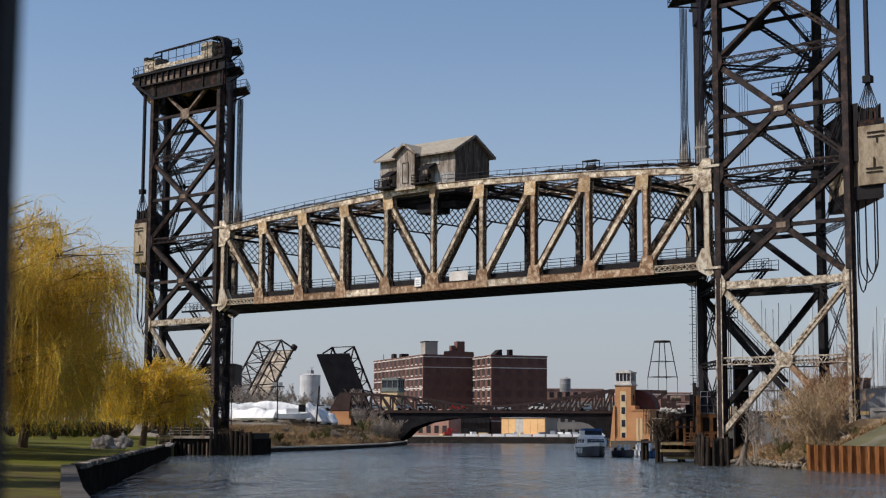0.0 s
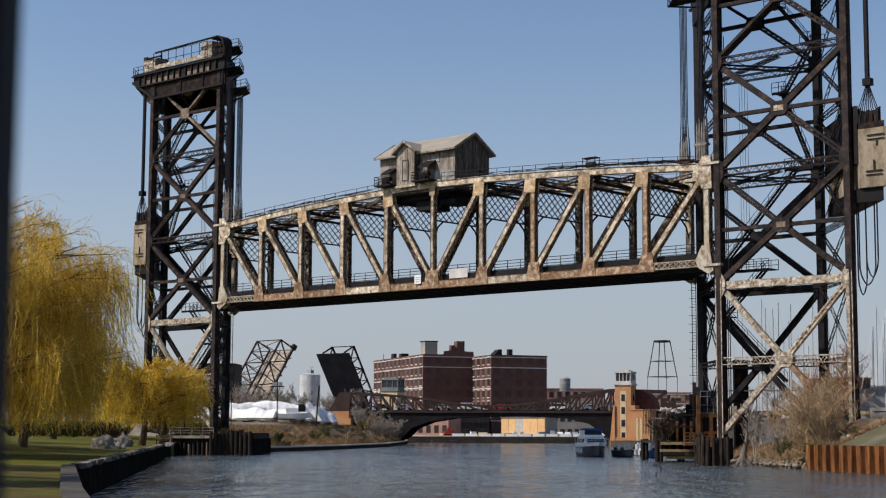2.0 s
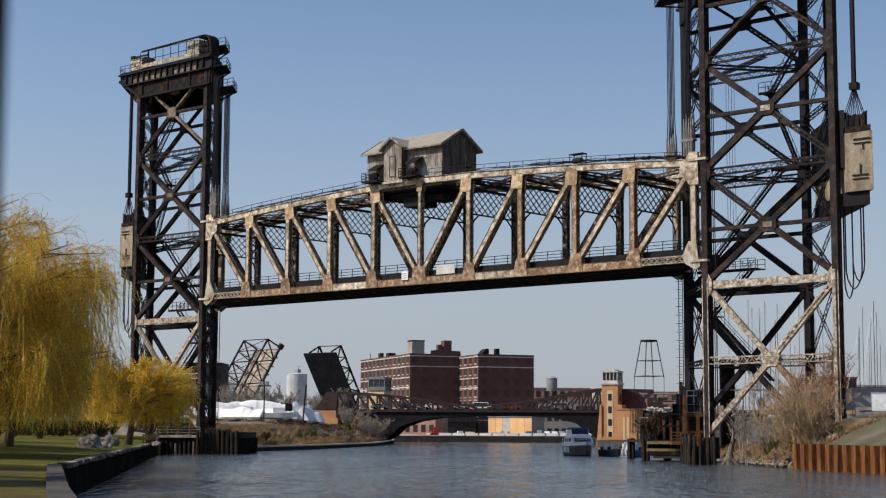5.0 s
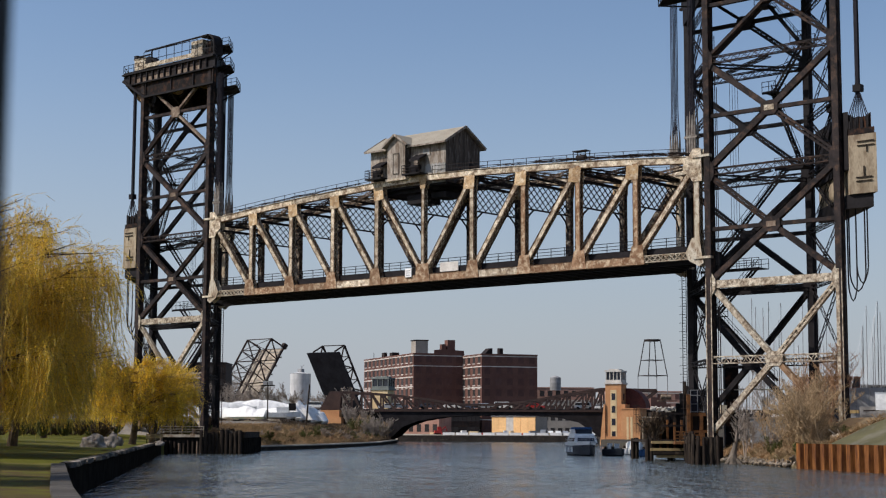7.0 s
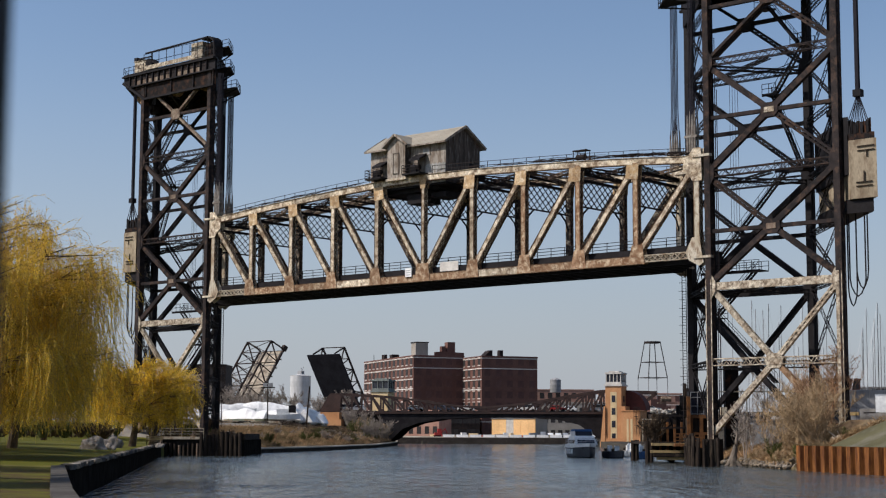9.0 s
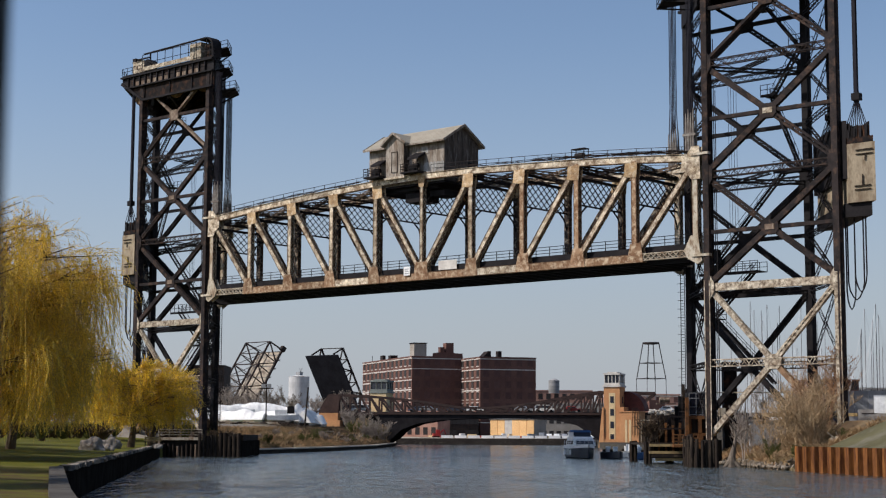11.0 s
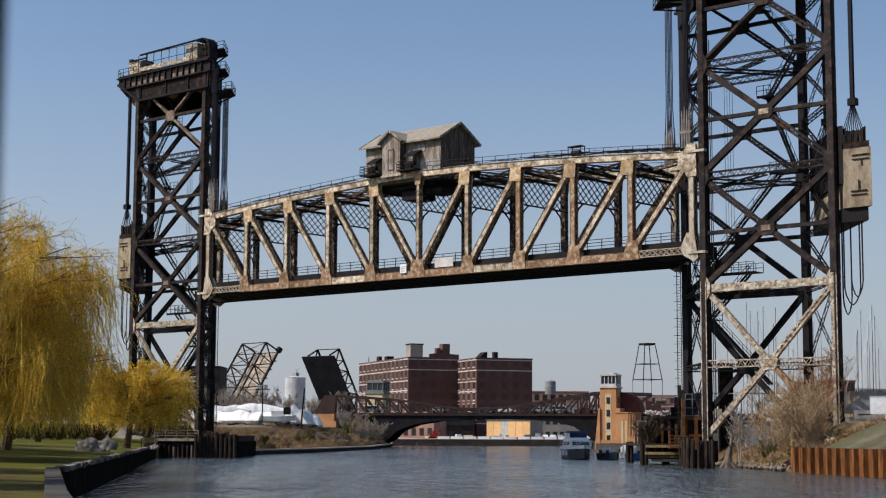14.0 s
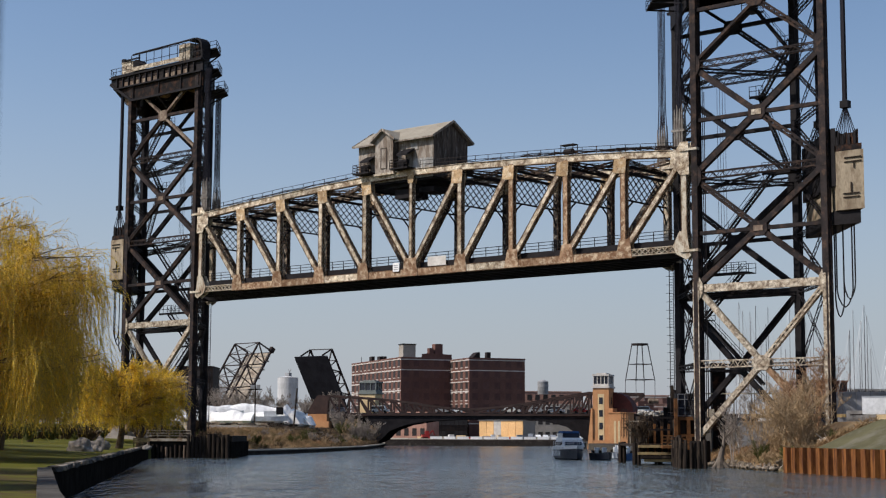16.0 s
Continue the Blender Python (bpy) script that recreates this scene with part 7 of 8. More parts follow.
CARS = []
for name, paint, label, van, lane, track in [
    ("car", RED, "red saloon car crossing the road bridge", False, 2.2, [(0, 787), (0.6, 812), (2, 866), (4, 895), (6.5, 931), (8, 961), (11.5, 1015), (13, 1031), (14.5, 1040), (16, 1043)]),
    ("van", GELCOAT, "white van crossing the road bridge", True, 2.2, [(0, 928), (0.6, 940), (2, 966), (4, 980), (6.5, 1018), (8, 1039), (10, 1068), (16, 1150)]),
    ("car", GELCOAT, "white saloon car on the road bridge", False, 2.2, [(0, 1015), (0.6, 1018), (2, 1024), (4, 1055), (6.5, 1100), (16, 1250)]),
    ("van", GELCOAT, "white van among the bridge traffic", True, 2.2, [(0, 728), (1.2, 777), (2, 803), (4, 840), (6.5, 875), (8, 905), (11.5, 967), (13, 984), (14.5, 995), (16, 996)]),
    ("car", SILVER, "silver car among the bridge traffic", False, 2.2, [(0, 690), (1.2, 725), (2, 760), (4, 800), (6.5, 842), (8, 872), (11.5, 930), (13, 952), (14.5, 961), (16, 966)]),
    ("car", GELCOAT, "white car with a dark glasshouse on the bridge", False, 2.2, [(0, 640), (2, 690), (4, 745), (6.5, 785), (8, 806), (11.5, 846), (13, 882), (14.5, 905), (16, 920)]),
    ("car", BLUEGREY, "dark blue car on the road bridge", False, 2.2, [(0, 600), (2, 650), (4, 700), (6.5, 742), (8, 762), (11.5, 812), (13, 848), (14.5, 872), (16, 893)]),
    ("car", SILVER, "pale silver car following on the bridge", False, 2.2, [(0, 540), (2, 595), (4, 650), (6.5, 690), (8, 712), (11.5, 757), (13, 767), (14.5, 785), (16, 801)]),
    ("van", GELCOAT, "white van entering the road bridge", True, 2.2, [(0, 380), (4, 480), (8, 570), (11.5, 637), (13, 648), (14.5, 667), (16, 684)]),
    ("car", BLUEGREY, "dark car in the oncoming lane", False, 8.5, [(0, 1010), (4, 905), (8, 800), (12, 700), (16, 600)]),
    ("car", SILVER, "silver car in the oncoming lane", False, 8.5, [(0, 860), (4, 750), (8, 640), (12, 530), (16, 420)]),
    ("car", GELCOAT, "white car in the oncoming lane", False, 8.5, [(0, 1240), (4, 1130), (8, 1020), (12, 915), (16, 810)]),
]:
    c = car(name, paint, label, van)
    CARS.append((c, lane, [(t, (x - 784) * 0.1415) for t, x in track]))


# ---- boats at the right bank ----
def motor_yacht():
    t = thing("motor_yacht", *plan(18.9, 219, 0), RIVER - 85, "white flybridge motor yacht with a blue canopy moored by the bank", "boat")
    hull(t, 10, 1.6, -0.5, 1.35, NAVY)
    part("sheer_band", mesh(lambda m: hull_band(m, 10, 1.65, 1.3, 1.75)), GELCOAT, t)
    part("foredeck", mesh(lambda m: plate(m, [(5.0, 0, 1.8), (1, -1.6, 1.75), (-5, -1.7, 1.7), (-5, 1.7, 1.7), (1, 1.6, 1.75)], 0.12, (0, 0, 1))), GELCOAT, t)
    part("cabin", mesh(lambda m: hexa(m, [(x, y, z) for z, xa, xb, w in ((1.7, -4.2, 2.6, 1.55), (2.5, -4.0, 1.5, 1.4)) for y in (-w, w) for x in (xa, xb)])), GELCOAT, t)
    part("windscreen", mesh(lambda m: hexa(m, [(x, y, z) for z, xa, xb, w in ((1.95, 2.2, 2.38, 1.2), (2.4, 1.6, 1.8, 1.15)) for y in (-w, w) for x in (xa, xb)])), GLASS, t)
    part("flybridge", mesh(lambda m: hexa(m, [(x, y, z) for z, xa, xb, w in ((2.5, -3.8, 1.2, 1.4), (2.95, -3.8, 0.7, 1.35)) for y in (-w, w) for x in (xa, xb)])), GELCOAT, t)
    part("canopy", mesh(lambda m: hexa(m, [(x, y, z) for z, xa, xb, w in ((3.55, -3.4, 0.3, 1.25), (3.85, -3.2, 0.0, 1.1)) for y in (-w, w) for x in (xa, xb)])), CANVAS, t)
    for y in (-1.2, 1.2):
        for x in (-3.2, -1.5, 0.2):
            part("canopy_post", mesh(lambda m: bar(m, (x, y, 2.95), (x, y, 3.65), 0.05, 0.05, (0, 1, 0))), ALU, t)
        part("side_curtain", mesh(lambda m: box(m, -3.3, 0.1, y - 0.02, y + 0.02, 2.95, 3.56)), GELCOAT, t)
    part("helm_screen", mesh(lambda m: hexa(m, [(x, y, z) for z, xa in ((2.95, 0.5), (3.58, 0.15)) for y in (-1.15, 1.15) for x in (xa, xa + 0.06)])), GLASS, t)
    part("helm_seat", mesh(lambda m: box(m, -1.6, -1.0, -0.7, 0.7, 2.9, 3.45)), NAVY, t)
    for y in (-1.5, 1.5):
        part("side_window", mesh(lambda m: hexa(m, [(x, y * k + dy, z) for z, k in ((1.9, 1.0), (2.36, 0.96)) for dy in (-0.03, 0.03) for x in (-3.4, 1.4)])), GLASS, t)
    part("anchor", mesh(lambda m: tube(m, (5.2, 0, 1.5), (5.6, 0, 1.9), 0.09, n=6)), ALU, t)
    for y in (-0.5, 0.0, 0.5):
        part("porthole", mesh(lambda m: tube(m, (4.3 - abs(y), y * 1.6 - 0.05, 1.3), (4.3 - abs(y), y * 1.6 + 0.05, 1.3), 0.12, n=10)), GLASS, t)
    for y in (-1.75, 1.75):
        part("rail", mesh(lambda m: railing(m, (-4, y, 1.75), (3.2, y * 0.75, 1.8), 0.7, 1.2, 0.02, 2)), ALU, t)
    part("bow_rail", mesh(lambda m: (railing(m, (3.2, -1.3, 1.8), (5.2, 0, 1.9), 0.75, 0.8, 0.02, 2), railing(m, (3.2, 1.3, 1.8), (5.2, 0, 1.9), 0.75, 0.8, 0.02, 2))), ALU, t)
    for i in range(3):
        part("fender", mesh(lambda m: tube(m, (2.5 - i * 2.2, -2.05, 0.5), (2.5 - i * 2.2, -2.05, 1.2), 0.16, n=8)), GELCOAT, t)


def hull_band(m, length, half, z0, z1):
    rows = []
    n = 14
    for i in range(n + 1):
        f = i / n
        w = half * (1 - max(0, (f - 0.45) / 0.55) ** 2.2) + 0.05
        lift = 0.45 * max(0, f - 0.4) ** 1.5
        x = length * (f - 0.5) + 0.03
        rows.append([m.verts.new((x, s * k, z + lift)) for s, k, z in ((-1, w, z0), (-1, w, z1), (-1, w - 0.12, z1), (1, w - 0.12, z1), (1, w, z1), (1, w, z0))])
    for a, b in zip(rows, rows[1:]):
        for j in (0, 1, 3, 4):
            m.faces.new((a[j], a[j + 1], b[j + 1], b[j]))


motor_yacht()


def small_boat(u, d, length, paint, rz, label, cabin=None):
    t = thing("small_boat", *plan(u, d, 0), RIVER + rz, label, "boat")
    hull(t, length, 1.1, -0.3, 0.85, paint)
    part("deck", mesh(lambda m: box(m, -length * 0.45, length * 0.2, -0.95, 0.95, 0.8, 0.9)), CREAM, t)
    if cabin:
        part("cabin", mesh(lambda m: hexa(m, [(x, y, z) for z, xa, xb, w in ((0.85, -0.8, 1.6, 0.85), (1.9, -0.6, 0.9, 0.75)) for y in (-w, w) for x in (xa, xb)])), cabin, t)
    for i in range(6):
        x = -length * 0.42 + i * 0.62
        part("crate", mesh(lambda m: box(m, x, x + 0.35, -0.9 + 0.25 * (i % 3), -0.4 + 0.3 * (i % 3), 0.9, 1.25 + 0.4 * (i % 2))), GELCOAT if i % 2 else TIMBER, t)


small_boat(23.0, 216, 5.5, NAVY, -78, "low dark workboat with pale gear on deck")
small_boat(26.6, 225, 6.0, GELCOAT, -80, "white cabin boat tied to the timber dock", GELCOAT)
small_boat(26.4, 212, 4.0, CANVAS, -70, "small boat under a blue cover")


# ---- right bank: fenders, sheet piling, scrub, road ----
def fender_dock():
    t = thing("timber_fender", *plan(26.4, 165, 0), RIVER, "dark timber fender piles in front of the bridge pier", "fender")
    rng = random.Random(9)
    for i in range(24):
        f = i / 23
        u, d = 0.0 - 1.2 * f, 9 - 11 * f
        for k in range(2):
            x, y = u + rng.uniform(-0.15, 0.15) + 0.45 * k, d + 0.5 * k
            part("fender_post", mesh(lambda m: tube(m, (x, y, -3), (x + rng.uniform(-0.3, 0.3), y, 2.7 + rng.uniform(-0.8, 0.7)), 0.2, 0.17, 8)), TIMBER, t)
    for i in range(8):
        x, y = -1.2 + 0.36 * i, -2.6 - 0.35 * (i % 2)
        part("fender_post", mesh(lambda m: tube(m, (x, y, -3), (x + rng.uniform(-0.2, 0.2), y, 3.0 + rng.uniform(-0.4, 0.2)), 0.22, 0.18, 8)), TIMBER, t)
    part("waler", mesh(lambda m: bar(m, (0.1, 9.0, 2.0), (-1.1, -2.0, 2.0), 0.3, 0.35)), TIMBER, t)
    part("core", mesh(lambda m: plate(m, [(0.4, 9.5, 0.5), (-0.8, -1.2, 0.5), (1.0, 3, 0.5), (1.8, 12, 0.5)], 2.6, (0, 0, 1))), DARKWALL, t)


fender_dock()


def dock_ladder():
    t = thing("timber_dock", *plan(23.0, 195, 0), RIVER, "low timber dock with worn yellow planks", "dock")
    for x in (-0.1, 0.35, 4.3, 4.8):
        for y in (-0.2, -14):
            part("fender_post", mesh(lambda m: tube(m, (x, y, -3), (x, y, 2.5 + 0.15 * x), 0.26, n=8)), TIMBER, t)
    for i, (z, x0, x1) in enumerate(((0.35, 0.9, 4.4), (1.15, 0.2, 4.6), (1.95, 0.3, 4.3), (0.75, 0.5, 4.2))):
        part("plank", mesh(lambda m: box(m, x0, x1, -14.6 - 0.1 * i, -14.3, z, z + 0.3)), YELLOWISH if i != 3 else TIMBER, t)
    part("deck", mesh(lambda m: box(m, -0.2, 5.2, -14.2, 0.2, 2.1, 2.35)), TIMBER, t)
    part("frame_rail", mesh(lambda m: (bar(m, (0.4, -6, 2.3), (0.4, -6, 5.0), 0.09, 0.09, (0, 1, 0)), bar(m, (2.3, -6, 2.3), (2.3, -6, 5.0), 0.09, 0.09, (0, 1, 0)), bar(m, (0.4, -6, 5.0), (2.3, -6, 5.0), 0.1, 0.1))), PALE, t, "pale pipe frame")


dock_ladder()


def pier_house():
    # rusty machinery and screens at the foot of the tower
    t = thing("pier_house", *plan(27.2, 184, 2.0), RIVER, "rusty steel pier works with dark screens and a glazed booth", "pier works")
    rng = random.Random(14)
    for i in range(11):
        x = -2.6 + i * 0.42
        top = (2.6, 3.2, 3.4, 3.5, 3.3, 3.6, 3.6, 4.6, 6.0, 7.2, 6.8)[i]
        part("timber_plank", mesh(lambda m: box(m, x, x + 0.4, 5.6 + 0.15 * (i % 2), 6.0 + 0.15 * (i % 2), -1.5, top + rng.uniform(-0.3, 0.3))), BLACK if i % 3 else TIMBER, t)
    for i in range(4):
        part("steel_sheet", mesh(lambda m: box(m, -1.8 + i * 0.85, -1.55 + i * 0.85, 5.2, 5.45, -0.8, 2.4 + 0.3 * (i % 2))), ORANGE, t)
    part("cable_reel", mesh(lambda m: (tube(m, (-1.6, 5.0, 5.4), (-0.4, 5.0, 5.4), 0.3, n=12), box(m, -1.9, 0.4, 5.0, 6.2, 4.9, 5.0))), LEGBROWN, t)
    # rusty housing with dark openings and a booth on top
    part("housing", mesh(lambda m: (box(m, 0.9, 3.4, -0.6, -0.2, 3.1, 3.5), box(m, 0.9, 1.3, -0.6, -0.2, -1, 3.1), box(m, 2.1, 2.5, -0.6, -0.2, -1, 3.1), box(m, 3.0, 3.4, -0.6, -0.2, -1, 3.1), box(m, 0.9, 3.4, -0.6, -0.2, 1.2, 1.5))), ORANGE, t, "rusty orange steel housing")
    part("housing_back", mesh(lambda m: box(m, 0.9, 3.4, -0.15, 2.6, -1, 3.2)), TIMBER, t)
    part("side_post", mesh(lambda m: box(m, 0.6, 1.0, -0.9, -0.62, -1.0, 5.6)), ORANGE, t)
    part("booth_frame", mesh(lambda m: [bar(m, (1.1, -0.5, z), (3.3, -0.5, z), 0.07, 0.08) for z in (3.6, 4.5, 5.5, 6.1)] + [bar(m, (x, -0.5, 3.5), (x, -0.5, 6.1), 0.07, 0.08, (0, 1, 0)) for x in (1.1, 1.9, 2.6, 3.3)]), GREYWALL, t, "grey booth framing")
    part("booth_glass", mesh(lambda m: box(m, 1.15, 3.25, -0.42, -0.38, 3.55, 6.05)), GLASS, t)
    part("booth_back", mesh(lambda m: box(m, 1.1, 3.3, 0.6, 2.4, 3.5, 6.2)), BLACK, t)
    part("platform", mesh(lambda m: (box(m, -1.4, 1.9, -5.0, -1.0, -0.1, 0.2), railing(m, (-1.4, -4.9, 0.2), (1.9, -4.9, 0.2), 1.1, 0.55, 0.05, 3))), ORANGE, t)
    part("cable_shaft", mesh(lambda m: (box(m, 6.1, 7.7, 5.0, 6.4, -1.2, 10.0), bar(m, (5.9, 4.9, 9.0), (8.4, 4.9, 9.0), 0.3, 0.4))), DARKRUST, t, "sooty steel cable shaft")
    part("electric_box", mesh(lambda m: box(m, 3.6, 4.3, -6.2, -5.7, 3.4, 4.3)), PALE, t, "small pale electric box on the column")
    part("rubble_deck", mesh(lambda m: box(m, -2.6, 1.0, 6.2, 9.0, -1.5, 3.6)), TIMBER, t)
    bm = bmesh.new()
    for i in range(90):
        r = rng.uniform(0.08, 0.2)
        bmesh.ops.create_icosphere(bm, subdivisions=1, radius=1, matrix=Matrix.Translation((rng.uniform(-2.4, 0.8), rng.uniform(6.3, 8.5), 3.62 + r * 0.5 + rng.uniform(0, 0.5))) @ Matrix.Rotation(rng.uniform(0, 6), 4, (rng.random(), rng.random(), rng.random())) @ Matrix.Diagonal((r * 1.8, r, r * 0.7, 1)))
    tagged(part("rubble", bm, TRIM, t, "pale broken rubble lying on the pier"), kind="stuff")
    for z in (2.0, 3.4):
        part("cable_tray", mesh(lambda m: bar(m, (-2.0, 2, z), (1.0, 2, z), 0.2, 0.2)), DARK, t)


pier_house()


def sheet_wall():
    t = tagged(thing("sheet_piling", *plan(36.3, 130, 0), RIVER, "rusty orange corrugated sheet-pile wall", "retaining wall"), kind="structure")
    a, b = Vector((-(36.3 - 32.9), 16.8, 0)), Vector((14.0, -67.0, 0))
    run = (b - a)
    n = int(run.length / 1.7)
    dirn = run.normalized()
    nrm = Vector((dirn.y, -dirn.x, 0))
    for i in range(n):
        p = a + dirn * (1.7 * i)
        q0, q1, q2, q3 = (p + dirn * x + nrm * y for x, y in ((0, 0), (0.08, 0.65), (0.85, 0.65), (0.93, 0.0)))
        q4 = p + dirn * 1.7
        bm = bmesh.new()
        pts = [q0, q1, q2, q3, q4]
        lo = [bm.verts.new(v + Vector((0, 0, -3))) for v in pts]
        hi = [bm.verts.new(v + Vector((0, 0, 2.3))) for v in pts]
        back_lo = [bm.verts.new(v - nrm * 0.05 + Vector((0, 0, -3))) for v in pts]
        back_hi = [bm.verts.new(v - nrm * 0.05 + Vector((0, 0, 2.3))) for v in pts]
        for j in range(4):
            bm.faces.new((lo[j], lo[j + 1], hi[j + 1], hi[j]))
            bm.faces.new((back_lo[j + 1], back_lo[j], back_hi[j], back_hi[j + 1]))
            bm.faces.new((hi[j], hi[j + 1], back_hi[j + 1], back_hi[j]))
        part("steel_sheet", bm, SHEETPILE, t)


sheet_wall()


def riprap():
    rng = random.Random(21)
    bm = bmesh.new()
    for i in range(360):
        d = rng.uniform(148, 182)
        s = abs(rng.gauss(0, 0.8))
        u = pick(RIGHT_EDGE, d) + s - 0.6
        r = rng.uniform(0.08, 0.26)
        m = Matrix.Translation(plan(u, d, max(-0.05, land_right(max(0, s - 0.6), d)) + 0.05)) @ Matrix.Rotation(rng.uniform(0, 6), 4, (rng.random(), rng.random(), rng.random())) @ Matrix.Diagonal((r * 1.3, r, r * 0.7, 1))
        k = len(bm.verts)
        bmesh.ops.create_icosphere(bm, subdivisions=1, radius=1, matrix=m)
    ob = part("riprap", bm, RUBBLE)
    tagged(ob, "loose grey stones along the waterline", "stones", kind="stuff")


riprap()

for i, (u, d, s, h, sp, st, m) in enumerate([
    (37.5, 158, 5, 4.2, 4.5, 4, TWIG), (38.5, 160, 7, 5.4, 5.5, 4, TWIG), (36.0, 164, 4, 4.2, 3.0, 6, TWIG), (34.8, 160, 3, 3.2, 2.6, 6, TWIG),
    (33.8, 166, 2, 3.0, 2.2, 5, GREYTWIG), (31.6, 168, 1.5, 5.5, 1.6, 3, GREYTWIG), (38.0, 168, 7, 6.5, 4.0, 6, TWIG), (35.8, 154, 3, 3.0, 2.2, 6, TWIG),
    (34.2, 153, 1.5, 1.8, 1.8, 6, GREENBUSH), (38.9, 152, 4, 2.4, 1.6, 9, GREENBUSH), (33.0, 160, 1.5, 2.0, 1.6, 6, GREENBUSH), (36.6, 150, 2.5, 2.0, 1.5, 6, TWIG), (34.4, 170, 3.5, 5.0, 3.0, 4, TWIG), (33.0, 172, 2, 4.0, 2.0, 3, GREYTWIG), (36.8, 160, 4.5, 6.0, 4.5, 4, TWIG), (38.0, 166, 7, 5.6, 5.0, 4, TWIG), (32.4, 163, 1, 1.6, 1.4, 7, TWIG), (33.4, 157, 1, 1.5, 1.4, 7, TWIG), (34.8, 151, 1.6, 1.4, 1.2, 7, TWIG)]):
    bare_shrub("bare_shrub", u, d, max(0.2, land_right(s, d)) - 0.1, h, sp, 60 + i, st, m, "olive scrub bush on the sloping bank" if m == GREENBUSH else "tangled leafless tan shrub on the sloping bank", "shrub", "scrub on the bank by the tower", 0.014, 4)


# two large leaning bushes and tall reddish saplings before the tower foot
for i, (u, d, h, sp, st, to) in enumerate([(36.0, 153.5, 6.2, 2.6, 12, (-1.7, 0.2)), (36.8, 156.5, 6.6, 3.6, 9, (-0.9, 0.3)), (36.4, 159.0, 5.4, 3.4, 8, (-1.6, 0.0)), (38.2, 162.0, 7.5, 2.6, 4, (-0.2, 0.2)), (40.2, 166.0, 8.6, 2.6, 4, (0.1, 0.0)), (37.0, 167.0, 7.2, 2.6, 3, (0.0, 0.0))]):
    s2 = u - pick(RIGHT_EDGE, d)
    bare_shrub("bare_shrub", u, d, max(0.2, land_right(s2, d)) - 0.1, h, sp, 160 + i, st, TWIG if i < 3 else RUSTTWIG, "spreading leafless tan bush leaning over the bank" if i < 3 else "tall reddish-brown leafless sapling by the tower foot", "shrub", "scrub on the bank by the tower", 0.016, 4, to)


for i, (u, d, h) in enumerate(((24.3, 187.5, 3.2), (25.0, 188.6, 3.0))):
    bare_shrub("dark_brush", u, d, 2.3, h, 2.6, 2300 + i, 9, DARKTWIG, "dark tangled brush growing over the pier timbers", "shrub", "brush on the pier", 0.03, 3)


def stump():
    t = Sticks()
    rng = random.Random(31)
    p = Vector((0, 0, -0.3))
    for r0, r1, q in ((0.6, 0.36, (0.1, 0, 0.9)), (0.36, 0.22, (0.35, 0.1, 2.0)), (0.22, 0.1, (0.5, 0.1, 3.0)), (0.1, 0.06, (0.45, 0, 4.4))):
        t.stick(p, Vector(q), r0, r1, 9)
        p = Vector(q)
    for i in range(7):
        a = rng.uniform(0, 6.28)
        t.stick(Vector((0, 0, 0.6)), Vector((math.cos(a) * 1.1, math.sin(a) * 0.9, -0.35)), 0.3, 0.14, 6)
    for z in (1.8, 2.7, 3.6, 4.4):
        a = rng.uniform(0, 6.28)
        t.stick(Vector((0.4, 0.05, z)), Vector((0.4 + math.cos(a) * 1.3, math.sin(a), z + 1.1)), 0.09, 0.04, 5)
    ob = raw("tree_stump", t.v, t.f, DRIFT)
    ob.location = plan(29.9, 166, 0.2)
    tagged(ob, "bleached dead trunk with spreading roots at the waterline", "tree stump")


stump()


def brush_pile():
    rng = random.Random(55)
    t = Sticks()
    for i in range(34):
        a = rng.uniform(0, 6.28)
        p = Vector((rng.uniform(-0.9, 0.9), rng.uniform(-0.6, 0.6), rng.uniform(-0.3, 0.9)))
        t.stick(p, p + Vector((math.cos(a) * 1.1, math.sin(a) * 0.8, rng.uniform(-0.2, 0.9))), 0.09, 0.05, 5)
    ob = raw("brush_pile", t.v, t.f, PALE)
    ob.location = plan(38.0, 151, land_right(4.6, 151))
    tagged(ob, "heap of pale broken branches at the top of the bank", "brush pile")


brush_pile()


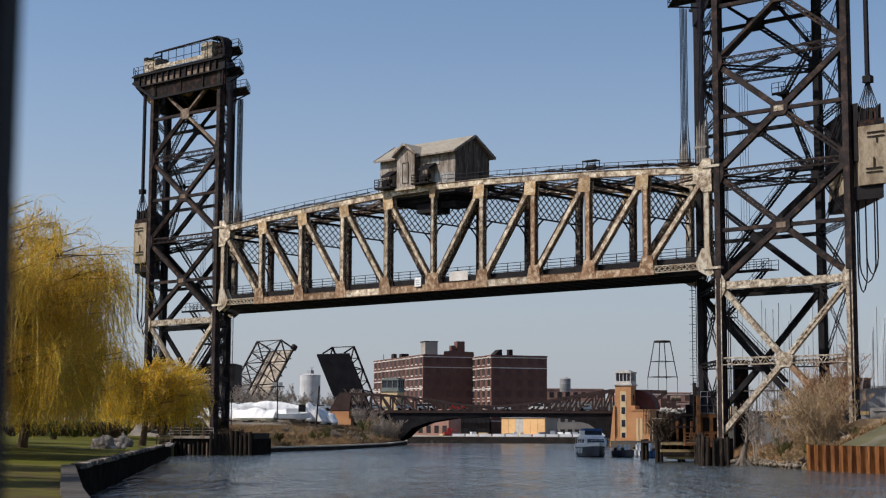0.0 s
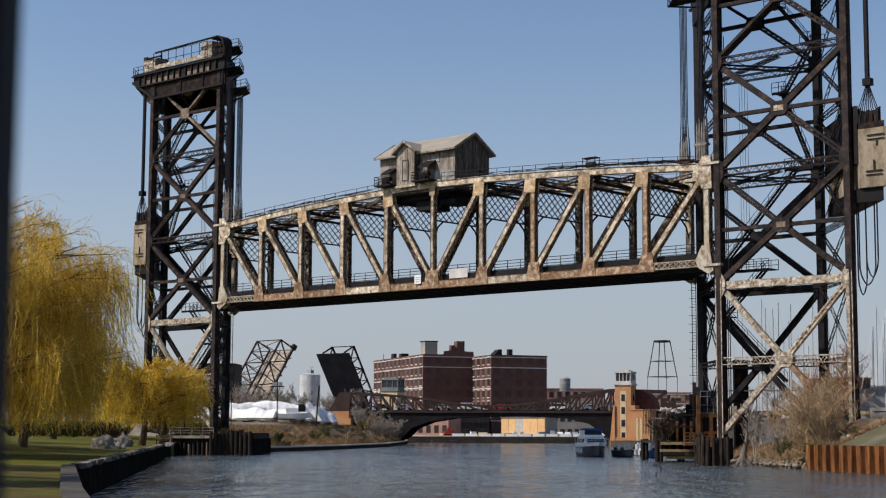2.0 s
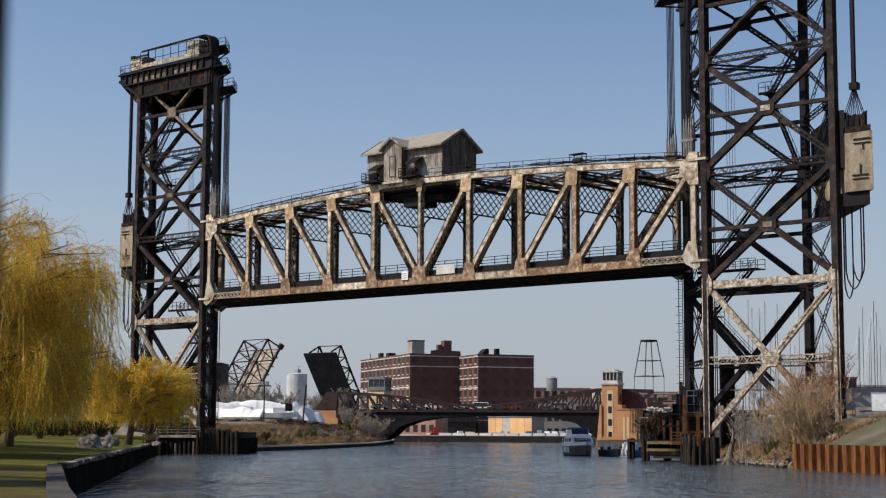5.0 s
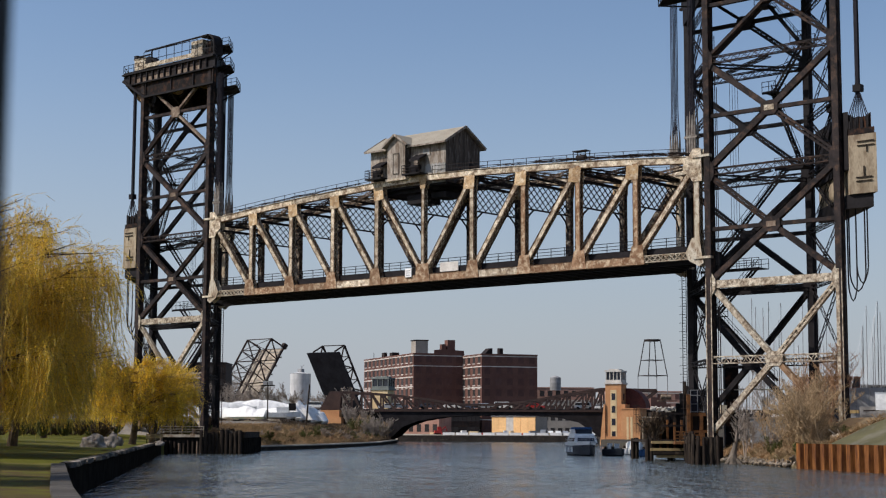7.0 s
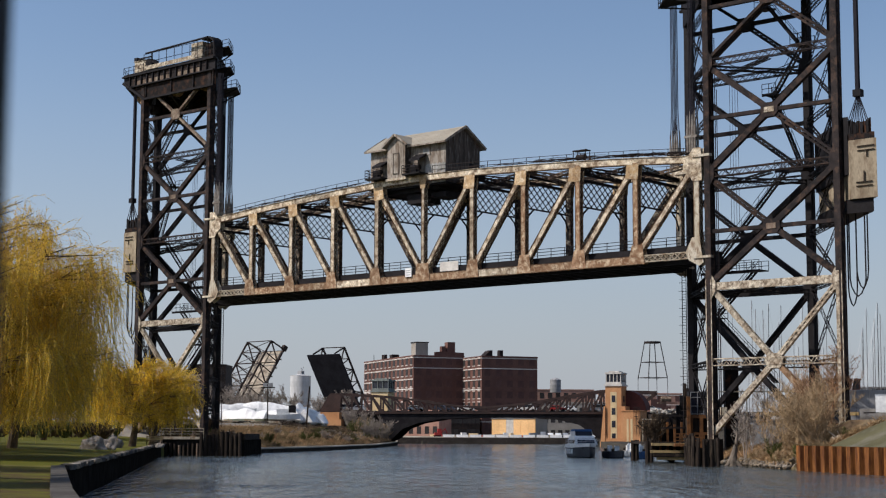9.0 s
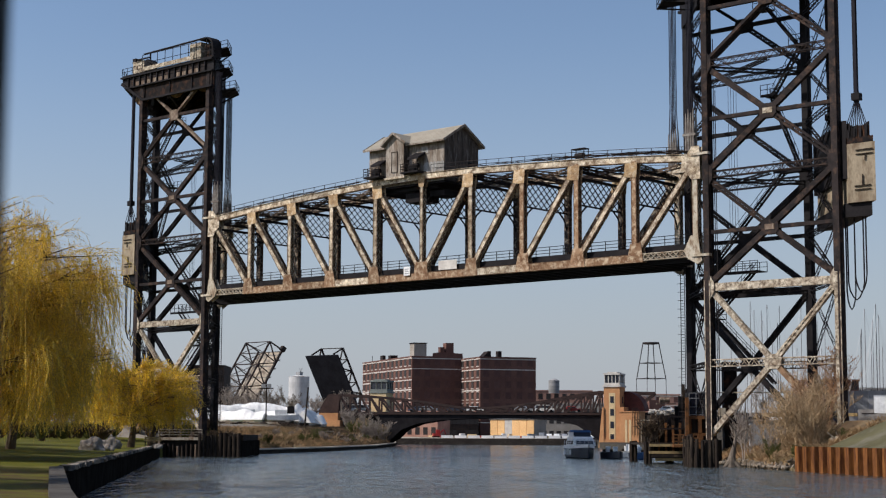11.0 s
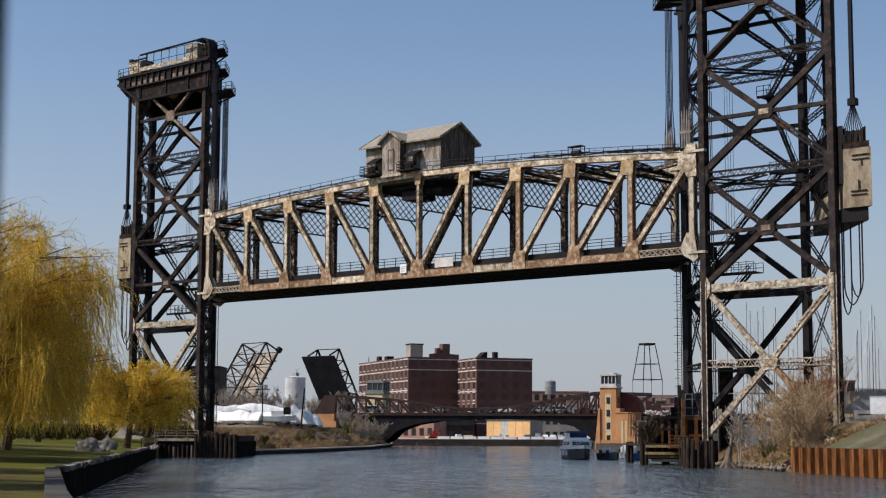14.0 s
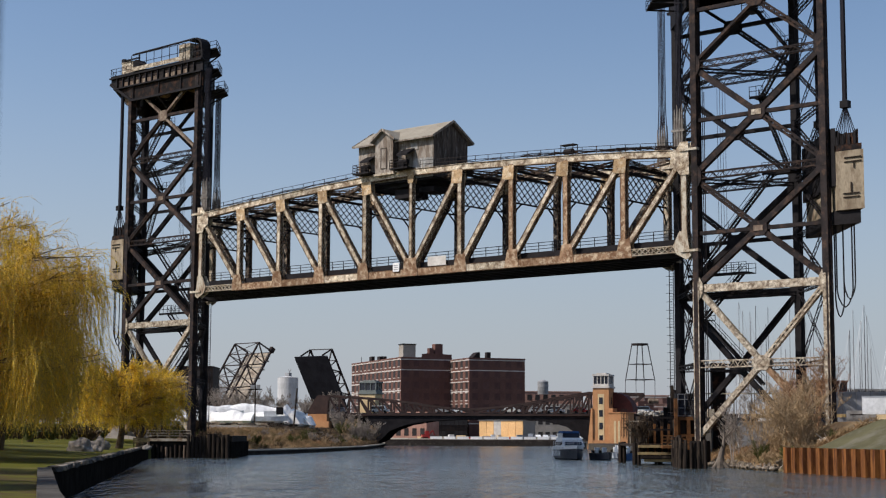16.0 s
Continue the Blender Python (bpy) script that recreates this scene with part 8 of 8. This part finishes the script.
def bank_rail():
    t = thing("pipe_fence", *plan(31.5, 190, 4.7), RIVER, "long pale pipe rail beside the tracks", "fence")
    for z in (3.6,):
        part("rail", mesh(lambda m: bar(m, (0.5, -1, z), (15, -6, z), 0.14, 0.14)), PALE, t)
    for i in range(5):
        x = 0.5 + 3.6 * i
        part("post", mesh(lambda m: bar(m, (x, -1 - i * 1.24, -3.6 if i < 3 else -0.3), (x, -1 - i * 1.24, 3.6), 0.12, 0.12, (0, 1, 0))), PALE, t)
    g = thing("guard_rail", *plan(36, 172, 4.8), RIVER, "faded yellow guard rail at the road edge", "guard rail")
    part("rail", mesh(lambda m: bar(m, (-1, 2, 0.7), (12.5, -8, 0.7), 0.15, 0.35)), YELLOWISH, g)
    for i in range(6):
        part("post", mesh(lambda m: bar(m, (-1 + 2.6 * i, 2.1 - 1.95 * i, -0.3), (-1 + 2.6 * i, 2.1 - 1.95 * i, 0.7), 0.15, 0.15, (0, 1, 0))), TIMBER, g)
    w = thing("concrete_barrier", *plan(43.0, 165, 4.8), RIVER - 14, "pale concrete barrier blocks along the road", "barrier")
    for i in range(4):
        part("block", mesh(lambda m: hexa(m, [(x, y, z) for z, k in ((-0.2, 0.35), (1.2, 0.15)) for y in (-k, k) for x in (i * 3.05, i * 3.05 + 3.0)])), LIMESTONE if i % 2 else CONCRETE, w)
    f = thing("grey_fence_wall", *plan(44.5, 178, 4.8), RIVER - 10, "grey board fence behind the road", "fence")
    for i in range(12):
        part("board", mesh(lambda m: box(m, i * 1.5, i * 1.5 + 1.46, 0, 0.1, -0.2, 3.5)), GREYWALL, f)
    b = thing("bank_hut", *plan(34.0, 176, 3.4), RIVER - 5, "low grey concrete hut half hidden by scrub", "hut")
    part("wall", mesh(lambda m: box(m, 0, 4.2, 0, 3, -1.5, 1.4)), GREYWALL, b)
    part("roof", mesh(lambda m: box(m, -0.2, 4.4, -0.2, 3.2, 1.4, 1.6)), CONCRETE, b)
    k = thing("electric_cabinet", *plan(33.8, 176, 2.9), RIVER, "pale steel cabinet on a small stand", "cabinet")
    part("body", mesh(lambda m: box(m, 0, 1.1, 0, 0.6, 0.3, 1.5)), PALE, k)
    part("stand", mesh(lambda m: box(m, 0.1, 1.0, 0.05, 0.55, -0.5, 0.3)), CONCRETE, k)


bank_rail()


def trailer():
    t = thing("box_trailer", *plan(40.7, 150, 4.92), RIVER - 20, "white box trailer parked on the bank road", "trailer")
    part("body", mesh(lambda m: box(m, 0, 6.0, -1.0, 1.0, 0.5, 2.1)), GELCOAT, t)
    part("roof_trim", mesh(lambda m: box(m, -0.04, 6.04, -1.04, 1.04, 2.1, 2.2)), SILVER, t)
    for x in (2.6, 3.5):
        for y in (-1.0, 1.0):
            part("wheel", mesh(lambda m: tube(m, (x, y - 0.12, 0.36), (x, y + 0.12, 0.36), 0.36, n=16)), TYRE, t)
    part("mudguard", mesh(lambda m: box(m, 2.1, 4.0, -1.06, -1.01, 0.55, 0.85)), SILVER, t)
    part("tow_bar", mesh(lambda m: bar(m, (-1.2, 0, 0.45), (0.2, 0, 0.5), 0.15, 0.12)), DARK, t)


trailer()


def masts():
    rng = random.Random(17)
    for i in range(36):
        if i < 30:
            u, d = 54 + 27 * rng.random(), rng.uniform(285, 330)
            h = rng.uniform(14, 25)
        else:
            u, d = rng.uniform(76, 96), rng.uniform(290, 330)
            h = rng.uniform(12, 20)
        t = thing("sailing_boat", *plan(u, d, 4.8), RIVER + rng.uniform(-30, 30), "sailing boat laid up ashore with a bare mast", "boat", "laid-up sailing boats")
        part("mast", mesh(lambda m: tube(m, (0, 0, 1.5), (0.1, 0, h), 0.075, 0.05, 6)), MASTGREY if i % 4 else DARK, t)
        part("spreader", mesh(lambda m: bar(m, (0, -0.7, h * 0.55), (0, 0.7, h * 0.55), 0.06, 0.05)), ALU, t)
        hull(t, 8.5, 1.3, 0.0, 1.7, GELCOAT if i % 2 else NAVY)
        part("stay", mesh(lambda m: (tube(m, (3.8, 0, 1.8), (0.1, 0, h), 0.02, n=3), tube(m, (-4, 0, 1.7), (0.1, 0, h), 0.02, n=3))), ALU, t)


masts()


def quay_clutter():
    rng = random.Random(5)
    for i in range(9):
        c = car("parked_car", GELCOAT if i % 3 else SILVER, "white car parked on the quay", i % 4 == 0)
        c["group"] = "cars parked on the quay"
        c.matrix_basis = pose(*plan(28.5 + i * 2.1, 466 + (i % 2), 1.75), 0, 0, RIVER + rng.uniform(60, 100))
    for i in range(10):
        t = thing("barrier_block", *plan(-1 + i * 3.9, 461.5, 1.72), RIVER, "pale concrete block on the quay edge", "barrier", "blocks along the quay")
        part("block", mesh(lambda m: hexa(m, [(x, y, z) for z, k in ((0, 0.4), (0.9, 0.25)) for y in (-k, k) for x in (0, 3.4)])), WRAP, t)
    for i in range(16):
        u, d = -4 + i * 2.4 + rng.uniform(-0.8, 0.8), rng.uniform(463, 468)
        t = thing("supply_crate", *plan(u, d, 1.74), RIVER + rng.uniform(-30, 30), "stacked crate and boards stored on the quay", "crate", "stores on the quay")
        w, h = rng.uniform(0.5, 1.4), rng.uniform(0.6, 1.5)
        m1, m2 = (LIMESTONE, RED, GREYWALL, BOARD, WRAP)[i % 5], (TIMBER, LIMESTONE)[i % 2]
        part("box", mesh(lambda m: box(m, -w, w, -0.5, 0.5, 0.12, h)), m1, t)
        part("pallet", mesh(lambda m: box(m, -w - 0.1, w + 0.1, -0.6, 0.6, 0, 0.12)), m2, t)
    r = thing("red_excavator", *plan(-2.4, 466, 1.75), RIVER + 10, "small red excavator on the quay", "excavator")
    part("tracks", mesh(lambda m: (box(m, -1.2, 1.2, -0.9, -0.5, 0, 0.6), box(m, -1.2, 1.2, 0.5, 0.9, 0, 0.6))), TYRE, r)
    part("cab", mesh(lambda m: (box(m, -1.1, 1.0, -0.8, 0.8, 0.6, 1.4), box(m, -0.2, 0.9, -0.7, 0.2, 1.4, 2.5))), RED, r)
    part("boom", mesh(lambda m: (bar(m, (0.9, 0.4, 1.2), (2.2, 0.4, 2.6), 0.25, 0.3), bar(m, (2.2, 0.4, 2.6), (2.8, 0.4, 1.2), 0.2, 0.25))), RED, r)


quay_clutter()


def span_boards():
    # two blank boards fixed to the span; they ride with it
    part("white_board", mesh(lambda m: box(m, 38.65, 39.75, -0.5, -0.42, 0.75, 1.9)), WRAP, lift_span, "small white notice board with grey bars")
    for i in range(3):
        part("notice_bar", mesh(lambda m: box(m, 38.85, 39.55, -0.52, -0.505, 0.98 + 0.28 * i, 1.06 + 0.28 * i)), GREYWALL, lift_span)
    part("clearance_board", mesh(lambda m: box(m, 44.1, 47.2, 0.2, 0.27, 1.2, 2.4)), TRIM, lift_span, "pale blank clearance board")


span_boards()


# ---- distant woods that close the horizon ----
def far_woods():
    rng = random.Random(33)
    t = Sticks()
    for i in range(2600):
        a = rng.uniform(-0.75, 0.75)
        r = rng.uniform(850, 1500)
        u, d = r * math.sin(a), r * math.cos(a)
        if abs(u) < 60 and d < 900:
            continue
        base = plan(u, d, 2.0)
        h = rng.uniform(7, 14) * (0.8 + 0.3 * math.sin(u * 0.02))
        for k in range(7):
            p = base + Vector((rng.uniform(-3.5, 3.5), rng.uniform(-3.5, 3.5), h * rng.uniform(0.15, 0.7)))
            t.stick(p, p + Vector((rng.uniform(-2, 2), rng.uniform(-2, 2), h * 0.35)), 0.7, 0.1, 4)
    ob = raw("far_woods", t.v, t.f, GREYTWIG)
    tagged(ob, "hazy leafless woods along the horizon", "woods", kind="stuff")


far_woods()


def near_post():
    # a dark post beside the tripod, quite out of focus
    o = plan(-0.611, 1.9, 1.6)
    bm = bmesh.new()
    bmesh.ops.create_cube(bm, size=1, matrix=Matrix.Translation((0, 0, 2.0)) @ Matrix.Diagonal((0.12, 0.12, 4.0, 1)))
    bmesh.ops.bevel(bm, geom=list(bm.edges), offset=0.015, segments=2, affect="EDGES")
    ob = part("shelter_post", bm, BLACK)
    ob.matrix_basis = pose(*o, 0, 0, RIVER)
    tagged(ob, "dark steel shelter post close to the tripod", "post")


near_post()


# ---- what moves ----
def motions():
    lift = [(0.0, -1.885), (1.0, -1.725), (2.0, -1.573), (3.0, -1.426), (4.0, -1.28), (5.25, -1.1), (6.5, -0.914), (7.5, -0.764),
            (8.5, -0.612), (9.2, -0.505), (10.3, -0.34), (11.5, -0.165), (12.5, -0.011), (13.5, 0.13), (14.5, 0.255), (15.25, 0.335), (16.0, 0.405)]
    for ob, sign in ((lift_span, 1), (house, 1), (weight_left, -1), (weight_right, -1)):
        m = ob.matrix_basis.copy()
        walk(ob, [(t, Matrix.Translation((0, 0, sign * dz)) @ m) for t, dz in lift])
    base = bridge.matrix_basis
    for c, lane, track in CARS:
        turn = 180 if lane > 5 else 0
        if track[-1][0] < 16:
            track.append((16, track[-1][1]))
        walk(c, [(t, base @ pose(x, lane, 0.3, 0, 0, turn)) for t, x in track])
    m = water.matrix_basis.copy()
    drift = FH * -0.35 + RH * 0.25
    walk(water, [(t, Matrix.Translation(drift * t) @ m) for t in (0.0, 4.0, 8.0, 12.0, 16.0)])


motions()
